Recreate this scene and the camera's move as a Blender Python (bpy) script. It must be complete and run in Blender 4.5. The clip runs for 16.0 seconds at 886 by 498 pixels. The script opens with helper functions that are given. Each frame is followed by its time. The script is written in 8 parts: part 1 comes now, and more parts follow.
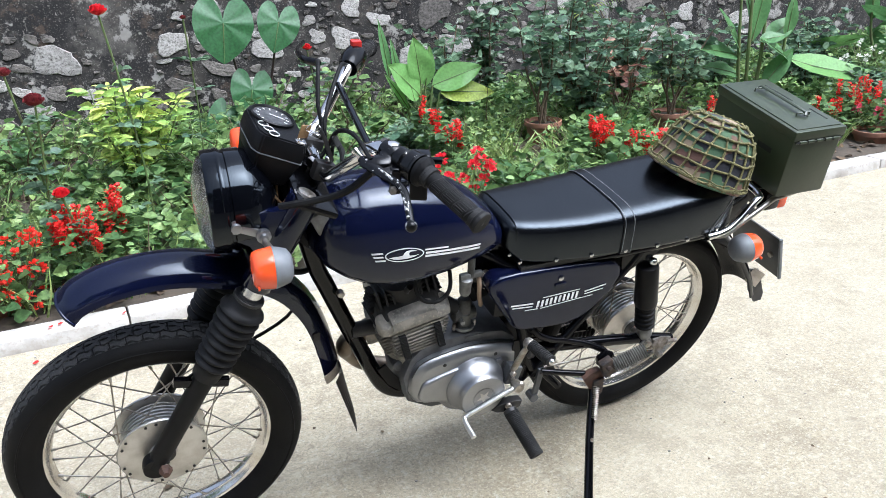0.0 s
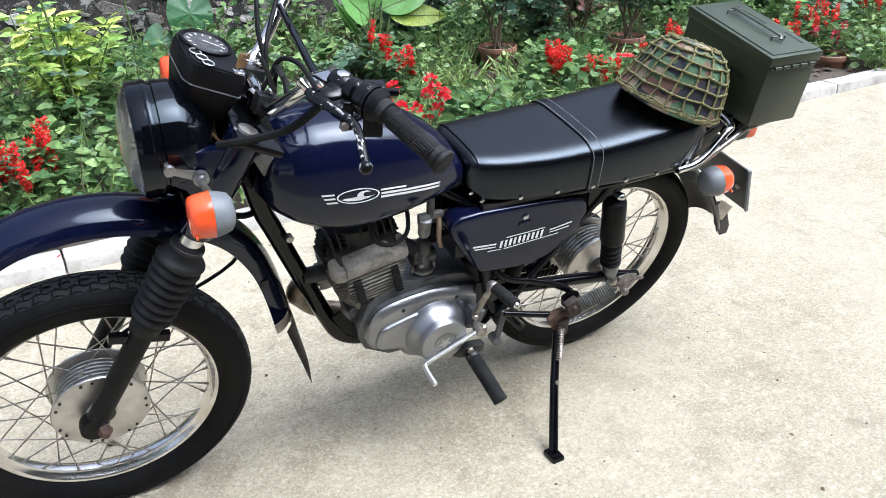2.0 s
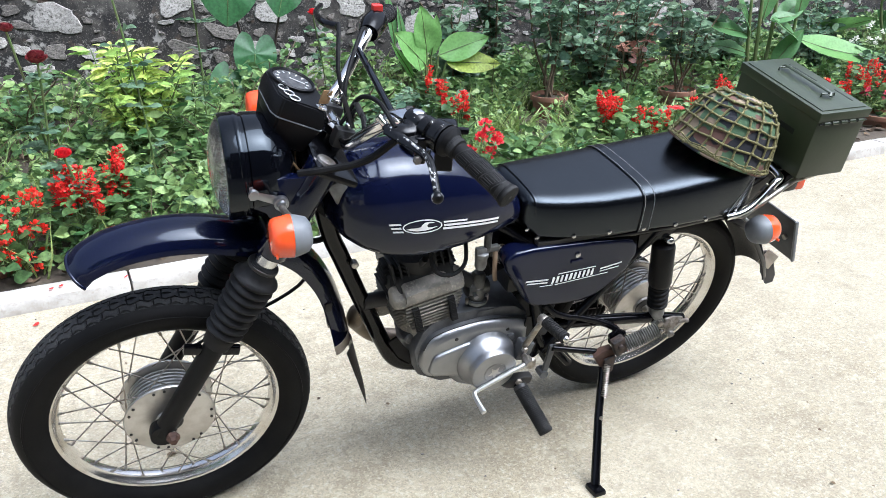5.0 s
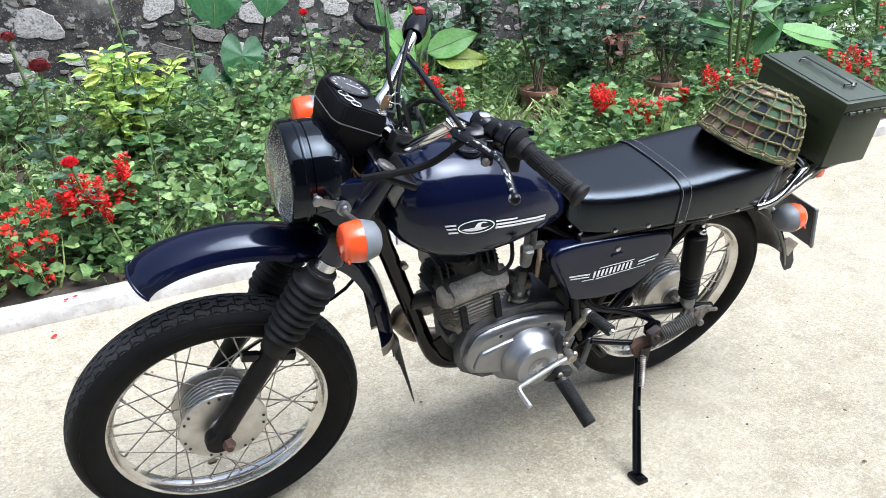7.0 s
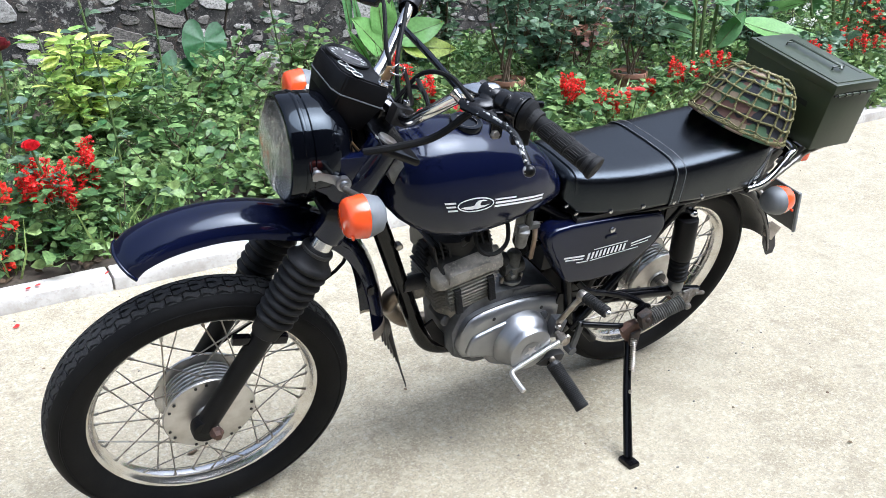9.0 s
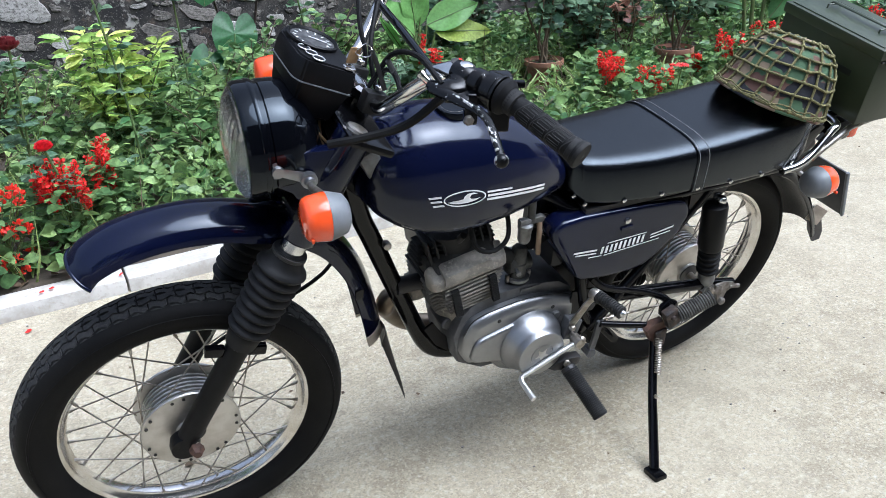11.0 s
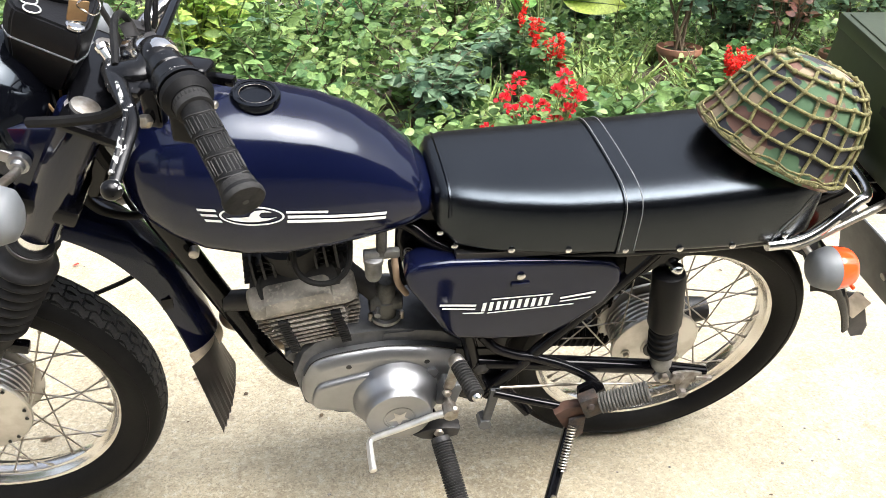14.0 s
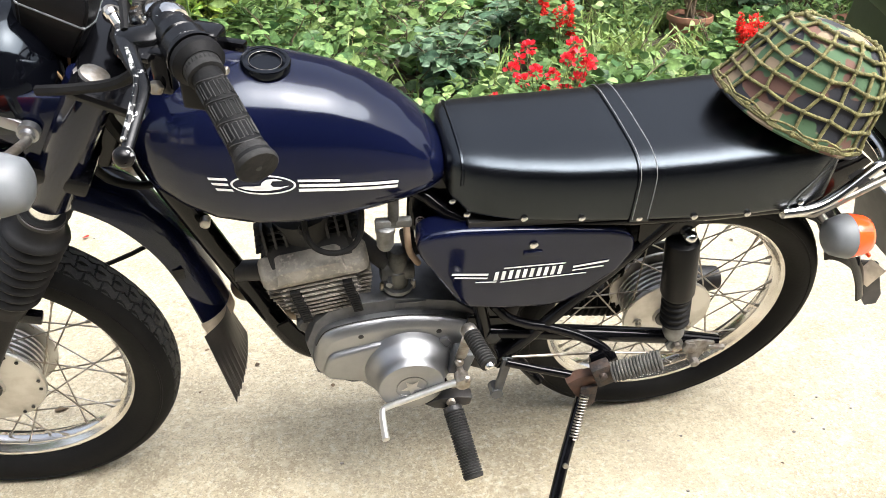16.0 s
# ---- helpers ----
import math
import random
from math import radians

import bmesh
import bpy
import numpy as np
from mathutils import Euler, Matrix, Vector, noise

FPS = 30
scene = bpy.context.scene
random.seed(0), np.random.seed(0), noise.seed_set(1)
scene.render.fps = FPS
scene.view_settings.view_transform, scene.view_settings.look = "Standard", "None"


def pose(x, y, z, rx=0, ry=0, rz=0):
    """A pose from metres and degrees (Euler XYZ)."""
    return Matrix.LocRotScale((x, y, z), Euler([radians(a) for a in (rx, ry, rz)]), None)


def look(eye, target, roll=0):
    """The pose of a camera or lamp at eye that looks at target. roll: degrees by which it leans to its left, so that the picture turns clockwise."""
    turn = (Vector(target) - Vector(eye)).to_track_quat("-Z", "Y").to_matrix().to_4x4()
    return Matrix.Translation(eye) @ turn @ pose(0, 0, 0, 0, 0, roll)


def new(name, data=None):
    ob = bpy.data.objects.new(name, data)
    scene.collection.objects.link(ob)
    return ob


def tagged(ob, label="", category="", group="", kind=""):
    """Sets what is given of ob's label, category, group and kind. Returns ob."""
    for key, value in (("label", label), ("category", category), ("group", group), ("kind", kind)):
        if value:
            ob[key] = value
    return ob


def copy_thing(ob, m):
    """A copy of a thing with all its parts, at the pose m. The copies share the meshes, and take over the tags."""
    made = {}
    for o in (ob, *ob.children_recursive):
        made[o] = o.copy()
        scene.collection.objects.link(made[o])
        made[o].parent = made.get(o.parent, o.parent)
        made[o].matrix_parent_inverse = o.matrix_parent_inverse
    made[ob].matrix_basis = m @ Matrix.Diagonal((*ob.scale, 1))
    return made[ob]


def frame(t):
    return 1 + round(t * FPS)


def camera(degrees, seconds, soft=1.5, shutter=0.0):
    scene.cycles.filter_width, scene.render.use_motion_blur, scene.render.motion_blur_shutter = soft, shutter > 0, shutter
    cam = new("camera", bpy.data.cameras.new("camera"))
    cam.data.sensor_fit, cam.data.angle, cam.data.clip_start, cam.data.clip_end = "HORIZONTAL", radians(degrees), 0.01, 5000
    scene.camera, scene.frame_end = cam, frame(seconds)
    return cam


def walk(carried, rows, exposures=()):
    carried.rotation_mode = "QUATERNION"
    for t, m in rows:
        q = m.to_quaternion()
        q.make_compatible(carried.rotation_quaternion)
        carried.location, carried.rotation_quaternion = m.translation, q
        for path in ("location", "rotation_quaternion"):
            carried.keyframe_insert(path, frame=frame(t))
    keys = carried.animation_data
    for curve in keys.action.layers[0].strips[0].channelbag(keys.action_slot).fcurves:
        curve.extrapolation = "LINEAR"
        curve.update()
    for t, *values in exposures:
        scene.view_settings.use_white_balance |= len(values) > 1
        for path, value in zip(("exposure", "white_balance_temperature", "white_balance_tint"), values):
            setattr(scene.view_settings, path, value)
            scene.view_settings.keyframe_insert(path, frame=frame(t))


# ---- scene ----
cam = camera(56.57, 16.0, soft=0.85)
PATH = [
    (0, (-0.0303, -1.7290, 1.3313), (0.7145, -0.0186, 0.6104), -2.19),
    (0.5, (-0.0220, -1.7198, 1.3190), (0.7182, -0.0210, 0.5666), -2.82),
    (1, (-0.0097, -1.6535, 1.3013), (0.7501, 0.0028, 0.4769), -2.33),
    (1.5, (-0.0032, -1.6304, 1.3117), (0.7660, -0.0082, 0.4302), -2.34),
    (2, (0.0104, -1.6116, 1.3061), (0.8247, -0.0128, 0.4223), -1.72),
    (2.5, (0.0050, -1.5941, 1.3078), (0.8780, -0.0103, 0.4537), -0.85),
    (3, (-0.0423, -1.6663, 1.3230), (0.8033, -0.0502, 0.5024), -0.13),
    (3.5, (-0.0621, -1.6777, 1.3128), (0.7094, -0.0155, 0.5115), 0.22),
    (4, (-0.0625, -1.6765, 1.3142), (0.6993, -0.0004, 0.5330), 0.69),
    (6.3, (-0.0796, -1.6901, 1.3415), (0.6530, -0.0066, 0.5484), -2.05),
    (6.5, (-0.1262, -1.6743, 1.3444), (0.6130, 0.0011, 0.5401), -1.91),
    (7, (-0.2225, -1.6240, 1.3416), (0.5918, 0.0201, 0.5454), -1.35),
    (7.5, (-0.2788, -1.6229, 1.3343), (0.6042, 0.0108, 0.5919), -1.27),
    (8, (-0.3135, -1.6383, 1.3332), (0.6002, -0.0168, 0.6011), -1.04),
    (8.5, (-0.3137, -1.6150, 1.3227), (0.6092, -0.0170, 0.5516), -0.73),
    (8.7, (-0.3035, -1.5904, 1.3105), (0.6184, 0.0007, 0.5241), -0.15),
    (10.8, (-0.1899, -1.4849, 1.2531), (0.6019, 0.1344, 0.3865), -3.05),
    (11, (-0.1018, -1.4901, 1.2505), (0.6748, 0.1541, 0.4177), -3.20),
    (11.5, (0.0919, -1.4732, 1.2370), (0.9297, 0.1444, 0.4115), -1.17),
    (12, (0.1748, -1.3888, 1.2257), (1.0479, 0.1745, 0.3346), -1.08),
    (12.5, (0.2518, -1.3003, 1.2237), (1.0888, 0.2689, 0.3088), -0.18),
    (13, (0.4120, -1.2819, 1.2109), (1.0312, 0.3803, 0.2870), 1.76),
    (13.5, (0.5585, -1.3039, 1.1998), (1.0107, 0.4109, 0.2750), 2.33),
    (14, (0.5630, -1.3262, 1.1992), (0.9145, 0.4187, 0.2873), 1.22),
    (14.5, (0.5454, -1.3278, 1.2037), (0.8272, 0.4271, 0.2867), 0.62),
    (15, (0.5473, -1.3199, 1.1951), (0.8274, 0.4264, 0.2615), 0.27),
    (15.5, (0.5593, -1.3254, 1.1895), (0.8637, 0.4089, 0.2411), 0.26),
    (16, (0.5563, -1.3205, 1.1905), (0.8860, 0.3966, 0.2195), 0.74),
]
EXPOSURES = [(t, stops + 0.86, kelvin, 10.0) for t, stops, kelvin in ((0.0, 0.36, 5620.0), (8.7, 0.40, 5600.0), (10.8, 0.09, 5440.0), (11.0, 0.12, 5440.0), (11.5, 0.45, 5560.0), (12.5, 0.65, 5900.0), (13.5, 0.85, 6420.0), (16.0, 0.82, 6460.0))]
walk(cam, [(t, look(eye, target, roll)) for t, eye, target, roll in PATH], EXPOSURES)

# ---- world and light ----
world = bpy.data.worlds.new("overcast_sky")
scene.world = world
world.use_nodes = True
wn, wl = world.node_tree.nodes, world.node_tree.links
wn.clear()
sky = wn.new("ShaderNodeTexSky")
sky.sky_type = "NISHITA"
sky.sun_disc = False
sky.sun_elevation = radians(58)
sky.sun_rotation = radians(136)
sky.dust_density = 8.0
soft = wn.new("ShaderNodeHueSaturation")
soft.inputs["Saturation"].default_value = 0.5
bg = wn.new("ShaderNodeBackground")
bg.inputs["Strength"].default_value = 0.135
wout = wn.new("ShaderNodeOutputWorld")
wl.new(sky.outputs[0], soft.inputs["Color"])
wl.new(soft.outputs[0], bg.inputs["Color"])
wl.new(bg.outputs[0], wout.inputs["Surface"])

sun_data = bpy.data.lights.new("sun", "SUN")
sun_data.energy = 1.9
sun_data.angle = radians(56)
sun_data.color = (0.93, 0.96, 1.0)
sun = new("sun", sun_data)
sun.matrix_world = look((2.4, -1.9, 4.2), (0.6, 0.0, 0.0))

# ---- materials ----


def mat(name, c1, c2=None, scale=8.0, rough=0.5, rough2=None, metal=0.0, bump=0.0, bscale=80.0, coat=0.0, fine=None,
        lo=0.4, hi=0.62, island=0.0, obj=0.0, spec=0.5, tint=None, grain=0.0):
    """A surface with colour varied at two scales, uneven gloss and fine relief."""
    m = bpy.data.materials.new(name)
    m.use_nodes = True
    nt = m.node_tree
    n, l = nt.nodes, nt.links
    p = n["Principled BSDF"]
    p.inputs["Metallic"].default_value = metal
    p.inputs["Coat Weight"].default_value = coat
    p.inputs["Coat Roughness"].default_value = 0.06
    p.inputs["Specular IOR Level"].default_value = spec
    # puts a bluish sky colour into the highlights
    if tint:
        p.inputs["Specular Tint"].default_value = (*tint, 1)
    tc = n.new("ShaderNodeTexCoord")
    big = n.new("ShaderNodeTexNoise")
    big.inputs["Scale"].default_value = scale
    big.inputs["Detail"].default_value = 6
    big.inputs["Roughness"].default_value = 0.6
    l.new(tc.outputs["Object"], big.inputs["Vector"])
    ramp = n.new("ShaderNodeMapRange")
    ramp.inputs["From Min"].default_value = lo
    ramp.inputs["From Max"].default_value = hi
    l.new(big.outputs["Fac"], ramp.inputs["Value"])
    c2 = c2 or tuple(v * 0.8 for v in c1)
    mix = n.new("ShaderNodeMix")
    mix.data_type = "RGBA"
    mix.inputs["A"].default_value = (*c1, 1)
    mix.inputs["B"].default_value = (*c2, 1)
    l.new(ramp.outputs["Result"], mix.inputs["Factor"])
    col = mix.outputs["Result"]
    small = n.new("ShaderNodeTexNoise")
    small.inputs["Scale"].default_value = bscale
    small.inputs["Detail"].default_value = 5
    l.new(tc.outputs["Object"], small.inputs["Vector"])
    if fine:
        fr = n.new("ShaderNodeMapRange")
        fr.inputs["From Min"].default_value = 0.52
        fr.inputs["From Max"].default_value = 0.72
        l.new(small.outputs["Fac"], fr.inputs["Value"])
        fm = n.new("ShaderNodeMix")
        fm.data_type = "RGBA"
        fm.inputs["B"].default_value = (*fine, 1)
        l.new(fr.outputs["Result"], fm.inputs["Factor"])
        l.new(col, fm.inputs["A"])
        col = fm.outputs["Result"]
    if island or obj:
        if island:
            g = n.new("ShaderNodeNewGeometry")
            rnd = g.outputs["Random Per Island"]
        else:
            g = n.new("ShaderNodeObjectInfo")
            rnd = g.outputs["Random"]
        hs = n.new("ShaderNodeHueSaturation")
        vr = n.new("ShaderNodeMapRange")
        vr.inputs["To Min"].default_value = 1 - max(island, obj)
        vr.inputs["To Max"].default_value = 1 + max(island, obj)
        l.new(rnd, vr.inputs["Value"])
        l.new(vr.outputs["Result"], hs.inputs["Value"])
        l.new(col, hs.inputs["Color"])
        col = hs.outputs["Color"]
    l.new(col, p.inputs["Base Color"])
    if rough2 is None:
        p.inputs["Roughness"].default_value = rough
    else:
        rr = n.new("ShaderNodeMapRange")
        rr.inputs["To Min"].default_value = rough
        rr.inputs["To Max"].default_value = rough2
        l.new(big.outputs["Fac"], rr.inputs["Value"])
        l.new(rr.outputs["Result"], p.inputs["Roughness"])
    if bump:
        b = n.new("ShaderNodeBump")
        b.inputs["Strength"].default_value = bump
        b.inputs["Distance"].default_value = 0.002
        l.new(small.outputs["Fac"], b.inputs["Height"])
        last = b
        if grain:
            vo = n.new("ShaderNodeTexVoronoi")
            vo.feature = "DISTANCE_TO_EDGE"
            vo.inputs["Scale"].default_value = 320
            l.new(tc.outputs["Object"], vo.inputs["Vector"])
            vm = n.new("ShaderNodeMapRange")
            vm.inputs["From Max"].default_value = 0.15
            l.new(vo.outputs["Distance"], vm.inputs["Value"])
            last = n.new("ShaderNodeBump")
            last.inputs["Strength"].default_value = grain
            last.inputs["Distance"].default_value = 0.0006
            gl = n.new("ShaderNodeMapRange")
            gl.inputs["To Min"].default_value = spec * 0.62
            gl.inputs["To Max"].default_value = spec * 1.12
            l.new(vm.outputs["Result"], gl.inputs["Value"])
            l.new(gl.outputs["Result"], p.inputs["Specular IOR Level"])
            l.new(vm.outputs["Result"], last.inputs["Height"])
            l.new(b.outputs["Normal"], last.inputs["Normal"])
        l.new(last.outputs["Normal"], p.inputs["Normal"])
    return m


def leaf_mat(name, c1, c2, rough=0.40, through_light=0.28, vary=0.4, shift=0.0):
    """Leaves: colour differs from leaf to leaf, some light passes through."""
    m = bpy.data.materials.new(name)
    m.use_nodes = True
    n, l = m.node_tree.nodes, m.node_tree.links
    p = n["Principled BSDF"]
    p.inputs["Roughness"].default_value = rough
    geo = n.new("ShaderNodeNewGeometry")
    mix = n.new("ShaderNodeMix")
    mix.data_type = "RGBA"
    mix.inputs["A"].default_value = (*c1, 1)
    mix.inputs["B"].default_value = (*c2, 1)
    l.new(geo.outputs["Random Per Island"], mix.inputs["Factor"])
    tc = n.new("ShaderNodeTexCoord")
    no = n.new("ShaderNodeTexNoise")
    no.inputs["Scale"].default_value = 60
    no.inputs["Detail"].default_value = 4
    l.new(tc.outputs["Object"], no.inputs["Vector"])
    hs = n.new("ShaderNodeHueSaturation")
    vr = n.new("ShaderNodeMapRange")
    vr.inputs["From Min"].default_value = 0.3
    vr.inputs["From Max"].default_value = 0.7
    vr.inputs["To Min"].default_value = 1 - vary
    vr.inputs["To Max"].default_value = 1 + vary
    l.new(no.outputs["Fac"], vr.inputs["Value"])
    l.new(vr.outputs["Result"], hs.inputs["Value"])
    l.new(mix.outputs["Result"], hs.inputs["Color"])
    drift = n.new("ShaderNodeTexNoise")
    drift.inputs["Scale"].default_value = 2.6
    drift.inputs["Detail"].default_value = 3
    l.new(tc.outputs["Object"], drift.inputs["Vector"])
    hr = n.new("ShaderNodeMapRange")
    hr.inputs["From Min"].default_value = 0.3
    hr.inputs["From Max"].default_value = 0.7
    hr.inputs["To Min"].default_value = 0.5 + shift
    hr.inputs["To Max"].default_value = 0.5 - shift
    l.new(drift.outputs["Fac"], hr.inputs["Value"])
    l.new(hr.outputs["Result"], hs.inputs["Hue"])
    p.inputs["Specular IOR Level"].default_value = 0.32
    l.new(hs.outputs["Color"], p.inputs["Base Color"])
    tr = n.new("ShaderNodeBsdfTranslucent")
    l.new(hs.outputs["Color"], tr.inputs["Color"])
    ms = n.new("ShaderNodeMixShader")
    ms.inputs["Fac"].default_value = through_light
    l.new(p.outputs[0], ms.inputs[1])
    l.new(tr.outputs[0], ms.inputs[2])
    l.new(ms.outputs[0], n["Material Output"].inputs["Surface"])
    return m


# navy, lamp shell and vinyl carry a blue highlight tint imitating sky glare
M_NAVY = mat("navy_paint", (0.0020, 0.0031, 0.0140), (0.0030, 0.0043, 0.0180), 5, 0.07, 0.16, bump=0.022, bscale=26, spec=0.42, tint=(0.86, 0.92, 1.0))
M_BLACKPAINT = mat("black_enamel", (0.002, 0.002, 0.0025), (0.004, 0.004, 0.005), 12, 0.08, 0.16, coat=0.0, bump=0.02, bscale=60, spec=0.22)
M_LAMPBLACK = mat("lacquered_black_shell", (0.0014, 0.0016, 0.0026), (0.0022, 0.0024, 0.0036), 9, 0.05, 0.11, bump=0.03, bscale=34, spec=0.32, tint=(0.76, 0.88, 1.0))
M_BLACKMATT = mat("worn_black_metal", (0.007, 0.007, 0.0075), (0.020, 0.018, 0.017), 18, 0.4, 0.6, bump=0.15, bscale=140)
M_PLASTIC = mat("black_plastic", (0.003, 0.003, 0.0034), (0.006, 0.006, 0.0068), 10, 0.34, 0.46, bump=0.12, bscale=400, spec=0.16)
M_RUBBER = mat("black_rubber", (0.005, 0.005, 0.0055), (0.010, 0.0098, 0.0095), 14, 0.5, 0.7, bump=0.2, bscale=220, spec=0.14)
M_TYRE = mat("tyre_rubber", (0.0034, 0.0034, 0.0038), (0.0075, 0.0072, 0.0069), 9, 0.5, 0.75, bump=0.2, bscale=160, spec=0.12)
M_TREAD = mat("dusty_tread_rubber", (0.0150, 0.0155, 0.0168), (0.030, 0.0295, 0.029), 26, 0.6, 0.8, bump=0.35, bscale=240, fine=(0.04, 0.038, 0.034), spec=0.3)
M_CHROME = mat("chrome", (0.72, 0.72, 0.72), (0.55, 0.54, 0.52), 25, 0.08, 0.22, metal=1, bump=0.03, bscale=90)
M_RIM = mat("weathered_chrome_rim", (0.72, 0.71, 0.69), (0.57, 0.53, 0.47), 14, 0.12, 0.34, metal=1, bump=0.05, bscale=120)
M_SPOKE = mat("dull_steel", (0.45, 0.43, 0.395), (0.26, 0.225, 0.185), 40, 0.35, 0.55, metal=1)
M_DUSTY = mat("dusty_worn_rubber", (0.024, 0.0235, 0.023), (0.013, 0.0128, 0.0125), 45, 0.6, 0.8, bump=0.3, bscale=300, spec=0.2)
M_GAITER = mat("dull_gaiter_rubber", (0.0105, 0.0105, 0.0112), (0.0068, 0.0068, 0.0072), 22, 0.5, 0.66, bump=0.12, bscale=220, spec=0.25)
M_GRIP = mat("worn_grip_ridges", (0.045, 0.044, 0.043), (0.012, 0.012, 0.012), 40, 0.5, 0.65, bump=0.15, bscale=300, spec=0.16)
M_ALU = mat("worn_aluminium", (0.315, 0.32, 0.33), (0.24, 0.243, 0.25), 9, 0.28, 0.46, metal=0.92, bump=0.07, bscale=120, lo=0.35, hi=0.70)
M_HUB = mat("cast_aluminium_hub", (0.60, 0.59, 0.57), (0.44, 0.42, 0.39), 12, 0.36, 0.55, metal=1, bump=0.08, bscale=200)
M_CASE = mat("grey_cast_crankcase", (0.135, 0.138, 0.145), (0.08, 0.081, 0.083), 14, 0.45, 0.65, metal=0.6, bump=0.1, bscale=180)
M_FIN = mat("dusty_cast_fins", (0.290, 0.268, 0.228), (0.140, 0.130, 0.112), 22, 0.6, 0.8, metal=0.15, bump=0.3, bscale=140, fine=(0.33, 0.30, 0.25), lo=0.36, hi=0.66)
# near-black colour stands for the tank's shade over the cylinder head
M_FINSHADE = mat("shaded_cast_head", (0.022, 0.021, 0.019), (0.012, 0.0115, 0.011), 22, 0.65, 0.85, bump=0.25, bscale=160)
M_CARBD = mat("dark_zinc_casting", (0.095, 0.095, 0.090), (0.036, 0.035, 0.032), 30, 0.4, 0.6, metal=0.6, bump=0.15, bscale=200)
M_CARB = mat("zinc_casting", (0.24, 0.245, 0.245), (0.12, 0.118, 0.11), 25, 0.45, 0.65, metal=0.7, bump=0.1, bscale=200)
M_RUSTBLACK = mat("rust_flecked_black_steel", (0.012, 0.011, 0.011), (0.055, 0.034, 0.024), 60, 0.6, 0.85, bump=0.4, bscale=220, fine=(0.05, 0.04, 0.035))
M_DUSTYL = mat("pale_worn_rubber", (0.105, 0.100, 0.090), (0.045, 0.043, 0.039), 40, 0.7, 0.85, bump=0.3, bscale=260)
M_GEAR = mat("bright_zinc", (0.74, 0.73, 0.70), (0.60, 0.59, 0.56), 30, 0.28, 0.45, metal=0.85, bump=0.06, bscale=160)
M_BAND = mat("bare_tin_strip", (0.60, 0.53, 0.43), (0.42, 0.36, 0.28), 30, 0.4, 0.6, metal=0.4, bump=0.1, bscale=120)
M_FLAP = mat("grey_faded_rubber", (0.045, 0.043, 0.042), (0.075, 0.07, 0.066), 20, 0.6, 0.8, bump=0.2, bscale=90)
M_DULLRUST = mat("dull_stained_steel", (0.24, 0.225, 0.205), (0.12, 0.098, 0.08), 50, 0.45, 0.7, metal=0.7, bump=0.3, bscale=220)
M_RUST = mat("rusty_steel", (0.10, 0.05, 0.032), (0.05, 0.03, 0.024), 30, 0.65, 0.85, metal=0.2, bump=0.3, bscale=250)
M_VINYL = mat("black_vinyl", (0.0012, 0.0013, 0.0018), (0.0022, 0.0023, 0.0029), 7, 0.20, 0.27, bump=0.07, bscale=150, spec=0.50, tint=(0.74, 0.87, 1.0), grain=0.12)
M_SEAM = mat("grey_thread", (0.22, 0.22, 0.22), (0.16, 0.16, 0.16), 60, 0.8)
M_WORN = mat("chipped_black_enamel", (0.004, 0.004, 0.0045), (0.55, 0.54, 0.52), 70, 0.14, 0.30, metal=0.35, bump=0.12, bscale=120, lo=0.645, hi=0.66, spec=0.5)
M_SCUFF2 = mat("scuffed_enamel_ball", (0.004, 0.004, 0.0045), (0.55, 0.54, 0.52), 60, 0.2, 0.4, metal=0.4, bump=0.15, bscale=150, lo=0.50, hi=0.515, spec=0.4)
M_SCUFF = mat("bare_metal_through_enamel", (0.004, 0.004, 0.0045), (0.62, 0.61, 0.59), 85, 0.2, 0.4, metal=0.4, bump=0.15, bscale=150, lo=0.53, hi=0.545, spec=0.4)
M_WHITE = mat("white_decal", (0.80, 0.80, 0.78), (0.72, 0.72, 0.70), 40, 0.35)
M_ORANGE = mat("orange_lens", (0.82, 0.090, 0.017), (0.72, 0.068, 0.013), 20, 0.12, coat=0.5)
M_REDLENS = mat("red_lens", (0.55, 0.03, 0.02), (0.4, 0.02, 0.015), 20, 0.15, coat=0.5)
M_GREYPL = mat("grey_plastic", (0.16, 0.17, 0.18), (0.13, 0.14, 0.15), 20, 0.42, 0.55, bump=0.05)
M_BOX = mat("olive_drab_paint", (0.0285, 0.0385, 0.0190), (0.036, 0.046, 0.023), 6, 0.28, 0.42, bump=0.08, bscale=90)
M_STENCIL = mat("dark_stencil", (0.012, 0.014, 0.010), None, 30, 0.6)
M_NET = mat("olive_net_cord", (0.170, 0.155, 0.056), (0.085, 0.077, 0.030), 120, 0.85, bump=1.0, bscale=300, fine=(0.22, 0.20, 0.09))
M_DIAL = mat("dial_face", (0.02, 0.02, 0.022), (0.09, 0.09, 0.09), 90, 0.3)
M_KEY = mat("brass_key", (0.34, 0.22, 0.11), (0.26, 0.16, 0.08), 40, 0.45, metal=0.7)
M_CONCRETE_K = mat("kerb_concrete", (0.46, 0.44, 0.405), (0.24, 0.215, 0.18), 7, 0.8, 0.95, bump=0.6, bscale=60, fine=(0.34, 0.31, 0.27), lo=0.44, hi=0.70)
M_SOIL = mat("garden_soil", (0.035, 0.026, 0.018), (0.07, 0.054, 0.036), 4, 0.9, bump=0.8, bscale=40, fine=(0.035, 0.025, 0.018))
M_POT = mat("terracotta", (0.27, 0.12, 0.07), (0.19, 0.10, 0.065), 9, 0.75, bump=0.15, bscale=60)
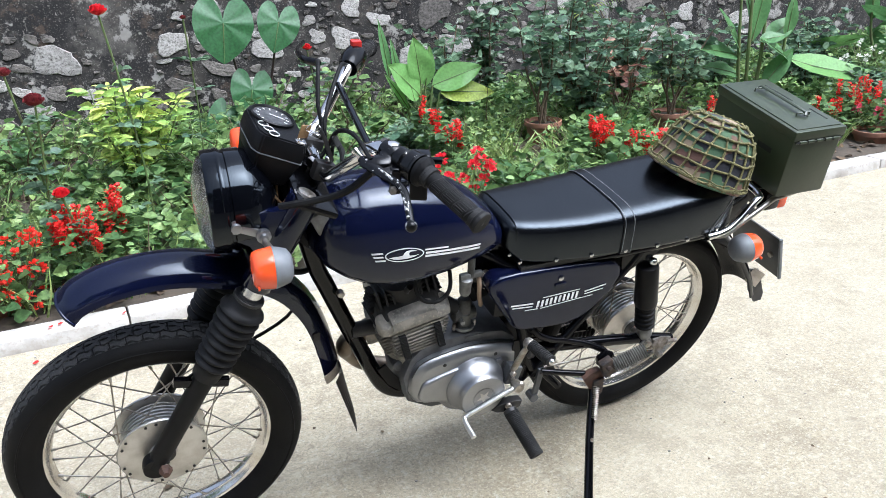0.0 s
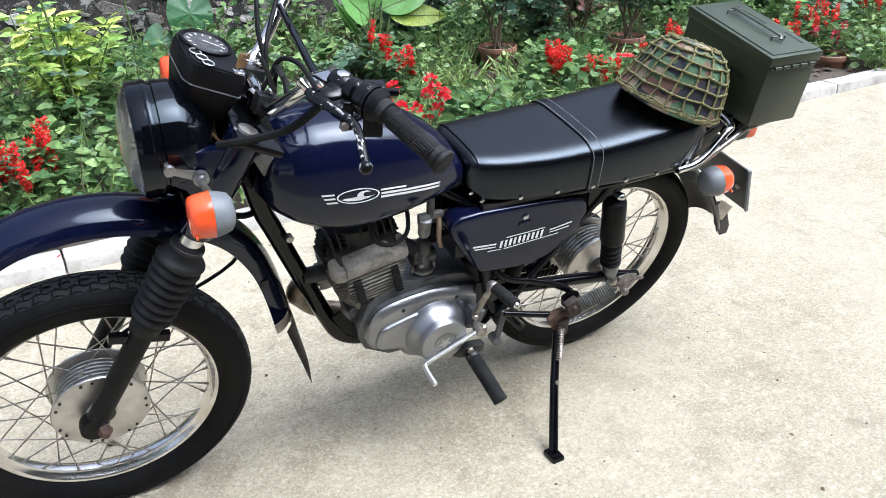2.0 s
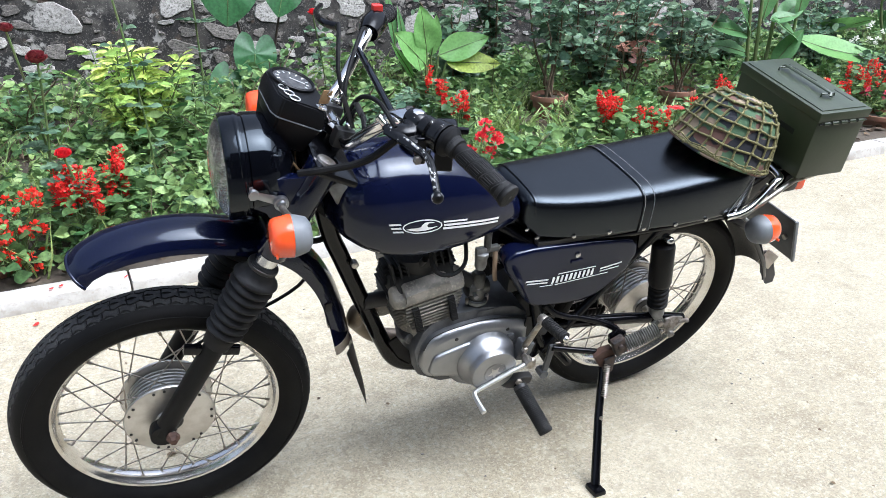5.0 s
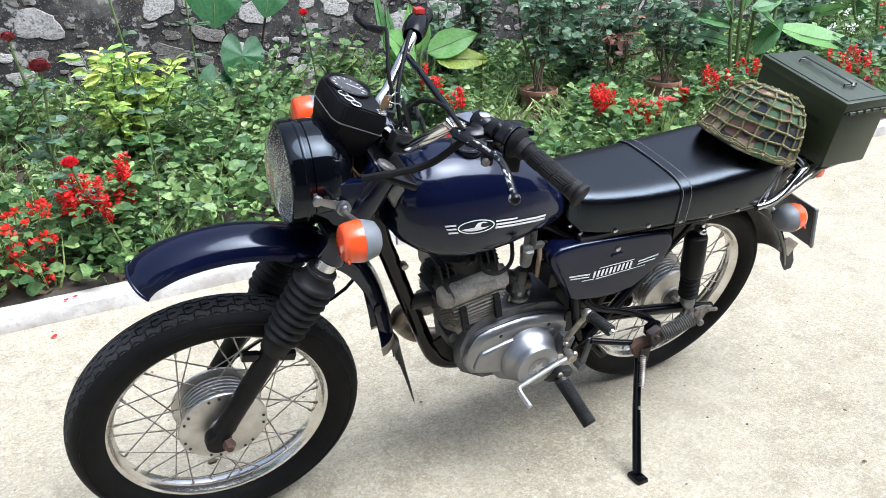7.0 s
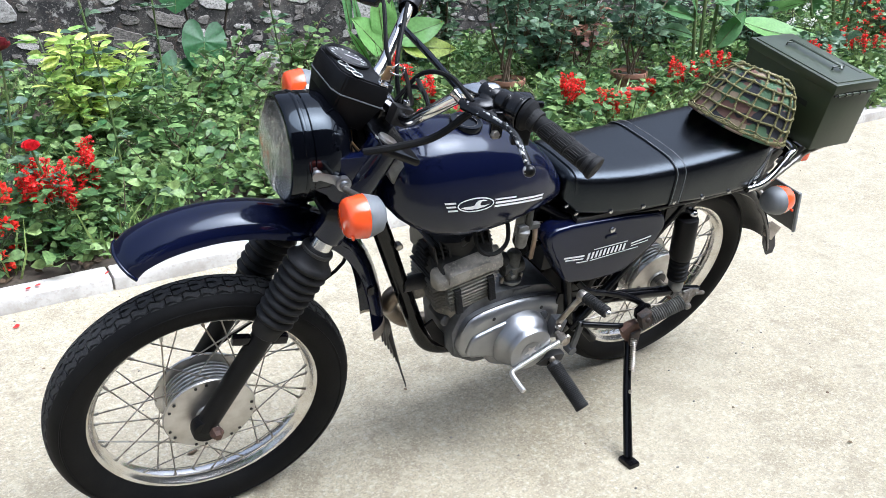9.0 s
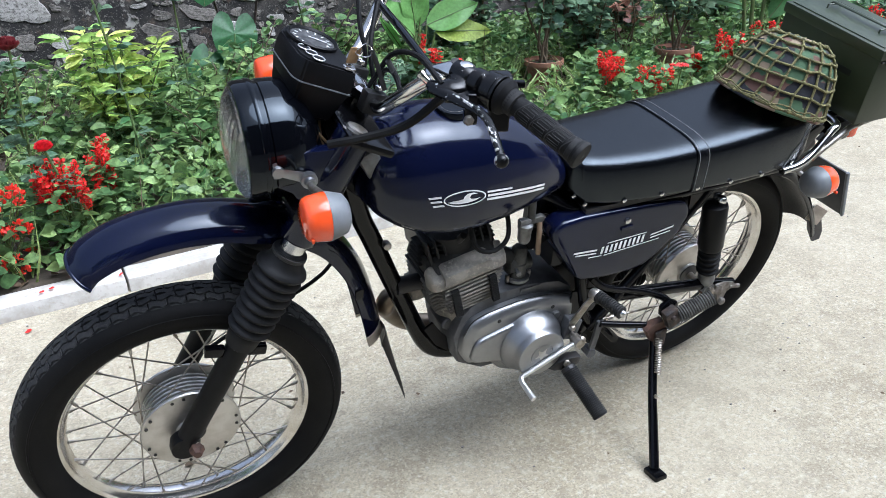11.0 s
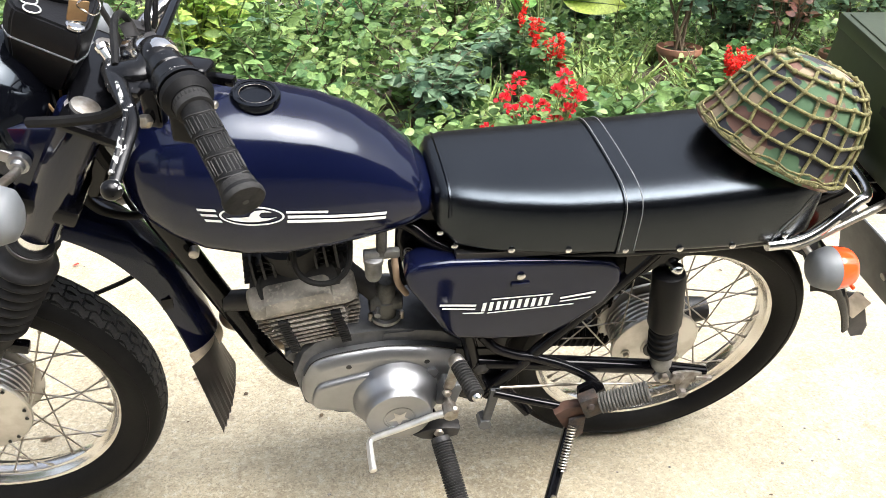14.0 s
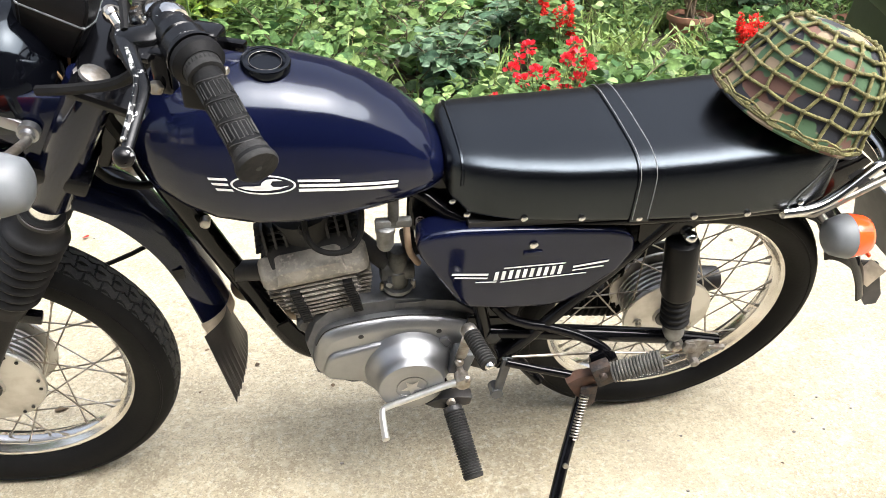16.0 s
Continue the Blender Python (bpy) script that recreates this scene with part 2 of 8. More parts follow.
M_TWIG = mat("brown_stem", (0.12, 0.085, 0.05), (0.08, 0.06, 0.035), 40, 0.8)
M_GSTEM = mat("green_stem", (0.08, 0.14, 0.035), (0.10, 0.11, 0.04), 30, 0.6)
M_DSTEM = mat("dark_purple_stem", (0.035, 0.022, 0.02), (0.05, 0.035, 0.025), 30, 0.5)
L_WEED = leaf_mat("weed_leaves", (0.038, 0.096, 0.031), (0.260, 0.365, 0.126), shift=0.016)
L_DARK = leaf_mat("dark_leaves", (0.048, 0.105, 0.039), (0.180, 0.285, 0.095), shift=0.016)
L_ROSE = leaf_mat("rose_leaves", (0.058, 0.115, 0.070), (0.175, 0.255, 0.148), shift=0.016)
L_YELLOW = leaf_mat("yellow_green_leaves", (0.60, 0.66, 0.17), (0.24, 0.42, 0.10))
L_BIG = leaf_mat("broad_leaves", (0.125, 0.285, 0.072), (0.19, 0.375, 0.111), 0.35, 0.4, 0.15)
L_YBIG = leaf_mat("yellowing_broad_leaf", (0.30, 0.42, 0.07), (0.36, 0.44, 0.08), 0.4, 0.4, 0.35)
L_CANNA = leaf_mat("canna_leaves", (0.060, 0.155, 0.062), (0.125, 0.265, 0.098), 0.35, 0.4, 0.15)
L_COLOC = leaf_mat("taro_leaves", (0.034, 0.105, 0.039), (0.046, 0.130, 0.044), 0.4, 0.22, 0.25)
L_GRASS = leaf_mat("grass_blades", (0.127, 0.215, 0.056), (0.318, 0.390, 0.134))
L_BRONZE = leaf_mat("reddish_young_leaves", (0.20, 0.075, 0.06), (0.26, 0.15, 0.09))
L_DRY = leaf_mat("dead_leaves", (0.16, 0.11, 0.065), (0.06, 0.042, 0.028), 0.8, 0.15)
L_RED = leaf_mat("scarlet_petals", (0.80, 0.045, 0.035), (0.68, 0.018, 0.016), 0.5, 0.3, 0.3)
L_CORAL = leaf_mat("coral_red_petals", (0.75, 0.06, 0.03), (0.70, 0.03, 0.02), 0.5, 0.3, 0.2)
L_CORALPINK = leaf_mat("coral_pink_petals", (0.85, 0.11, 0.10), (0.80, 0.06, 0.06), 0.5, 0.3, 0.15)
L_CRIMSON = leaf_mat("crimson_petals", (0.74, 0.030, 0.042), (0.60, 0.012, 0.022), 0.5, 0.25, 0.2)
L_BEGONIA = leaf_mat("begonia_petals", (0.80, 0.050, 0.075), (0.68, 0.016, 0.030), 0.45, 0.3, 0.3)
L_DROSE = leaf_mat("faded_dark_red_petals", (0.16, 0.012, 0.02), (0.24, 0.05, 0.05), 0.6, 0.2, 0.3)
L_WHITE = leaf_mat("white_petals", (0.75, 0.75, 0.66), (0.8, 0.8, 0.72), 0.5, 0.3, 0.1)
L_PINK = leaf_mat("pink_petals", (0.70, 0.07, 0.14), (0.75, 0.14, 0.20), 0.5, 0.3, 0.15)


def concrete():
    """The paved yard: pale worn concrete, stains at large scale, grit at small."""
    m = mat("pale_concrete", (0.362, 0.316, 0.224), (0.300, 0.254, 0.171), 1.7, 0.8, 0.95, bump=0.7, bscale=75, fine=(0.44, 0.41, 0.332), lo=0.42, hi=0.7)
    n, l = m.node_tree.nodes, m.node_tree.links
    p = n["Principled BSDF"]
    src = p.inputs["Base Color"].links[0].from_socket
    tc = n["Texture Coordinate"]
    for sc, lo, hi, c, amount in ((7, 0.50, 0.62, (0.235, 0.201, 0.141), 0.62), (30, 0.53, 0.62, (0.24, 0.21, 0.157), 0.5), (85, 0.52, 0.59, (0.185, 0.158, 0.108), 0.52), (240, 0.53, 0.58, (0.15, 0.127, 0.085), 0.55), (22, 0.55, 0.64, (0.45, 0.40, 0.294), 0.45), (130, 0.55, 0.60, (0.50, 0.448, 0.334), 0.55), (12, 0.60, 0.66, (0.17, 0.145, 0.100), 0.45), (0.6, 0.48, 0.72, (0.40, 0.36, 0.271), 0.5)):
        t = n.new("ShaderNodeTexNoise")
        t.inputs["Scale"].default_value = sc
        t.inputs["Detail"].default_value = 7
        t.inputs["Roughness"].default_value = 0.65
        l.new(tc.outputs["Object"], t.inputs["Vector"])
        r = n.new("ShaderNodeMapRange")
        r.inputs["From Min"].default_value, r.inputs["From Max"].default_value = lo, hi
        r.inputs["To Max"].default_value = amount
        l.new(t.outputs["Fac"], r.inputs["Value"])
        x = n.new("ShaderNodeMix")
        x.data_type = "RGBA"
        x.inputs["B"].default_value = (*c, 1)
        l.new(r.outputs["Result"], x.inputs["Factor"])
        l.new(src, x.inputs["A"])
        src = x.outputs["Result"]
    l.new(src, p.inputs["Base Color"])
    return m


def camouflage():
    """Woodland cloth: patches of green, brown, tan and near black."""
    m = mat("camouflage_cloth", (0.1, 0.1, 0.1), None, 20, 0.85, bump=0.3, bscale=500)
    n, l = m.node_tree.nodes, m.node_tree.links
    p = n["Principled BSDF"]
    tc = n["Texture Coordinate"]
    src = None
    for i, (sc, lo, c) in enumerate(((11, 0.0, (0.25, 0.19, 0.125)), (17, 0.47, (0.070, 0.130, 0.066)), (19, 0.53, (0.135, 0.070, 0.052)), (18, 0.55, (0.022, 0.023, 0.029)))):
        if src is None:
            rgb = n.new("ShaderNodeRGB")
            rgb.outputs[0].default_value = (*c, 1)
            src = rgb.outputs[0]
            continue
        mp = n.new("ShaderNodeMapping")
        mp.inputs["Location"].default_value = (3.7 * i, 1.3 * i, 5.1 * i)
        l.new(tc.outputs["Object"], mp.inputs["Vector"])
        t = n.new("ShaderNodeTexNoise")
        t.inputs["Scale"].default_value = sc
        t.inputs["Detail"].default_value = 2
        l.new(mp.outputs["Vector"], t.inputs["Vector"])
        r = n.new("ShaderNodeMapRange")
        r.inputs["From Min"].default_value, r.inputs["From Max"].default_value = lo, lo + 0.02
        l.new(t.outputs["Fac"], r.inputs["Value"])
        x = n.new("ShaderNodeMix")
        x.data_type = "RGBA"
        x.inputs["B"].default_value = (*c, 1)
        l.new(r.outputs["Result"], x.inputs["Factor"])
        l.new(src, x.inputs["A"])
        src = x.outputs["Result"]
    l.new(src, p.inputs["Base Color"])
    return m


M_CONCRETE = concrete()
M_CAMO = camouflage()
M_MORTAR = mat("mould_blackened_mortar", (0.014, 0.0125, 0.0115), (0.048, 0.042, 0.036), 3.0, 0.95, bump=1.0, bscale=30, fine=(0.012, 0.011, 0.010), lo=0.40, hi=0.66)
M_STONE_L = mat("pale_limestone", (0.44, 0.415, 0.385), (0.20, 0.185, 0.165), 14, 0.9, lo=0.40, hi=0.62, bump=0.8, bscale=70, fine=(0.45, 0.43, 0.40), obj=0.22)
M_STONE_D = mat("mouldy_stone", (0.20, 0.18, 0.16), (0.055, 0.049, 0.043), 12, 0.95, bump=0.8, bscale=50, fine=(0.16, 0.145, 0.13), obj=0.4, lo=0.36, hi=0.62)


def lichen(m, spots):
    """Speckles of lichen and mould over a rough surface, at several sizes."""
    n, l = m.node_tree.nodes, m.node_tree.links
    p = n["Principled BSDF"]
    src = p.inputs["Base Color"].links[0].from_socket
    tc = n["Texture Coordinate"]
    for sc, lo, hi, c, amount in spots:
        t = n.new("ShaderNodeTexNoise")
        t.inputs["Scale"].default_value = sc
        t.inputs["Detail"].default_value = 8
        t.inputs["Roughness"].default_value = 0.7
        l.new(tc.outputs["Object"], t.inputs["Vector"])
        r = n.new("ShaderNodeMapRange")
        r.inputs["From Min"].default_value, r.inputs["From Max"].default_value = lo, hi
        r.inputs["To Max"].default_value = amount
        l.new(t.outputs["Fac"], r.inputs["Value"])
        x = n.new("ShaderNodeMix")
        x.data_type = "RGBA"
        x.inputs["B"].default_value = (*c, 1)
        l.new(r.outputs["Result"], x.inputs["Factor"])
        l.new(src, x.inputs["A"])
        src = x.outputs["Result"]
    l.new(src, p.inputs["Base Color"])


lichen(M_MORTAR, ((20, 0.57, 0.63, (0.20, 0.18, 0.155), 0.6), (5, 0.43, 0.54, (0.009, 0.008, 0.008), 0.9), (60, 0.57, 0.62, (0.24, 0.22, 0.195), 0.5), (9, 0.58, 0.66, (0.10, 0.068, 0.046), 0.5), (7, 0.56, 0.62, (0.36, 0.34, 0.31), 0.7), (2.2, 0.55, 0.68, (0.13, 0.12, 0.105), 0.6), (120, 0.58, 0.64, (0.20, 0.18, 0.16), 0.4)))
for m in (M_STONE_L, M_STONE_D):
    lichen(m, ((16, 0.56, 0.61, (0.05, 0.045, 0.04), 0.9), (55, 0.58, 0.64, (0.09, 0.08, 0.07), 0.7)))
M_GLASS = bpy.data.materials.new("lamp_glass")
M_GLASS.use_nodes = True
_g = M_GLASS.node_tree.nodes["Principled BSDF"]
_g.inputs["Transmission Weight"].default_value = 1.0
_g.inputs["Roughness"].default_value = 0.06
_g.inputs["Base Color"].default_value = (0.95, 0.97, 0.98, 1)

# ---- mesh helpers ----


def part(name, bm, material, parent=None, label="", smooth=40):
    """Links a bmesh as one mesh object, under a thing or a part."""
    me = bpy.data.meshes.new(name)
    bmesh.ops.recalc_face_normals(bm, faces=bm.faces)
    bm.to_mesh(me)
    bm.free()
    return link(name, me, material, parent, label, smooth)


def link(name, me, material, parent=None, label="", smooth=40):
    if material and not me.materials:
        me.materials.append(material)
    if smooth:
        me.shade_smooth()
        me.set_sharp_from_angle(angle=radians(smooth))
    ob = new(name, me)
    if parent:
        ob.parent = parent
    if label:
        ob["label"] = label
    return ob


def curve_pts(pts, n=6):
    """A smooth line through the points."""
    P = [Vector(p) for p in pts]
    P = [P[0] * 2 - P[1]] + P + [P[-1] * 2 - P[-2]]
    out = []
    for i in range(1, len(P) - 2):
        a, b, c, d = P[i - 1:i + 3]
        for k in range(n):
            t = k / n
            out.append(0.5 * ((2 * b) + (c - a) * t + (2 * a - 5 * b + 4 * c - d) * t * t + (3 * b - a - 3 * c + d) * t ** 3))
    out.append(P[-2])
    return out


def sweep(bm, pts, r, seg=10, cap=True, flat=1.0):
    """A tube along the points; r is one radius or one per point; flat squeezes it one way."""
    pts = [Vector(p) for p in pts]
    rs = r if isinstance(r, (list, tuple)) else [r] * len(pts)
    t0 = (pts[1] - pts[0]).normalized()
    up = Vector((0, 0, 1)) if abs(t0.z) < 0.9 else Vector((0, 1, 0))
    u = t0.cross(up).normalized()
    rings = []
    for i, p in enumerate(pts):
        t = (pts[min(i + 1, len(pts) - 1)] - pts[max(i - 1, 0)]).normalized()
        u = (u - t * u.dot(t)).normalized()
        v = t.cross(u)
        rings.append([bm.verts.new(p + (u * math.cos(a) + v * math.sin(a) * flat) * rs[i]) for a in (2 * math.pi * k / seg for k in range(seg))])
    for a, b in zip(rings, rings[1:]):
        for k in range(seg):
            bm.faces.new((a[k], a[(k + 1) % seg], b[(k + 1) % seg], b[k]))
    if cap:
        bm.faces.new(rings[0][::-1])
        bm.faces.new(rings[-1])
    return bm


def tube(pts, r, seg=10, n=0, flat=1.0):
    bm = bmesh.new()
    if n and isinstance(r, (list, tuple)):
        m = (len(pts) - 1) * n + 1
        r = [float(v) for v in np.interp(np.linspace(0, len(r) - 1, m), range(len(r)), r)]
    return sweep(bm, curve_pts(pts, n) if n else pts, r, seg, True, flat)


def lathe(bm, profile, origin, axis, seg=32, close=False, cap=True):
    """Turns a profile of (radius, height) round an axis."""
    axis = Vector(axis).normalized()
    side = Vector((1, 0, 0)) if abs(axis.x) < 0.8 else Vector((0, 0, 1))
    u = (side - axis * side.dot(axis)).normalized()
    v = axis.cross(u)
    o = Vector(origin)
    rings = [[bm.verts.new(o + axis * h + (u * math.cos(a) + v * math.sin(a)) * r) for a in (2 * math.pi * k / seg for k in range(seg))] for r, h in profile]
    pairs = list(zip(rings, rings[1:])) + ([(rings[-1], rings[0])] if close else [])
    for a, b in pairs:
        for k in range(seg):
            bm.faces.new((a[k], a[(k + 1) % seg], b[(k + 1) % seg], b[k]))
    if cap and not close:
        bm.faces.new(rings[0][::-1])
        bm.faces.new(rings[-1])
    return bm


def turned(profile, origin, axis, seg=32, close=False, cap=True):
    return lathe(bmesh.new(), profile, origin, axis, seg, close, cap)


def block(size, m=None, bevel=0.0, seg=2, bm=None):
    """A box of that size, bevelled, at the pose m."""
    b = bmesh.new()
    bmesh.ops.create_cube(b, size=1)
    bmesh.ops.scale(b, vec=size, verts=b.verts)
    if bevel:
        bmesh.ops.bevel(b, geom=b.edges[:], offset=bevel, segments=seg, affect="EDGES", profile=0.6)
    if m:
        bmesh.ops.transform(b, matrix=m, verts=b.verts)
    if bm is None:
        return b
    join(bm, b)
    return bm


def join(bm, other):
    me = bpy.data.meshes.new("tmp")
    other.to_mesh(me)
    other.free()
    bm.from_mesh(me)
    bpy.data.meshes.remove(me)
    return bm


def plate(outline, y0, y1, bevel=0.0, seg=2):
    """An outline in x and z, given depth from y0 to y1."""
    bm = bmesh.new()
    f = bm.faces.new([bm.verts.new((x, y0, z)) for x, z in outline])
    r = bmesh.ops.extrude_face_region(bm, geom=[f])
    vs = [e for e in r["geom"] if isinstance(e, bmesh.types.BMVert)]
    bmesh.ops.translate(bm, verts=vs, vec=(0, y1 - y0, 0))
    if bevel:
        es = [e for e in bm.edges if abs(e.verts[0].co.y - e.verts[1].co.y) < 1e-6]
        bmesh.ops.bevel(bm, geom=es, offset=bevel, segments=seg, affect="EDGES", profile=0.6)
    return bm


def loft(rings, cap=True, closed=True):
    bm = bmesh.new()
    R = [[bm.verts.new(p) for p in ring] for ring in rings]
    n = len(R[0])
    for a, b in zip(R, R[1:]):
        for k in range(n if closed else n - 1):
            bm.faces.new((a[k], a[(k + 1) % n], b[(k + 1) % n], b[k]))
    if cap and closed:
        bm.faces.new(R[0][::-1])
        bm.faces.new(R[-1])
    return bm


def lerp_rows(rows, x):
    """Smooth values between rows of (x, values...)."""
    rows = np.array(rows, float)
    return [float(np.interp(x, rows[:, 0], rows[:, k])) for k in range(1, rows.shape[1])]


def thing(name, label, category, m=None, group="", kind=""):
    e = new(name)
    e.empty_display_size = 0.05
    if m:
        e.matrix_world = m
    return tagged(e, label, category, group, kind)


# ---- ground, kerb, bed, wall ----
SLOPE = 0.026  # the kerb runs slightly away from the parked machine


def sheet(name, x0, x1, y0, y1, step, height, material):
    """A grid of ground whose height is height(x, y)."""
    nx, ny = max(1, int((x1 - x0) / step)), max(1, int((y1 - y0) / step))
    xs, ys = np.linspace(x0, x1, nx + 1), np.linspace(y0, y1, ny + 1)
    vs = [(x, y, height(x, y)) for y in ys for x in xs]
    fs = [(j * (nx + 1) + i, j * (nx + 1) + i + 1, (j + 1) * (nx + 1) + i + 1, (j + 1) * (nx + 1) + i) for j in range(ny) for i in range(nx)]
    me = bpy.data.meshes.new(name)
    me.from_pydata(vs, [], fs)
    return link(name, me, material)


ground_bm = bmesh.new()
gv = [ground_bm.verts.new(p) for p in ((-900, -900, 0), (900, -900, 0), (900, 900, 0), (-900, 900, 0))]
ground_bm.faces.new(gv)
tagged(part("ground", ground_bm, M_CONCRETE, smooth=0), "pale worn beige concrete yard with stains and grit", "ground", kind="structure")
# dark sheet added out of view, darkening what the tank and covers mirror
M_DARKGROUND = mat("dark_unseen_ground", (0.150, 0.134, 0.106), (0.105, 0.094, 0.076), 1.4, 0.85, 0.95, bump=0.7, bscale=80, fine=(0.20, 0.18, 0.145))
dark_slab = sheet("pavement", -16, 18, -4.98, -1.10, 0.5, lambda x, y: 0.005 + 0.002 * noise.noise((x, y, 2)), M_DARKGROUND)
tagged(dark_slab, "dark ground sheet out of view, added to darken reflections on the motorcycle", "pavement", kind="structure")


def bed_height(x, y):
    return 0.03 + 0.035 * noise.noise((x * 1.3, y * 1.3, 0)) + 0.02 * noise.noise((x * 5, y * 5, 3)) + 0.02 * max(0.0, y - 1.6)


bed = sheet("soil_bed", -6, 14, 1.36, 4.5, 0.09, bed_height, M_SOIL)
for v in bed.data.vertices:
    v.co.y += SLOPE * v.co.x
tagged(bed, "dark garden soil with leaf litter behind a kerb", "soil", kind="structure")

kerb = thing("kerb", "low pale concrete kerb along the flower bed", "kerb", kind="structure")
kx = -6.0
while kx < 14:
    ln = 1.0
    b = block((ln - 0.006, 0.115, 0.10), pose(kx + ln / 2, 1.305 + SLOPE * (kx + ln / 2), 0.002, 0, 0, math.degrees(math.atan(SLOPE))), 0.008, 2)
    bmesh.ops.subdivide_edges(b, edges=[e for e in b.edges if e.calc_length() > 0.5], cuts=14)
    for v in b.verts:
        v.co += Vector((0, 1, 1)) * 0.004 * noise.noise(v.co * 7)
    part("kerbstone", b, M_CONCRETE_K, kerb)
    kx += ln

WALL_Y = 4.25
# unseen upper part is raised to keep sky out of the seat's reflection
wall = block((22, 0.5, 3.6), pose(4, WALL_Y + 0.25 + SLOPE * 4, 1.8, 0, 0, math.degrees(math.atan(SLOPE))))
wall = tagged(part("wall_back", wall, M_MORTAR, smooth=0), "old rubble stone wall blackened with mould, pale stones showing", "wall", kind="structure")

# ---- motorcycle: x runs back from the front axle, y to its right, z up in its own leaning plane ----
LEAN = 12.5
STEER = 4.5
RAKE = radians(26.0)
LEG_RAKE = radians(28.3)
WHEEL_R = 0.316
bike = thing("motorcycle", "dark navy vintage motorcycle with black seat, leaning on its side stand", "motorcycle", pose(0, 0, 0, LEAN, 0, 0))
AX = Vector((math.sin(RAKE), 0, math.cos(RAKE)))
LEG = Vector((math.sin(LEG_RAKE), 0, math.cos(LEG_RAKE)))
HEAD = Vector((0.045, 0, 0.283))
TILT = 4.6  # the machine's own plane leans a little more than the frame of reference, about a line at this height
TILT_Z = 0.62
TILTED = Matrix.Translation((-0.004, 0, TILT_Z)) @ Matrix.Rotation(radians(TILT), 4, "X") @ Matrix.Translation((0, 0, -TILT_Z))
STEERED = TILTED @ Matrix.Translation(HEAD) @ Matrix.Rotation(radians(-STEER), 4, AX) @ Matrix.Translation(-HEAD)


def mid(z):
    """How far the machine's middle lies to the right at height z."""
    return (TILT_Z - z) * math.tan(radians(TILT))



def on_fork(z, y, ahead=0.0):
    """A point on the fork line at height z."""
    return Vector((0.0 + (z - WHEEL_R) * math.tan(LEG_RAKE) - ahead, y, z))


def steered(bm):
    bmesh.ops.transform(bm, matrix=STEERED, verts=bm.verts)
    return bm


def tyre_profile():
    half = [(0.236, 0.026), (0.243, 0.034), (0.255, 0.0440), (0.270, 0.0478), (0.286, 0.0468), (0.296, 0.042), (0.304, 0.032), (0.3070, 0.017)]
    return half + [(0.3080, 0.0)] + [(r, -h) for r, h in half[::-1]]


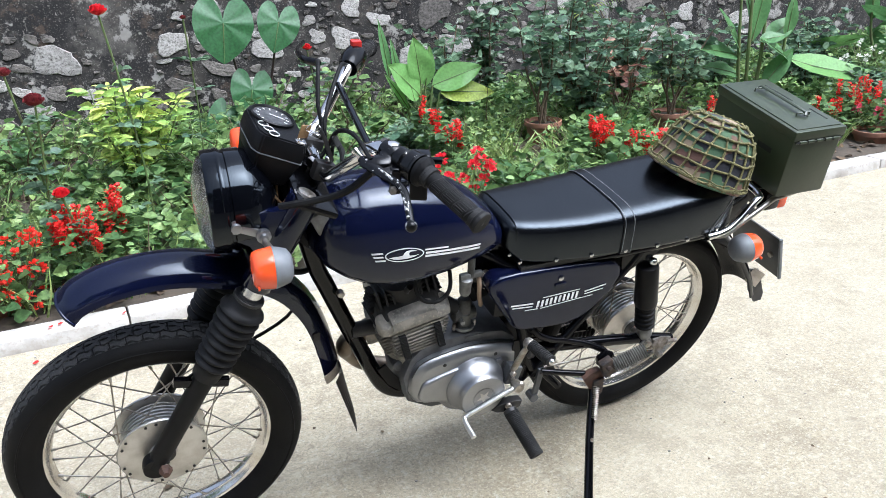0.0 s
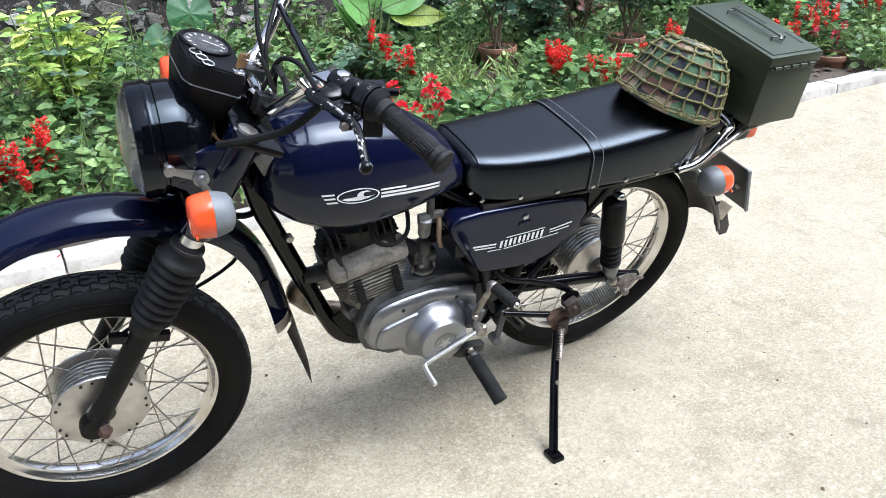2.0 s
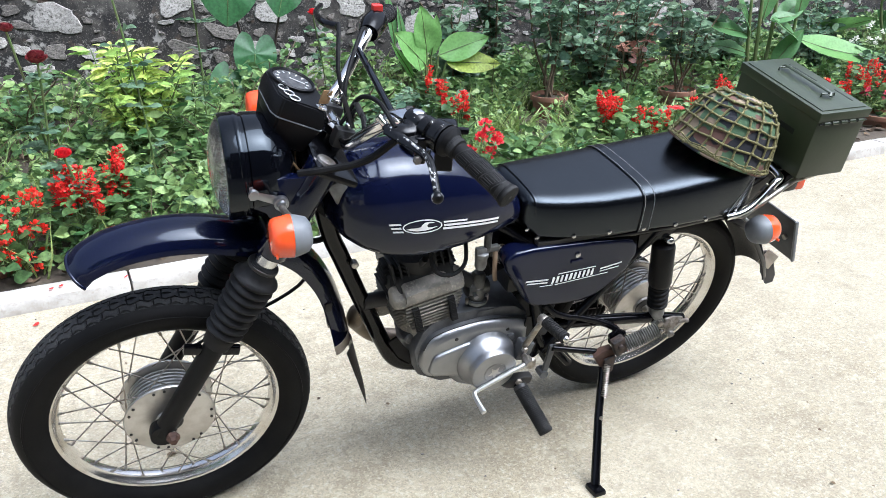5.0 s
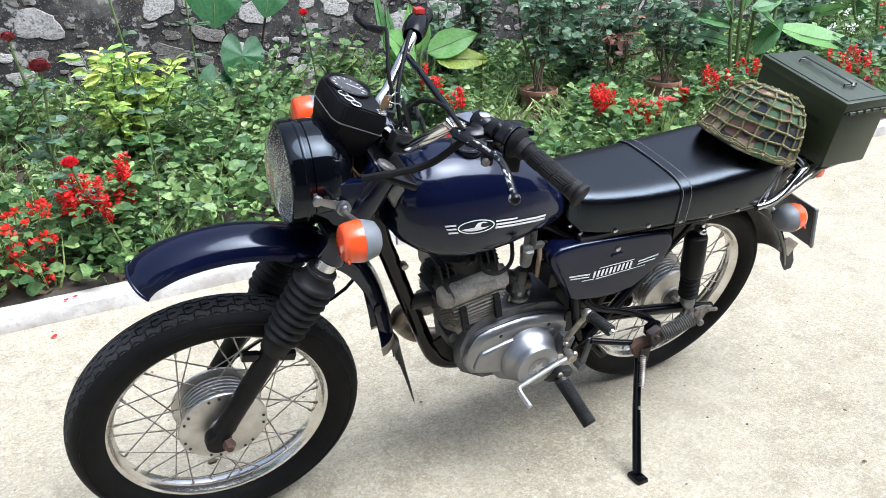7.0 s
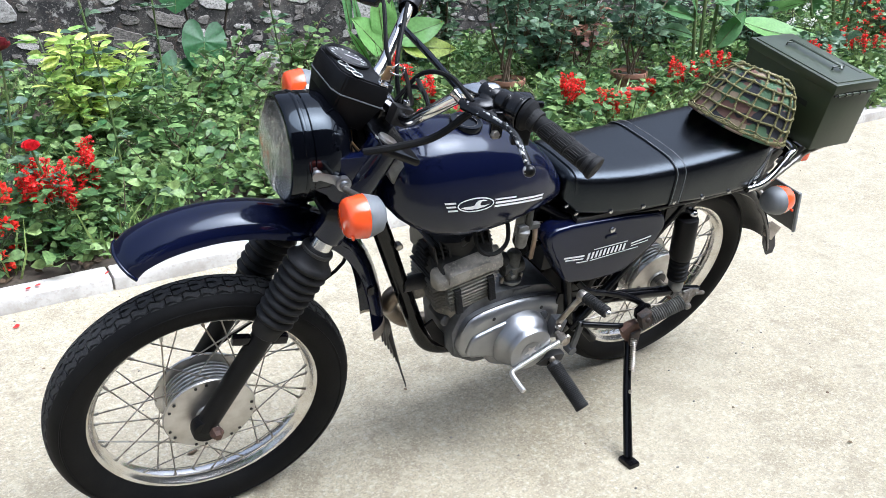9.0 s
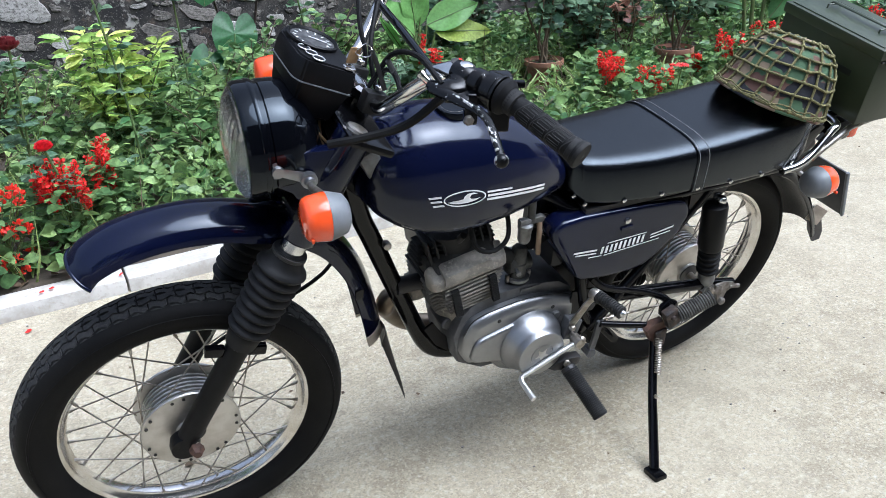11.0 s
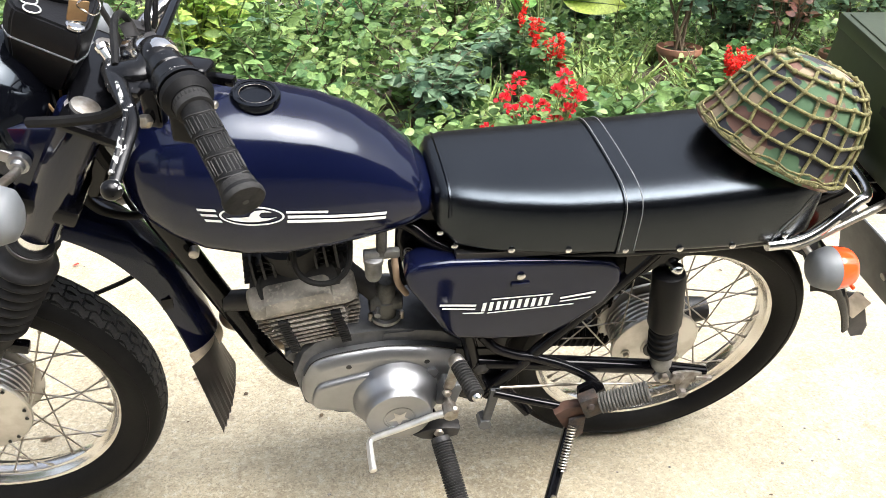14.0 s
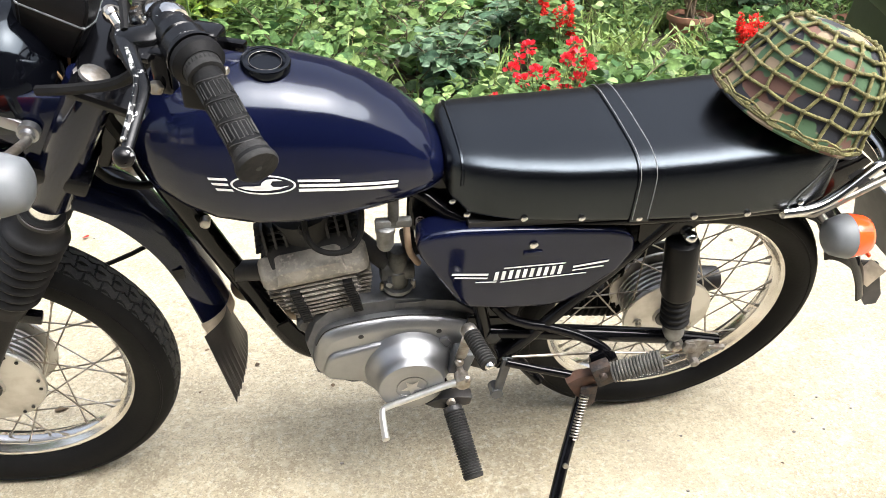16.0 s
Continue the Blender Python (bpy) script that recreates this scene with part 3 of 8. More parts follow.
def wheel(name, place, turn_z, turn_x, size, front):
    """A spoked wheel: tyre with tread, rim, spokes, hub and axle, set at its place with its axle turned."""
    c = Vector((0, 0, 0))
    m = Matrix.Translation(place) @ Matrix.Rotation(radians(turn_z), 4, "Z") @ Matrix.Rotation(radians(turn_x), 4, "X") @ Matrix.Scale(size, 4)

    def turn(b):
        bmesh.ops.transform(b, matrix=m, verts=b.verts)
        return b

    slim = 1.0 if front else 0.977
    w = part(name, turn(turned([(0.0095, -0.098), (0.0095, 0.098)], c, (0, 1, 0), 12)), M_SPOKE, bike, "spoked wheel with black tyre and weathered chrome rim")
    tyre = part("tyre", turn(turned([(0.236 + (r - 0.236) * (slim * 5.2 - 4.2), h * (1 if front else 0.95)) for r, h in tyre_profile()], c, (0, 1, 0), 96, cap=False)), M_TYRE, w)
    # tread: three wavy ribs cut by narrow sipes, and a row of notched blocks on each shoulder
    bm = bmesh.new()
    n = 60
    drop = 0.0 if front else 0.0085
    wide = 1.0 if front else 0.95

    def crown(y):
        """Radius of the tread surface at y across the tyre."""
        return float(np.interp(abs(y), (0.0, 0.010, 0.020, 0.030, 0.037, 0.043, 0.0470), (0.3118, 0.3113, 0.3092, 0.3050, 0.2995, 0.2930, 0.2850))) - drop

    def lump(corners):
        """A raised piece of tread over an outline of (angle, y)."""
        top = [bm.verts.new((crown(y) * math.cos(a), y * wide, crown(y) * math.sin(a))) for a, y in corners]
        ma, my = sum(q[0] for q in corners) / len(corners), sum(q[1] for q in corners) / len(corners)
        low = [bm.verts.new(((crown(y) - 0.0065) * math.cos(a), y * wide, (crown(y) - 0.0065) * math.sin(a))) for a, y in ((ma + (a - ma) * 1.12, my + (y - my) * 1.10) for a, y in corners)]
        bm.faces.new(top)
        k = len(corners)
        for q in range(k):
            bm.faces.new((top[q], low[q], low[(q + 1) % k], top[(q + 1) % k]))

    pitch = 2 * math.pi / n
    wr = random.Random(31 if front else 32)
    for k in range(n):
        a = pitch * k
        for row, y in enumerate((-0.0205, -0.0072, 0.0072, 0.0205)):
            sw = 0.0042 * (1 if row % 2 else -1)
            off = pitch * (0.5 if row in (1, 2) else 0.0)
            hw = 0.0054 + wr.uniform(-0.0004, 0.0004)
            g = pitch * 0.055
            lump([(a + off + g, y - hw), (a + off + pitch * 0.27, y - hw + sw), (a + off + pitch * 0.52, y - hw), (a + off + pitch * 0.76, y - hw - sw * 0.5), (a + off + pitch - g, y - hw),
                  (a + off + pitch - g, y + hw), (a + off + pitch * 0.76, y + hw - sw * 0.5), (a + off + pitch * 0.52, y + hw), (a + off + pitch * 0.27, y + hw + sw), (a + off + g, y + hw)])
        for sd in (-1, 1):
            off = pitch * (0.25 if sd > 0 else 0.0)
            g = pitch * 0.10
            e = 0.0435 + wr.uniform(-0.0012, 0.0012)
            lump([(a + off + g, sd * 0.0290), (a + off + pitch * 0.40, sd * 0.0310), (a + off + pitch * 0.58, sd * 0.0282), (a + off + pitch - g, sd * 0.0295), (a + off + pitch - g * 1.2, sd * e), (a + off + pitch * 0.62, sd * e), (a + off + pitch * 0.54, sd * 0.0400), (a + off + pitch * 0.46, sd * e), (a + off + g * 1.2, sd * e)])
    ribs = bmesh.new()
    for sd in (-1, 1):
        yy = sd * 0.0464 * wide
        lathe(ribs, [(0.2870 - drop, yy - sd * 0.001), (0.2862 - drop, yy + sd * 0.0016), (0.2835 - drop, yy + sd * 0.0019), (0.2820 - drop, yy - sd * 0.001)], c, (0, 1, 0), 96, cap=False)
    part("tread", turn(bm), M_TREAD, tyre, "worn block tread")
    part("shoulder_rib", turn(ribs), M_TYRE, tyre)
    rim_half = [(0.2425, 0.0290), (0.2432, 0.0265), (0.2405, 0.0245), (0.2330, 0.0235), (0.2290, 0.0200), (0.2255, 0.0120), (0.2200, 0.0090)]
    inner = [(0.2175, 0.0), ]
    out_half = [(0.2405, 0.0305)]
    prof = rim_half + inner + [(r, -h) for r, h in rim_half[::-1]] + [(0.2405, -0.0305), (0.2445, -0.024), (0.236, 0.0), (0.2445, 0.024)] + out_half
    part("rim", turn(turned(prof, c, (0, 1, 0), 96, close=True)), M_RIM, w)
    # hub: side plate, ribbed drum, far flange
    s = 1.0 if front else 0.92
    y0 = -0.040 if front else -0.030
    drum = [(0.022, y0 + 0.001), (0.075 * s, y0 + 0.001), (0.075 * s, y0 + 0.008)]
    for k in range(6):
        yy = y0 + 0.010 + k * 0.010
        drum += [(0.084 * s, yy), (0.084 * s, yy + 0.004), (0.077 * s, yy + 0.005), (0.077 * s, yy + 0.009)]
    drum += [(0.098 * s, y0 + 0.072), (0.098 * s, y0 + 0.077), (0.03, y0 + 0.080)]
    hub = part("hub", turn(turned(drum, c, (0, 1, 0), 48)), M_HUB, w)
    plate_bm = turned([(0.094 * s, y0 + 0.006), (0.095 * s, y0 + 0.001), (0.093 * s, y0 - 0.002), (0.07, y0 - 0.004), (0.030, y0 - 0.004), (0.028, y0 - 0.009), (0.014, y0 - 0.009)], c, (0, 1, 0), 48)
    part("brake_plate", turn(plate_bm), M_HUB, hub)
    for k in range(14 if front else 0):
        a = 2 * math.pi * (k + 0.4 + (0.22 if k % 2 else -0.22)) / 14
        p = c + Vector((0.086 * s * math.cos(a), y0 - 0.004, 0.086 * s * math.sin(a)))
        part("rivet", turn(turned([(0.0033, 0), (0.0033, -0.0015), (0.0018, -0.002)], p, (0, 1, 0), 8)), M_BLACKMATT, hub)
    for a in () if front else (0.6, 2.9):
        p = c + Vector((0.060 * math.cos(a), y0 - 0.003, -0.060 * math.sin(a)))
        part("plate_bolt", turn(turned([(0.009, 0), (0.009, -0.004), (0.0055, -0.0045), (0.0055, -0.012), (0.003, -0.013)], p, (0, 1, 0), 12)), M_SPOKE, hub)
    part("hub_seal", turn(turned([(0.026, y0 - 0.008), (0.026, y0 - 0.012), (0.016, y0 - 0.014)], c, (0, 1, 0), 24)), M_BLACKMATT, hub)
    for k in range(36):
        side = -1 if k % 2 else 1
        lean = 1 if (k // 2) % 2 else -1
        a1 = 2 * math.pi * k / 36
        a0 = a1 + lean * radians(52)
        yh = (y0 + 0.003) if side < 0 else (y0 + 0.075)
        p0 = c + Vector((0.088 * s * math.cos(a0), yh, 0.088 * s * math.sin(a0)))
        p1 = c + Vector((0.222 * math.cos(a1), side * 0.006, 0.222 * math.sin(a1)))
        d = (p1 - p0)
        q = p0 + d * 0.93
        b = tube([p0, q], 0.0016, 6)
        sweep(b, [q, p1], 0.0031, 6)
        part("spoke", turn(b), M_SPOKE, w)
    for side in (-1, 1):
        part("axle_nut", turn(turned([(0.014, side * 0.092), (0.014, side * 0.102), (0.0105, side * 0.105), (0.008, side * 0.111)], c, (0, 1, 0), 6)), M_RUST, w)
    return w


wheel("front_wheel", (0.006, 0.025, 0.307), -3.1, 1.7, 1.003, True)
wheel("rear_wheel", (1.247, 0.029, 0.308), 0.0, 4.7, 1.020, False)

# fork
FY = 0.074
for side in (-1, 1):
    y = side * FY
    leg = part("fork_leg", steered(tube([on_fork(WHEEL_R - 0.014, y), on_fork(0.33, y), on_fork(0.56, y), on_fork(0.78, y)], [0.021, 0.0215, 0.0225, 0.0165], 20)), M_PLASTIC, bike, "black fork leg" if side < 0 else "")
    part("axle_clamp", steered(turned([(0.027, y - side * 0.012), (0.029, y), (0.027, y + side * 0.016)], on_fork(WHEEL_R - 0.012, 0), (0, 1, 0), 20)), M_PLASTIC, leg)
    # rubber gaiter
    d0 = on_fork(0.530, y)
    prof = [(0.0240, 0.0), (0.0280, 0.003), (0.0300, 0.022), (0.0325, 0.032)]
    for k in range(8):
        h = 0.035 + 0.0192 * k
        r0 = 0.0392 + 0.0062 * k / 7
        prof += [(r0 - 0.0078, h), (r0 - 0.0056, h + 0.0022), (r0 - 0.0012, h + 0.0056), (r0 + 0.0008, h + 0.0096), (r0 - 0.0008, h + 0.0136), (r0 - 0.0052, h + 0.0170)]
    prof += [(0.0350, 0.1900), (0.0330, 0.1960), (0.0300, 0.2020), (0.0300, 0.2160), (0.0240, 0.2170)]
    part("gaiter", steered(turned(prof, d0, LEG, 40)), M_GAITER, leg, "ribbed black rubber gaiter")
    part("gaiter_clamp", steered(turned([(0.0302, 0.2065), (0.0314, 0.2075), (0.0314, 0.2130), (0.0302, 0.2140)], d0, LEG, 32)), M_BLACKMATT, leg)
    part("chrome_stanchion", steered(tube([on_fork(0.71, y), on_fork(0.80, y)], 0.0225, 20)), M_CHROME, leg)
    part("upper_cover", steered(tube([on_fork(0.742, y), on_fork(0.746, y), on_fork(0.93, y)], [0.0275, 0.0310, 0.0310], 28)), M_NAVY, leg)
    part("fork_nut", steered(turned([(0.024, -0.008), (0.024, 0.002), (0.019, 0.003), (0.018, 0.008), (0.010, 0.010)], on_fork(0.931, y), LEG, 14)), M_SPOKE, leg)
    # brackets that once carried a low guard
    for dx in (-1, 1):
        p = on_fork(0.515, y)
        b = block((0.036, 0.016, 0.020), Matrix.Translation((p.x + dx * 0.037, y, p.z + 0.003 + dx * -0.008)) @ Matrix.Rotation(radians(13), 4, "Y"), 0.004)
        part("bracket", steered(b), M_BLACKPAINT, leg)
    # headlamp ear
    ear = plate([(0.178, 0.907), (0.21, 0.917), (0.30, 0.915), (0.318, 0.875), (0.275, 0.80), (0.245, 0.80), (0.222, 0.845), (0.187, 0.868)], y - 0.004 - 0.012 * (side < 0), y + 0.004 + 0.012 * (side > 0), 0.003)
    part("headlamp_ear", steered(ear), M_NAVY, leg)
    part("reflector_bolt", steered(turned([(0.014, 0), (0.014, 0.006), (0.010, 0.008), (0.009, 0.014)], (0.199, y + side * 0.010, 0.895), (0, side, 0), 14)), M_CHROME, leg)
for z, w, dz, xo in ((0.795, 0.205, 0.028, 0.0), (0.920, 0.23, 0.016, 0.02)):
    p = on_fork(z, 0)
    part("yoke", steered(block((0.085, w, dz), Matrix.Translation((p.x + xo, 0, z)) @ Matrix.Rotation(RAKE, 4, "Y"), 0.008)), M_BLACKPAINT, bike)
part("steering_head", tube([(0.345 - 0.07, 0, 0.755), (0.345 + 0.02, 0, 0.94)], 0.03, 20), M_BLACKPAINT, bike)
part("steering_nut", steered(turned([(0.02, 0), (0.02, 0.012), (0.014, 0.018)], (0.365, 0, 0.95), AX, 6)), M_CHROME, bike)

# front mudguard, high over the wheel
guard_line = curve_pts([(-0.131, 0, 0.727), (-0.108, 0, 0.749), (-0.06, 0, 0.772), (0.0, 0, 0.786), (0.07, 0, 0.790), (0.15, 0, 0.778), (0.235, 0, 0.743), (0.308, 0, 0.684), (0.360, 0, 0.604), (0.392, 0, 0.514), (0.417, 0, 0.396)], 5)


def guard(line, half, drop, thick=0.003, m=13):
    """A rounded channel along a line: outer and inner skin, rolled rim."""
    rings = []
    for i, p in enumerate(line):
        t = (line[min(i + 1, len(line) - 1)] - line[max(i - 1, 0)]).normalized()
        nrm = Vector((t.z, 0, -t.x))
        if nrm.dot(p - Vector((0.1, 0, 0.3))) < 0:
            nrm = -nrm
        ring = []
        for skin in (0, 1):
            for k in range(m):
                a = math.pi * (k / (m - 1) - 0.5) * (1 if skin == 0 else -1)
                hh, dd = half - skin * thick, drop - skin * thick * 0.3
                ring.append(p + Vector((0, math.sin(a) * hh, 0)) + nrm * (dd * max(0.0, math.cos(a)) - dd - skin * thick))
        rings.append(ring)
    return loft(rings)


def set_over(bm):
    """The guard's tail sits a little to the right of the wheel's line."""
    for v in bm.verts:
        f = max(0.0, v.co.x - 0.15)
        v.co.y *= 1 - 0.9 * f
        v.co.y += 0.17 * f
        v.co.x += 0.04 * f
    return bm


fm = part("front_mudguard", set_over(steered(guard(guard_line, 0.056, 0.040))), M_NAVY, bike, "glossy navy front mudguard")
nose = (guard_line[1] - guard_line[0]).normalized()
nose_up = Vector((-nose.z, 0, nose.x))
rim_pts = [guard_line[0] + Vector((0, math.sin(q) * 0.056, 0)) + nose_up * (0.040 * max(0, math.cos(q)) - 0.0405) for q in np.linspace(-1.57, 1.57, 21)]
part("rolled_edge", set_over(steered(tube(rim_pts, 0.0034, 10))), M_NAVY, fm)
e = guard_line[-1]
part("tin_band", set_over(steered(guard([e + Vector((-0.003, 0, 0.018)), e + Vector((0.001, 0, 0.0)), e + Vector((0.003, 0, -0.008))], 0.0585, 0.042))), M_BAND, fm, "folded tin band")
for dy, dx in ((0.054, -0.012), (-0.056, -0.022)):
    part("stay_tab", set_over(steered(block((0.016, 0.004, 0.022), Matrix.Translation((0.378 + dx, dy, 0.53)), 0.001))), M_BLACKPAINT, fm)
flap_bm = bmesh.new()
F_TL, F_TR, F_R, F_TIP = Vector((0.382, -0.064, 0.426)), Vector((0.410, 0.038, 0.412)), Vector((0.438, 0.063, 0.290)), Vector((0.420, -0.100, 0.290))
nf = 22
fl_v = []
for k in range(nf + 1):
    u = k / nf
    top, low = F_TL.lerp(F_TR, u), F_TIP.lerp(F_R, u)
    low = low + Vector((0, 0, 0.010 if k % 2 else 0.0))
    bow = Vector((0.016 * math.sin(math.pi * u), 0, 0))
    fl_v.append([flap_bm.verts.new(top.lerp(low, f) + bow * (1 - 0.5 * f)) for f in (0, 0.3, 0.6, 0.9, 1)])
for a, b in zip(fl_v, fl_v[1:]):
    for k in range(4):
        flap_bm.faces.new((a[k], a[k + 1], b[k + 1], b[k]))
bmesh.ops.solidify(flap_bm, geom=flap_bm.faces[:], thickness=0.003)
# the flap's tan sheen is put into its mottled colour
part("mud_flap", flap_bm, mat("tan_sheen_flap_rubber", (0.020, 0.018, 0.016), (0.045, 0.040, 0.034), 12, 0.28, 0.42, bump=0.1, bscale=60, spec=0.5), fm, "black rubber flap with saw-tooth edge", smooth=20)

# headlamp
HL = Vector((0.194, 0, 0.897))
hd = Vector((-1, 0, -0.02)).normalized()
shell = turned([(0.015, -0.092), (0.050, -0.086), (0.078, -0.068), (0.092, -0.048), (0.0968, -0.032), (0.0972, -0.006), (0.0950, -0.004), (0.0950, 0.001), (0.0982, 0.002), (0.0985, 0.030), (0.096, 0.036), (0.091, 0.037), (0.089, 0.034)], HL, hd, 56, cap=False)
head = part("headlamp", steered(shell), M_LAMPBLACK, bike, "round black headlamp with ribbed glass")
bowl = turned([(0.089, 0.033), (0.07, 0.0), (0.04, -0.03), (0.012, -0.04)], HL, hd, 40)
part("reflector", steered(bowl), mat("bright_reflector", (0.80, 0.81, 0.82), (0.70, 0.71, 0.72), 30, 0.12, 0.2, metal=1.0), head)
lens = [(0.0895, 0.033), (0.088, 0.040), (0.075, 0.048), (0.055, 0.055), (0.03, 0.059), (0.004, 0.060)]
lb = turned(lens, HL, hd, 64, cap=False)
lens_ob = part("glass", steered(lb), M_GLASS, head)
lens_ob.visible_shadow = False
for k in range(13):
    yy = -0.072 + 0.012 * k
    zz = math.sqrt(max(0.0, 0.086 ** 2 - yy ** 2)) * 0.95
    pts = []
    for j in range(9):
        z = -zz + 2 * zz * j / 8
        r = math.hypot(yy, z)
        h = float(np.interp(r, [0.004, 0.03, 0.055, 0.075, 0.088], [0.060, 0.059, 0.055, 0.048, 0.040]))
        pts.append(HL + hd * (h - 0.004) + Vector((0, yy, z)))
    o = part("glass_rib", steered(tube(pts, 0.0022, 5)), M_GLASS, lens_ob)
    o.visible_shadow = False
part("rim_band", steered(turned([(0.099, 0.004), (0.0998, 0.006), (0.0998, 0.010), (0.099, 0.012)], HL, hd, 56, close=True)), M_LAMPBLACK, head)

# indicators: front pair hang on short chromed arms, rear pair on the rail


def indicator(c, to_front, stalk, turn, name="indicator"):
    d = Vector((-1, 0, 0)) if to_front else Vector((1, 0, 0))
    body = turned([(0.006, -0.030), (0.020, -0.0285), (0.030, -0.022), (0.0345, -0.008), (0.0375, 0.004)], c, d, 32)
    ind = part(name, turn(body), M_GREYPL, bike, "orange indicator with grey housing")
    part("lens", turn(turned([(0.0375, 0.0045), (0.0372, 0.010), (0.0345, 0.030), (0.0315, 0.037), (0.025, 0.0405), (0.005, 0.042)], c, d, 32)), M_ORANGE, ind)
    part("stalk", turn(tube(stalk, 0.0062, 10)), M_SPOKE, ind)
    part("lens_lug", turn(block((0.004, 0.012, 0.006), Matrix.Translation(c + d * 0.034 + Vector((0, -0.030 if c.y < 0 else 0.03, -0.016))), 0.001)), M_ORANGE, ind)
    return ind


for side in (-1, 1):
    c = STEERED.inverted() @ Vector((0.230, -0.221, 0.868) if side < 0 else (0.288, 0.205, 0.903))
    j = Vector((0.247, side * (FY + 0.024), 0.872))
    ind = indicator(c, True, [j, j + Vector((0, side * 0.018, -0.003)), c + Vector((0.0, -side * 0.02, 0.02)), c], steered)
    b = Vector((0.199, side * (FY + 0.016), 0.895))
    arm = block(((j - b).length + 0.004, 0.006, 0.017), Matrix.Translation((b + j) / 2) @ Matrix.Rotation(math.atan2(0.023, 0.048), 4, "Y"), 0.002)
    part("arm", steered(arm), M_ALU, ind, "bright aluminium arm")
    for q, r in ((b, 0.0145), (j, 0.0135)):
        part("bolt", steered(turned([(r, -0.005), (r, 0.006), (r * 0.7, 0.0065), (r * 0.62, 0.013)], q, (0, side, 0), 16)), M_ALU, ind)

# instrument pod: wide hood with dial, three tell-tales and the ignition key
PC = Matrix.Translation((0.292, 0.019, 1.028)) @ Matrix.Rotation(radians(20), 4, "Y")
pod_o = [(-0.047, 0.050), (-0.032, 0.078), (0.034, 0.080), (0.054, 0.060), (0.058, -0.046), (0.050, -0.070), (-0.029, -0.056), (-0.040, -0.040)]


def pod_ring(s, h):
    return [PC @ Vector((x * s, y * s, h)) for x, y in pod_o]


pb = loft([pod_ring(0.58, -0.094), pod_ring(0.76, -0.088), pod_ring(0.91, -0.048), pod_ring(0.99, -0.030), pod_ring(1.0, -0.004), pod_ring(0.93, 0.008)])
bmesh.ops.bevel(pb, geom=pb.edges[:], offset=0.003, segments=2, affect="EDGES")
pod = part("instrument_pod", steered(pb), M_PLASTIC, bike, "black plastic instrument pod with key inserted", smooth=30)
part("trim_line", steered(loft([pod_ring(1.002, -0.0305), pod_ring(1.002, -0.0285)])), M_GREYPL, pod)
dc = PC @ Vector((0.002, 0.030, 0.009))
dn = (PC.to_3x3() @ Vector((0, 0, 1))).normalized()
part("dial_bezel", steered(turned([(0.0425, -0.004), (0.0435, 0.004), (0.0405, 0.006), (0.037, 0.002)], dc, dn, 40, cap=False)), M_PLASTIC, pod)
dial = part("dial", steered(turned([(0.0385, 0.0), (0.0384, 0.001)], dc, dn, 40)), M_DIAL, pod, "speedometer dial")
for k in range(11):
    a = radians(-40 + 26 * k)
    ctr = PC @ Vector((0.002 + 0.029 * math.cos(a), 0.030 + 0.029 * math.sin(a), 0.0106))
    part("dial_mark", steered(block((0.006, 0.0022, 0.0008), Matrix.Translation(ctr) @ PC.to_3x3().to_4x4() @ Matrix.Rotation(a, 4, "Z"))), M_WHITE, dial)
part("needle", steered(block((0.030, 0.0016, 0.001), Matrix.Translation(PC @ Vector((0.010, 0.028, 0.0125))) @ PC.to_3x3().to_4x4() @ Matrix.Rotation(radians(-20), 4, "Z"))), M_WHITE, dial)
for k in range(3):
    cx, cy = -0.024 + 0.0075 * k, -0.014 - 0.0165 * k
    circle = [PC @ Vector((cx + 0.0094 * math.cos(a), cy + 0.0094 * math.sin(a), 0.0105)) for a in np.linspace(0, 6.2832, 25)]
    tl = part("telltale_ring", steered(tube(circle, 0.0011, 6)), M_GEAR, pod)
    part("telltale", steered(turned([(0.0078, 0.0), (0.0077, 0.0012), (0.002, 0.0016)], PC @ Vector((cx, cy, 0.0092)), dn, 20)), M_PLASTIC, tl)
kq = PC @ Vector((0.040, -0.054, 0.008))
lock = part("ignition_lock", steered(turned([(0.0110, 0), (0.0108, 0.003), (0.0085, 0.004), (0.0078, 0.002), (0.004, 0.002)], kq, dn, 24)), M_CHROME, pod)
part("key", steered(block((0.023, 0.003, 0.027), Matrix.Translation(kq + dn * 0.022) @ PC.to_3x3().to_4x4() @ Matrix.Rotation(radians(25), 4, "Z"), 0.0018)), M_KEY, lock, "brass key")
ring = [kq + dn * 0.030 + Vector((0.012 + 0.013 * math.cos(a), -0.004 + 0.005 * math.sin(2 * a), 0.010 * math.sin(a))) for a in np.linspace(0, 6.28, 20)]
part("key_ring", steered(tube(ring, 0.001, 6)), M_CHROME, lock)
part("key_strap", steered(tube([kq + dn * 0.03 + Vector((0.024, -0.004, 0)), kq + Vector((0.045, -0.006, 0.0)), kq + Vector((0.056, -0.01, -0.04))], 0.004, 8, 5, 0.4)), M_BLACKMATT, lock)

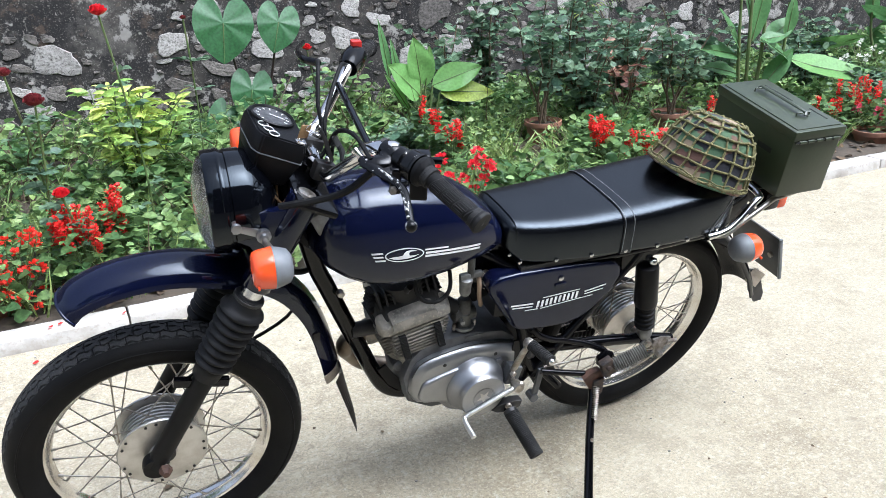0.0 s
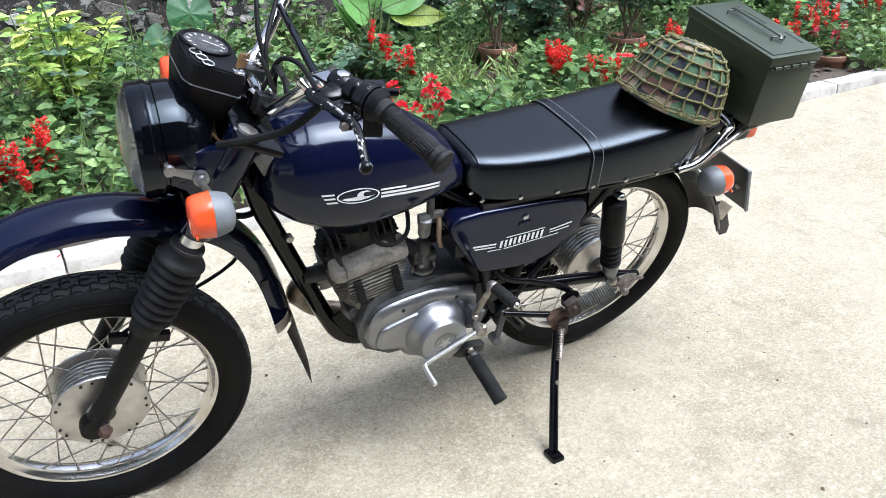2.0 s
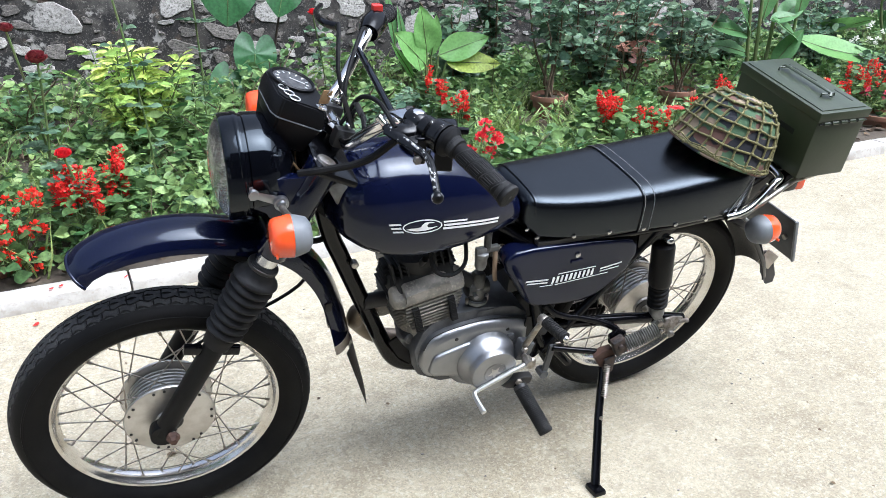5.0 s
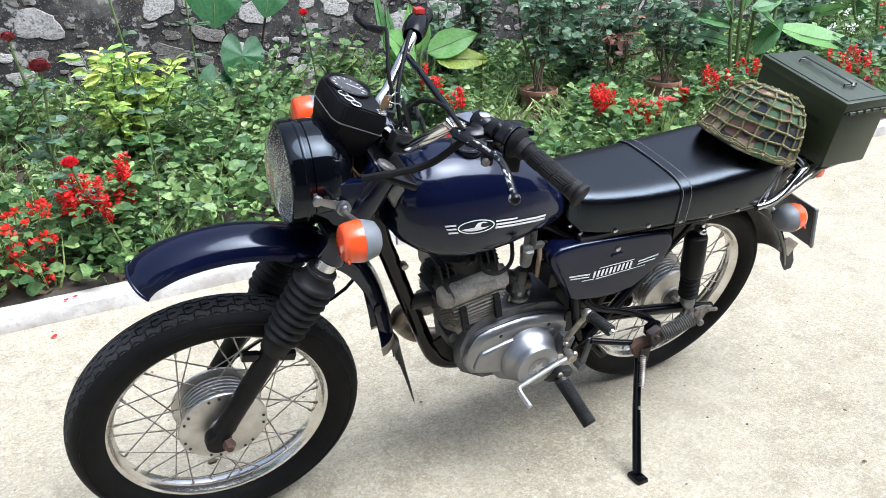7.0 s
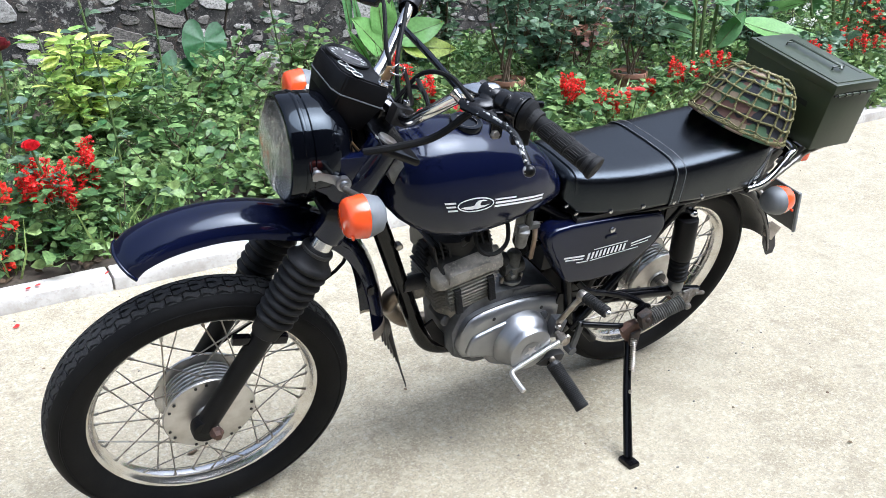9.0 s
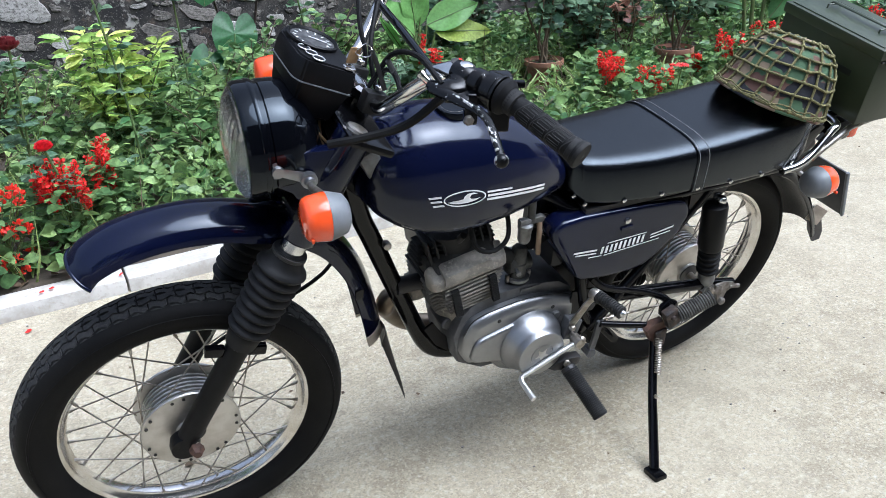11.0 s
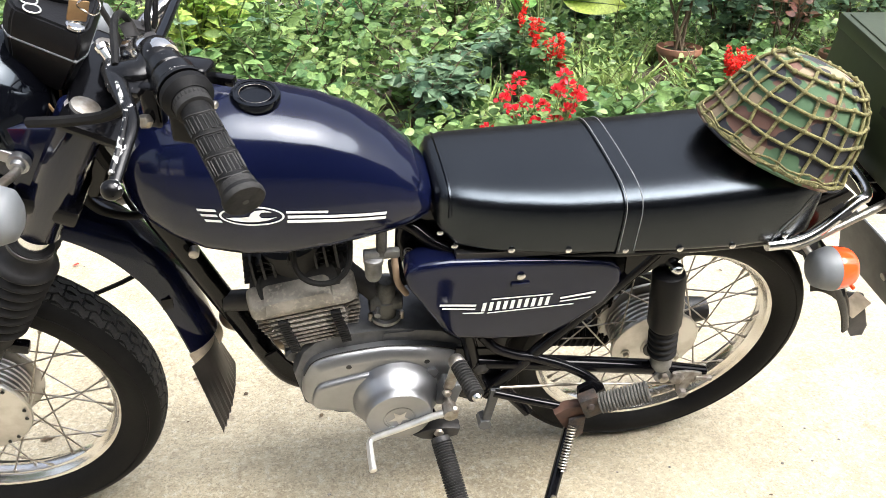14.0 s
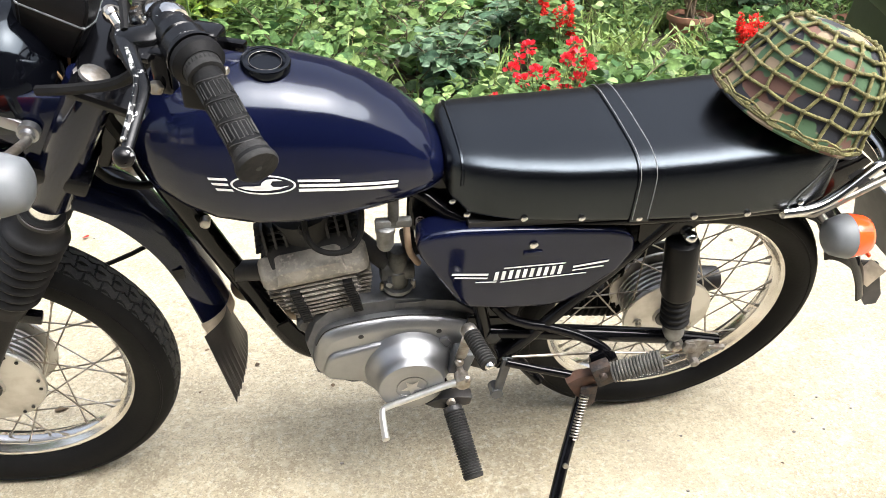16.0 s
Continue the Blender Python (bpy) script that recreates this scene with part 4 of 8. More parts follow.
# handlebar
bar_pts = curve_pts([(0.605, 0.345, 1.035), (0.530, 0.225, 1.062), (0.485, 0.170, 1.045), (0.420, 0.120, 0.978), (0.382, 0.085, 0.957), (0.372, 0.0, 0.955), (0.365, -0.085, 0.957), (0.378, -0.125, 0.985), (0.412, -0.185, 1.043), (0.438, -0.220, 1.056), (0.474, -0.300, 1.046), (0.517, -0.408, 1.010)], 6)
bar = part("handlebar", tube(bar_pts, 0.0112, 16), M_CHROME, bike, "chrome handlebar")
part("cross_brace", tube([(0.467, 0.148, 1.035), (0.445, 0.0, 1.040), (0.425, -0.165, 1.035)], 0.0068, 12), M_LAMPBLACK, bar)
for y, x in ((0.05, 0.378), (-0.055, 0.368)):
    part("bar_clamp", block((0.04, 0.026, 0.038), Matrix.Translation((x, y, 0.952)) @ Matrix.Rotation(radians(20), 4, "Y"), 0.006), M_BLACKMATT, bar)
    part("clamp_bolt", turned([(0.008, 0), (0.008, 0.006), (0.005, 0.008)], (x + 0.012, y, 0.972), (0.2, 0, 1), 6), M_CHROME, bar)


def grip(p0, p1, name, label):
    p0, p1 = Vector(p0), Vector(p1)
    d = (p1 - p0).normalized()
    ln = (p1 - p0).length
    prof = [(0.013, 0), (0.019, 0.001), (0.019, 0.008), (0.0152, 0.012)]
    prof += [(0.0150, 0.014), (0.0150, 0.024), (0.0155, 0.026)]
    prof += [(0.0162, ln - 0.012), (0.019, ln - 0.010), (0.019, ln - 0.002), (0.017, ln), (0.003, ln + 0.0005)]
    g = part(name, turned(prof, p0, d, 28), M_RUBBER, bike, label)
    u = d.orthogonal().normalized()
    v = d.cross(u)
    for k in range(12):
        a = 2 * math.pi * k / 12
        w = 2 * math.pi / 12 * 0.30
        for row in range(3):
            h = 0.032 + (ln - 0.052) / 3 * row + 0.004 * math.sin(a * 2)
            hl = (ln - 0.052) / 3 * 0.70
            loop = [(0, -w), (0, w), (hl, w), (hl, -w), (0, -w)]
            line = [p0 + d * (h + q) + (u * math.cos(a + e) + v * math.sin(a + e)) * (0.0157 + 0.004 * (h + q)) for q, e in loop]
            part("grip_rib", tube(line, 0.00075, 5), M_GRIP, g)
    for row in range(4):
        h = 0.029 + (ln - 0.052) / 3 * row
        ring = [p0 + d * (h + 0.004 * math.sin(q * 0.5236)) + (u * math.cos(q * 0.2618) + v * math.sin(q * 0.2618)) * (0.0156 + 0.004 * h) for q in range(25)]
        part("grip_rib", tube(ring, 0.0010, 5), M_GRIP, g)
    part("grip_end", turned([(0.0168, ln - 0.019), (0.0178, ln - 0.018), (0.0176, ln - 0.006), (0.0205, ln - 0.005), (0.0205, ln - 0.001), (0.0190, ln + 0.0008), (0.003, ln + 0.0012)], p0, d, 32), M_DUSTY, g)
    part("end_hole", turned([(0.0030, ln + 0.0010), (0.0030, ln + 0.0018)], p0, d, 12), M_BLACKMATT, g)
    return g


GL0, GL1 = Vector((0.472, -0.296, 1.047)), Vector((0.521, -0.414, 1.008))
grip(GL0, GL1, "left_grip", "black patterned rubber grip")
grip((0.534, 0.232, 1.061), (0.604, 0.344, 1.035), "right_grip", "black rubber throttle grip")
gd = (GL1 - GL0).normalized()
bd = (GL0 - Vector((0.438, -0.220, 1.056))).normalized()
pc = part("lever_perch", tube([GL0 - bd * 0.098, GL0 - bd * 0.095, GL0 - bd * 0.066, GL0 - bd * 0.063], [0.0165, 0.0190, 0.0190, 0.0165], 24), M_WORN, bike, "black lever perch with worn paint and switch housing")
ca = tube([GL0 - bd * 0.082 + Vector((-0.004, 0.002, 0.004)), (0.424, -0.240, 1.052), (0.410, -0.240, 1.051), (0.396, -0.232, 1.050), (0.388, -0.216, 1.050)], [0.016, 0.017, 0.017, 0.013, 0.008], 14, 4, 0.55)
part("perch_arm", ca, M_WORN, pc)
part("perch_plate", block((0.034, 0.052, 0.007), Matrix.Translation((0.416, -0.246, 1.047)) @ Matrix.Rotation(radians(-24), 4, "Z") @ Matrix.Rotation(radians(10), 4, "X"), 0.0025, 2), M_WORN, pc)
part("lower_lug", block((0.020, 0.020, 0.048), Matrix.Translation((0.432, -0.262, 1.026)) @ Matrix.Rotation(radians(-22), 4, "Z"), 0.005, 3), M_BLACKPAINT, pc)
part("clamp_bolt", turned([(0.0078, 0), (0.0078, 0.006), (0.005, 0.009)], (0.424, -0.272, 1.012), (-0.3, -0.9, 0.35), 6), M_SPOKE, pc)
part("pivot_screw", turned([(0.0068, 0), (0.0068, 0.003), (0.0048, 0.0042), (0.0046, 0.0034), (0.001, 0.0034)], (0.418, -0.244, 1.0500), (0.05, -0.2, 1), 16), M_SPOKE, pc)
part("cable_adjuster", turned([(0.0055, -0.006), (0.0062, 0), (0.0062, 0.012), (0.0078, 0.013), (0.0078, 0.018), (0.004, 0.020)], (0.390, -0.212, 1.050), (-0.5, 0.6, 0.55), 12), M_CHROME, pc)
mb = part("mirror_boss", tube([(0.404, -0.176, 1.040), (0.409, -0.182, 1.044), (0.430, -0.208, 1.056), (0.446, -0.226, 1.061), (0.451, -0.231, 1.062)], [0.0125, 0.0165, 0.0178, 0.0165, 0.0120], 24), M_CHROME, pc, "bright bare metal boss")
part("boss_hole", turned([(0.0062, 0), (0.0062, 0.0022), (0.005, 0.0022)], Vector((0.432, -0.209, 1.0730)), (-0.1, -0.2, 1), 16), M_BLACKMATT, mb)
sw = part("switch_housing", tube([GL0 - bd * 0.064, GL0 - bd * 0.061, GL0 - bd * 0.046, GL0 - bd * 0.043, GL0 - bd * 0.040, GL0 - bd * 0.036, GL0 - bd * 0.020, GL0 - bd * 0.017], [0.0185, 0.0215, 0.0220, 0.0195, 0.0205, 0.0262, 0.0270, 0.0245], 28), M_WORN, pc)
part("switch_rim", tube([GL0 - bd * 0.0185, GL0 - bd * 0.0165, GL0 - bd * 0.0140], [0.0276, 0.0280, 0.0274], 28), M_WORN, sw)
part("switch_box", block((0.036, 0.030, 0.026), Matrix.Translation(GL0 - bd * 0.030 + Vector((0.016, 0.006, 0.008))) @ Matrix.Rotation(radians(-22), 4, "Z"), 0.007, 3), M_BLACKPAINT, sw)
part("switch_tab", block((0.030, 0.020, 0.044), Matrix.Translation(GL0 - bd * 0.012 + Vector((-0.002, 0.0, -0.030))) @ Matrix.Rotation(radians(-22), 4, "Z"), 0.004, 3), M_PLASTIC, sw)
part("blinker_switch", block((0.024, 0.011, 0.010), Matrix.Translation(GL0 - bd * 0.020 + Vector((0.040, 0.014, 0.002))) @ Matrix.Rotation(radians(-22), 4, "Z"), 0.003, 2), M_BLACKPAINT, sw)
part("horn_button", turned([(0.0042, 0), (0.0042, 0.004), (0.003, 0.005)], GL0 - bd * 0.010 + Vector((0.024, 0.0, -0.012)), (0.9, -0.4, 0.1), 14), M_SPOKE, sw)
part("grip_flange", tube([GL0 - bd * 0.013, GL0 - bd * 0.011, GL0 - bd * 0.004, GL0 + gd * 0.003], [0.0235, 0.0265, 0.0265, 0.0200], 32), M_RUBBER, pc)
kn = tube([GL0 + gd * 0.002, GL0 + gd * 0.003, GL0 + gd * 0.015, GL0 + gd * 0.016], [0.0180, 0.0190, 0.0188, 0.0165], 48)
part("knurled_collar", kn, M_DUSTY, pc)
lv = part("clutch_lever", tube([(0.391, -0.224, 1.046), (0.398, -0.246, 1.046), (0.406, -0.276, 1.046), (0.416, -0.306, 1.045), (0.4205, -0.328, 1.041), (0.416, -0.356, 1.033), (0.408, -0.392, 1.019)], [0.0115, 0.0118, 0.0090, 0.0074, 0.0068, 0.0063, 0.0058], 12, 6, 0.70), M_WORN, bike, "black clutch lever with worn paint")
part("scuffed_edge", tube([(0.4010, -0.262, 1.0515), (0.4095, -0.296, 1.0502), (0.4150, -0.320, 1.0465), (0.4125, -0.350, 1.0384), (0.4058, -0.385, 1.0250)], [0.0022, 0.0026, 0.0028, 0.0032, 0.0032], 8, 7), M_SCUFF, lv, "bare metal where the paint has worn off")
lb = bmesh.new()
bmesh.ops.create_uvsphere(lb, u_segments=20, v_segments=14, radius=0.0098, matrix=Matrix.Translation((0.4058, -0.397, 1.0160)))
part("lever_ball", lb, M_SCUFF2, lv)
part("brake_lever", tube([(0.445, 0.215, 1.060), (0.425, 0.25, 1.058), (0.432, 0.33, 1.050), (0.47, 0.42, 1.035)], [0.009, 0.008, 0.0065, 0.006], 10, 5), M_BLACKPAINT, bike)
rs = part("throttle_housing", tube([(0.500, 0.186, 1.053), (0.512, 0.204, 1.058), (0.534, 0.235, 1.061)], [0.02, 0.026, 0.025], 18), M_BLACKPAINT, bike)
part("red_switch", block((0.022, 0.02, 0.018), Matrix.Translation((0.535, 0.236, 1.086)), 0.004), M_REDLENS, rs)
# cables
for i, pts in enumerate((
    [(0.398, -0.236, 1.056), (0.392, -0.17, 1.072), (0.388, -0.09, 1.045), (0.385, -0.03, 0.985), (0.35, 0.0, 0.90), (0.34, 0.02, 0.80)],
    [(0.44, 0.21, 1.062), (0.425, 0.15, 1.085), (0.405, 0.09, 1.03), (0.395, 0.05, 0.96), (0.33, 0.07, 0.86), (0.30, 0.07, 0.72), (0.33, 0.07, 0.55), (0.15, 0.11, 0.42), (0.02, 0.10, 0.36)],
    [(0.50, 0.19, 1.06), (0.46, 0.12, 1.08), (0.40, 0.03, 1.01), (0.40, 0.0, 0.93)],
    [(0.425, -0.205, 1.025), (0.375, -0.175, 0.968), (0.32, -0.150, 0.945), (0.265, -0.125, 0.930)],
    [(0.385, -0.13, 0.99), (0.392, -0.09, 1.01), (0.398, -0.03, 0.99), (0.40, 0.0, 0.93)],
)):
    part("cable", tube(pts, 0.0042 if i != 3 else 0.007, 8, 7), M_RUBBER, bike)
part("coil_box", block((0.034, 0.032, 0.046), Matrix.Translation((0.356, -0.070, 0.854)) @ Matrix.Rotation(radians(-24), 4, "Y"), 0.004, 2), M_CARB, bike, "dusty grey metal box")
part("wiring_sleeve", tube([(0.300, -0.06, 0.90), (0.268, -0.036, 0.800), (0.277, -0.03, 0.752), (0.296, -0.022, 0.72), (0.335, -0.012, 0.702), (0.372, 0.0, 0.712)], 0.0065, 10, 6), M_RUBBER, bike)
part("key_tag", tube([(0.385, -0.075, 1.03), (0.40, -0.085, 0.995)], 0.011, 10, 0, 0.3), M_BLACKMATT, bike)

# tank
TANK = [(0.335, 0.785, 0.852, 0.045), (0.345, 0.770, 0.868, 0.078), (0.365, 0.748, 0.884, 0.104), (0.40, 0.722, 0.900, 0.122), (0.44, 0.700, 0.908, 0.131), (0.49, 0.686, 0.909, 0.135), (0.55, 0.681, 0.901, 0.134), (0.61, 0.683, 0.885, 0.126), (0.66, 0.690, 0.863, 0.117), (0.705, 0.699, 0.833, 0.106), (0.74, 0.709, 0.800, 0.095), (0.763, 0.720, 0.768, 0.082), (0.772, 0.732, 0.752, 0.05)]


def tank_half(x, z):
    """Half the tank's width at x and height z."""
    zb, zt, w = lerp_rows(TANK, x)
    zm = zb + 0.27 * (zt - zb)
    w -= 0.013
    if z >= zm:
        f = min(1.0, (z - zm) / (zt - zm))
        return w * (1 - f ** 2.3) ** (1 / 2.3) - mid(z)
    f = min(1.0, (zm - z) / (zm - zb))
    return w * (1 - f ** 4.5) ** (1 / 4.5) * (1 - 0.05 * f) - mid(z)


rings = []
txs = [0.335 + (0.772 - 0.335) * (0.5 - 0.5 * math.cos(math.pi * i / 46)) for i in range(47)]
for x in txs:
    zb, zt, w = lerp_rows(TANK, x)
    zm = zb + 0.27 * (zt - zb)
    ring = []
    for k in range(48):
        a = 2 * math.pi * k / 48
        c, s = math.cos(a), math.sin(a)
        e2 = 2 / 2.3 if s >= 0 else 2 / 4.5
        yy = w * math.copysign(abs(c) ** e2, c) * (1 - 0.05 * abs(s) ** e2 if s < 0 else 1)
        zz = zm + (zt - zm) * abs(s) ** e2 if s >= 0 else zm - (zm - zb) * abs(s) ** e2
        ring.append((x, yy * (w - 0.013) / w + mid(zz), zz))
    rings.append(ring)
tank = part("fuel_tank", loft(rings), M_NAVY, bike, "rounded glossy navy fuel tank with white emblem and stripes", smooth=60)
part("seam", tube([(x, -tank_half(x, lerp_rows(TANK, x)[0] + 0.006) - 0.0005, lerp_rows(TANK, x)[0] + 0.006) for x in np.linspace(0.355, 0.76, 40)], 0.0022, 6), M_NAVY, tank)
cap_c = Vector((0.5235, mid(0.9) - 0.014, 0.891))
cap = part("filler_cap", turned([(0.029, -0.014), (0.0315, -0.006), (0.0315, 0.006), (0.0305, 0.0075), (0.0305, 0.0085), (0.0330, 0.0095), (0.0332, 0.0190), (0.0318, 0.0215), (0.0290, 0.0222), (0.0268, 0.0218), (0.0262, 0.0205), (0.0225, 0.0198), (0.0212, 0.0160), (0.004, 0.0150)], cap_c, (0.06, -0.10, 1), 48), M_LAMPBLACK, tank, "round black filler cap with worn rim")
part("cap_ring", tube([cap_c + Vector((0.0214 * math.cos(q) + 0.0011, 0.0214 * math.sin(q) - 0.002, 0.0196 - 0.06 * 0.0214 * math.cos(q) + 0.10 * 0.0214 * math.sin(q))) for q in np.linspace(0, 6.2832, 41)], 0.00025, 5), M_SPOKE, cap)
for k in range(12):
    a = 2 * math.pi * k / 12
    part("cap_notch", block((0.009, 0.0012, 0.0016), Matrix.Translation(cap_c + Vector((0.0316 * math.cos(a), 0.0316 * math.sin(a), 0.0072))) @ Matrix.Rotation(a + math.pi / 2, 4, "Z"), 0.0004, 1), M_SPOKE, cap)


def decal(pts_xz, half_at, name, parent, material=None, lift=0.0012):
    """A flat painted shape laid on a curved side."""
    bm = bmesh.new()
    bm.faces.new([bm.verts.new((x, -half_at(x, z) - lift, z)) for x, z in pts_xz])
    return part(name, bm, material or M_WHITE, parent, smooth=0)


def decal_strip(x0, z0, x1, z1, h, half_at, name, parent, cut0=0.0, cut1=0.0, n=10, lift=0.0012):
    bm = bmesh.new()
    lo = [bm.verts.new((x, -half_at(x, z) - lift, z)) for x, z in ((x0 + (x1 - x0) * i / n, z0 + (z1 - z0) * i / n) for i in range(n + 1))]
    hi = [bm.verts.new((x, -half_at(x, z) - lift, z)) for x, z in ((x0 + cut0 + (x1 + cut1 - x0 - cut0) * i / n, z0 + h + (z1 - z0) * i / n) for i in range(n + 1))]
    for i in range(n):
        bm.faces.new((lo[i], lo[i + 1], hi[i + 1], hi[i]))
    return part(name, bm, M_WHITE, parent, smooth=0)


EX, EZ, EA, EB, ET = 0.509, 0.7795, 0.0425, 0.0158, -0.095


def on_emblem(u, v):
    """A point of the emblem: u along its long axis, v across it."""
    return (EX + u, EZ + v + ET * u)


em = bmesh.new()
no = 48
ro = [[em.verts.new((x, -tank_half(x, z) - 0.0013, z)) for x, z in (on_emblem(a * math.cos(t), b * math.sin(t)) for t in (2 * math.pi * k / no for k in range(no)))] for a, b in ((EA, EB), (EA - 0.0030, EB - 0.0026))]
for k in range(no):
    em.faces.new((ro[0][k], ro[0][(k + 1) % no], ro[1][(k + 1) % no], ro[1][k]))
part("emblem_ring", em, M_WHITE, tank, "white oval emblem", smooth=0)
decal([on_emblem(u, v) for u, v in ((-0.034, -0.0045), (-0.024, -0.0080), (-0.010, -0.0098), (0.006, -0.0096), (0.020, -0.0070), (0.033, -0.0015), (0.022, -0.0030), (0.012, -0.0030), (0.009, 0.0010), (0.012, 0.0060), (0.026, 0.0066), (0.016, 0.0098), (0.004, 0.0086), (-0.002, 0.0040), (-0.004, -0.0010), (-0.014, -0.0022), (-0.026, -0.0026))], tank_half, "emblem_shape", tank)
for x0, x1, z0 in ((0.4400, 0.4640, 0.7912), (0.4440, 0.4650, 0.7828), (0.4485, 0.4700, 0.7735)):
    decal_strip(x0, z0, x1, z0 - 0.0022, 0.0042, tank_half, "stripe", tank, -0.002, -0.002)
decal_strip(0.5545, 0.7635, 0.6920, 0.7405, 0.0050, tank_half, "stripe", tank, 0, 0.001, 14)
decal_strip(0.5555, 0.7708, 0.6930, 0.7482, 0.0050, tank_half, "stripe", tank, 0, 0.001, 14)
decal_strip(0.5540, 0.7795, 0.6100, 0.7702, 0.0038, tank_half, "stripe", tank, 0, 0.001, 8)

# seat
SEAT = [(0.768, 0.712, 0.762, 0.078), (0.776, 0.700, 0.771, 0.093), (0.80, 0.678, 0.773, 0.108), (0.86, 0.670, 0.770, 0.121), (0.95, 0.667, 0.768, 0.132), (1.05, 0.664, 0.770, 0.138), (1.15, 0.661, 0.775, 0.141), (1.25, 0.660, 0.782, 0.141), (1.335, 0.662, 0.787, 0.136), (1.372, 0.668, 0.785, 0.124), (1.386, 0.68, 0.772, 0.108)]


def seat_ring(x, grow=0.0):
    zb, zt, w = lerp_rows(SEAT, x)
    zm = (zb + zt) / 2
    ring = []
    for k in range(40):
        a = 2 * math.pi * k / 40
        c, s = math.cos(a), math.sin(a)
        e1, e2 = (0.34, 0.50) if s > 0 else (0.16, 0.16)
        yy = (w + grow) * math.copysign(abs(c) ** e1, c)
        zz = zm + (zt - zm + grow) * math.copysign(abs(s) ** e2, s)
        if s > 0:
            zz += 0.004 * (1 - (yy / w) ** 2) * s
        rise = (zz - zb) / (zt - zb)
        yy *= 1 - 0.09 * rise
        ring.append((x, yy - 0.010 * rise, zz))
    return ring


sxs = [0.768, 0.771, 0.776, 0.785, 0.80] + [0.82 + 0.025 * i for i in range(20)] + [1.32, 1.335, 1.350, 1.362, 1.372, 1.379, 1.384, 1.386]
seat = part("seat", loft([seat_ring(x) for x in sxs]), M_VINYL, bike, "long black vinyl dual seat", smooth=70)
strap = part("seat_strap", loft([seat_ring(x, g) for x, g in ((1.042, 0.0005), (1.043, 0.003), (1.073, 0.003), (1.074, 0.0005))]), M_VINYL, seat, "black cross strap")
for x in (1.046, 1.070):
    part("stitching", tube([p for p in (Vector(q) for q in seat_ring(x, 0.0032)[0:22])], 0.0007, 5), M_SEAM, strap)
part("front_welt", tube([Vector(q) for q in seat_ring(0.787, 0.001)[0:21]], 0.0028, 6), M_VINYL, seat)
part("rear_stitching", tube([(x, -lerp_rows(SEAT, x)[2] - 0.0012, z) for x, z in ((1.300, 0.668), (1.318, 0.700), (1.348, 0.738), (1.368, 0.762))], 0.0008, 5), M_SEAM, seat)
for x, z in ((0.7765, 0.697), (0.797, 0.680), (0.881, 0.679), (0.968, 0.679), (1.058, 0.675), (1.147, 0.672), (1.236, 0.670), (1.325, 0.680)):
    w = lerp_rows(SEAT, x)[2]
    part("seat_rivet", turned([(0.0052, -0.001), (0.0052, 0.0015), (0.003, 0.003)], (x, -w - 0.0005, z), (0, -1, 0), 12), M_CHROME, seat)
part("seat_pan", plate([(0.80, 0.655), (0.80, 0.668), (1.36, 0.660), (1.36, 0.648)], -0.112, 0.112), M_BLACKMATT, seat)

# side cover
cover_o = [(0.722, 0.632), (0.728, 0.648), (0.745, 0.657), (0.79, 0.660), (0.865, 0.656), (0.95, 0.650), (1.03, 0.641), (1.055, 0.633), (1.072, 0.614), (1.076, 0.592), (1.056, 0.550), (1.008, 0.507), (0.975, 0.486), (0.94, 0.480), (0.87, 0.484), (0.81, 0.494), (0.790, 0.512), (0.75, 0.575), (0.727, 0.612)]
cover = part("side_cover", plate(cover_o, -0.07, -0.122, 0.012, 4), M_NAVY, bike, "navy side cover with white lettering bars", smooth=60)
part("cover_lock", turned([(0.0072, 0), (0.0072, 0.003), (0.005, 0.0045), (0.002, 0.005)], (0.903, -0.122, 0.624), (0, -1, 0), 8), M_CHROME, cover)
part("lock_tab", block((0.030, 0.004, 0.008), Matrix.Translation((0.904, -0.124, 0.607)), 0.001), M_NAVY, cover)


def flat(x, z):
    return 0.122


for x0, z0, x1, z1, h in ((0.7770, 0.5730, 0.8360, 0.5665, 0.0046), (0.7815, 0.5660, 0.8350, 0.5592, 0.0034), (0.8155, 0.5528, 0.8500, 0.5500, 0.0026), (0.8600, 0.5782, 0.9605, 0.5790, 0.0028), (0.8560, 0.5490, 0.9990, 0.5538, 0.0026), (0.9740, 0.5678, 1.0330, 0.5752, 0.0044), (0.9745, 0.5612, 1.0265, 0.5655, 0.0032)):
    decal_strip(x0, z0, x1, z1, h, flat, "stripe", cover, 0.001, 0.001, 2)
# the maker's name, as plain slanting bars
for k in range(5):
    x = 0.8455 + 0.0232 * k
    z = 0.5548 + 0.0006 * k
    for dx in (0.0, 0.0115):
        decal_strip(x + dx, z, x + dx + 0.0062, z, 0.0185, flat, "name_bar", cover, 0.002, 0.002, 1, 0.0012)

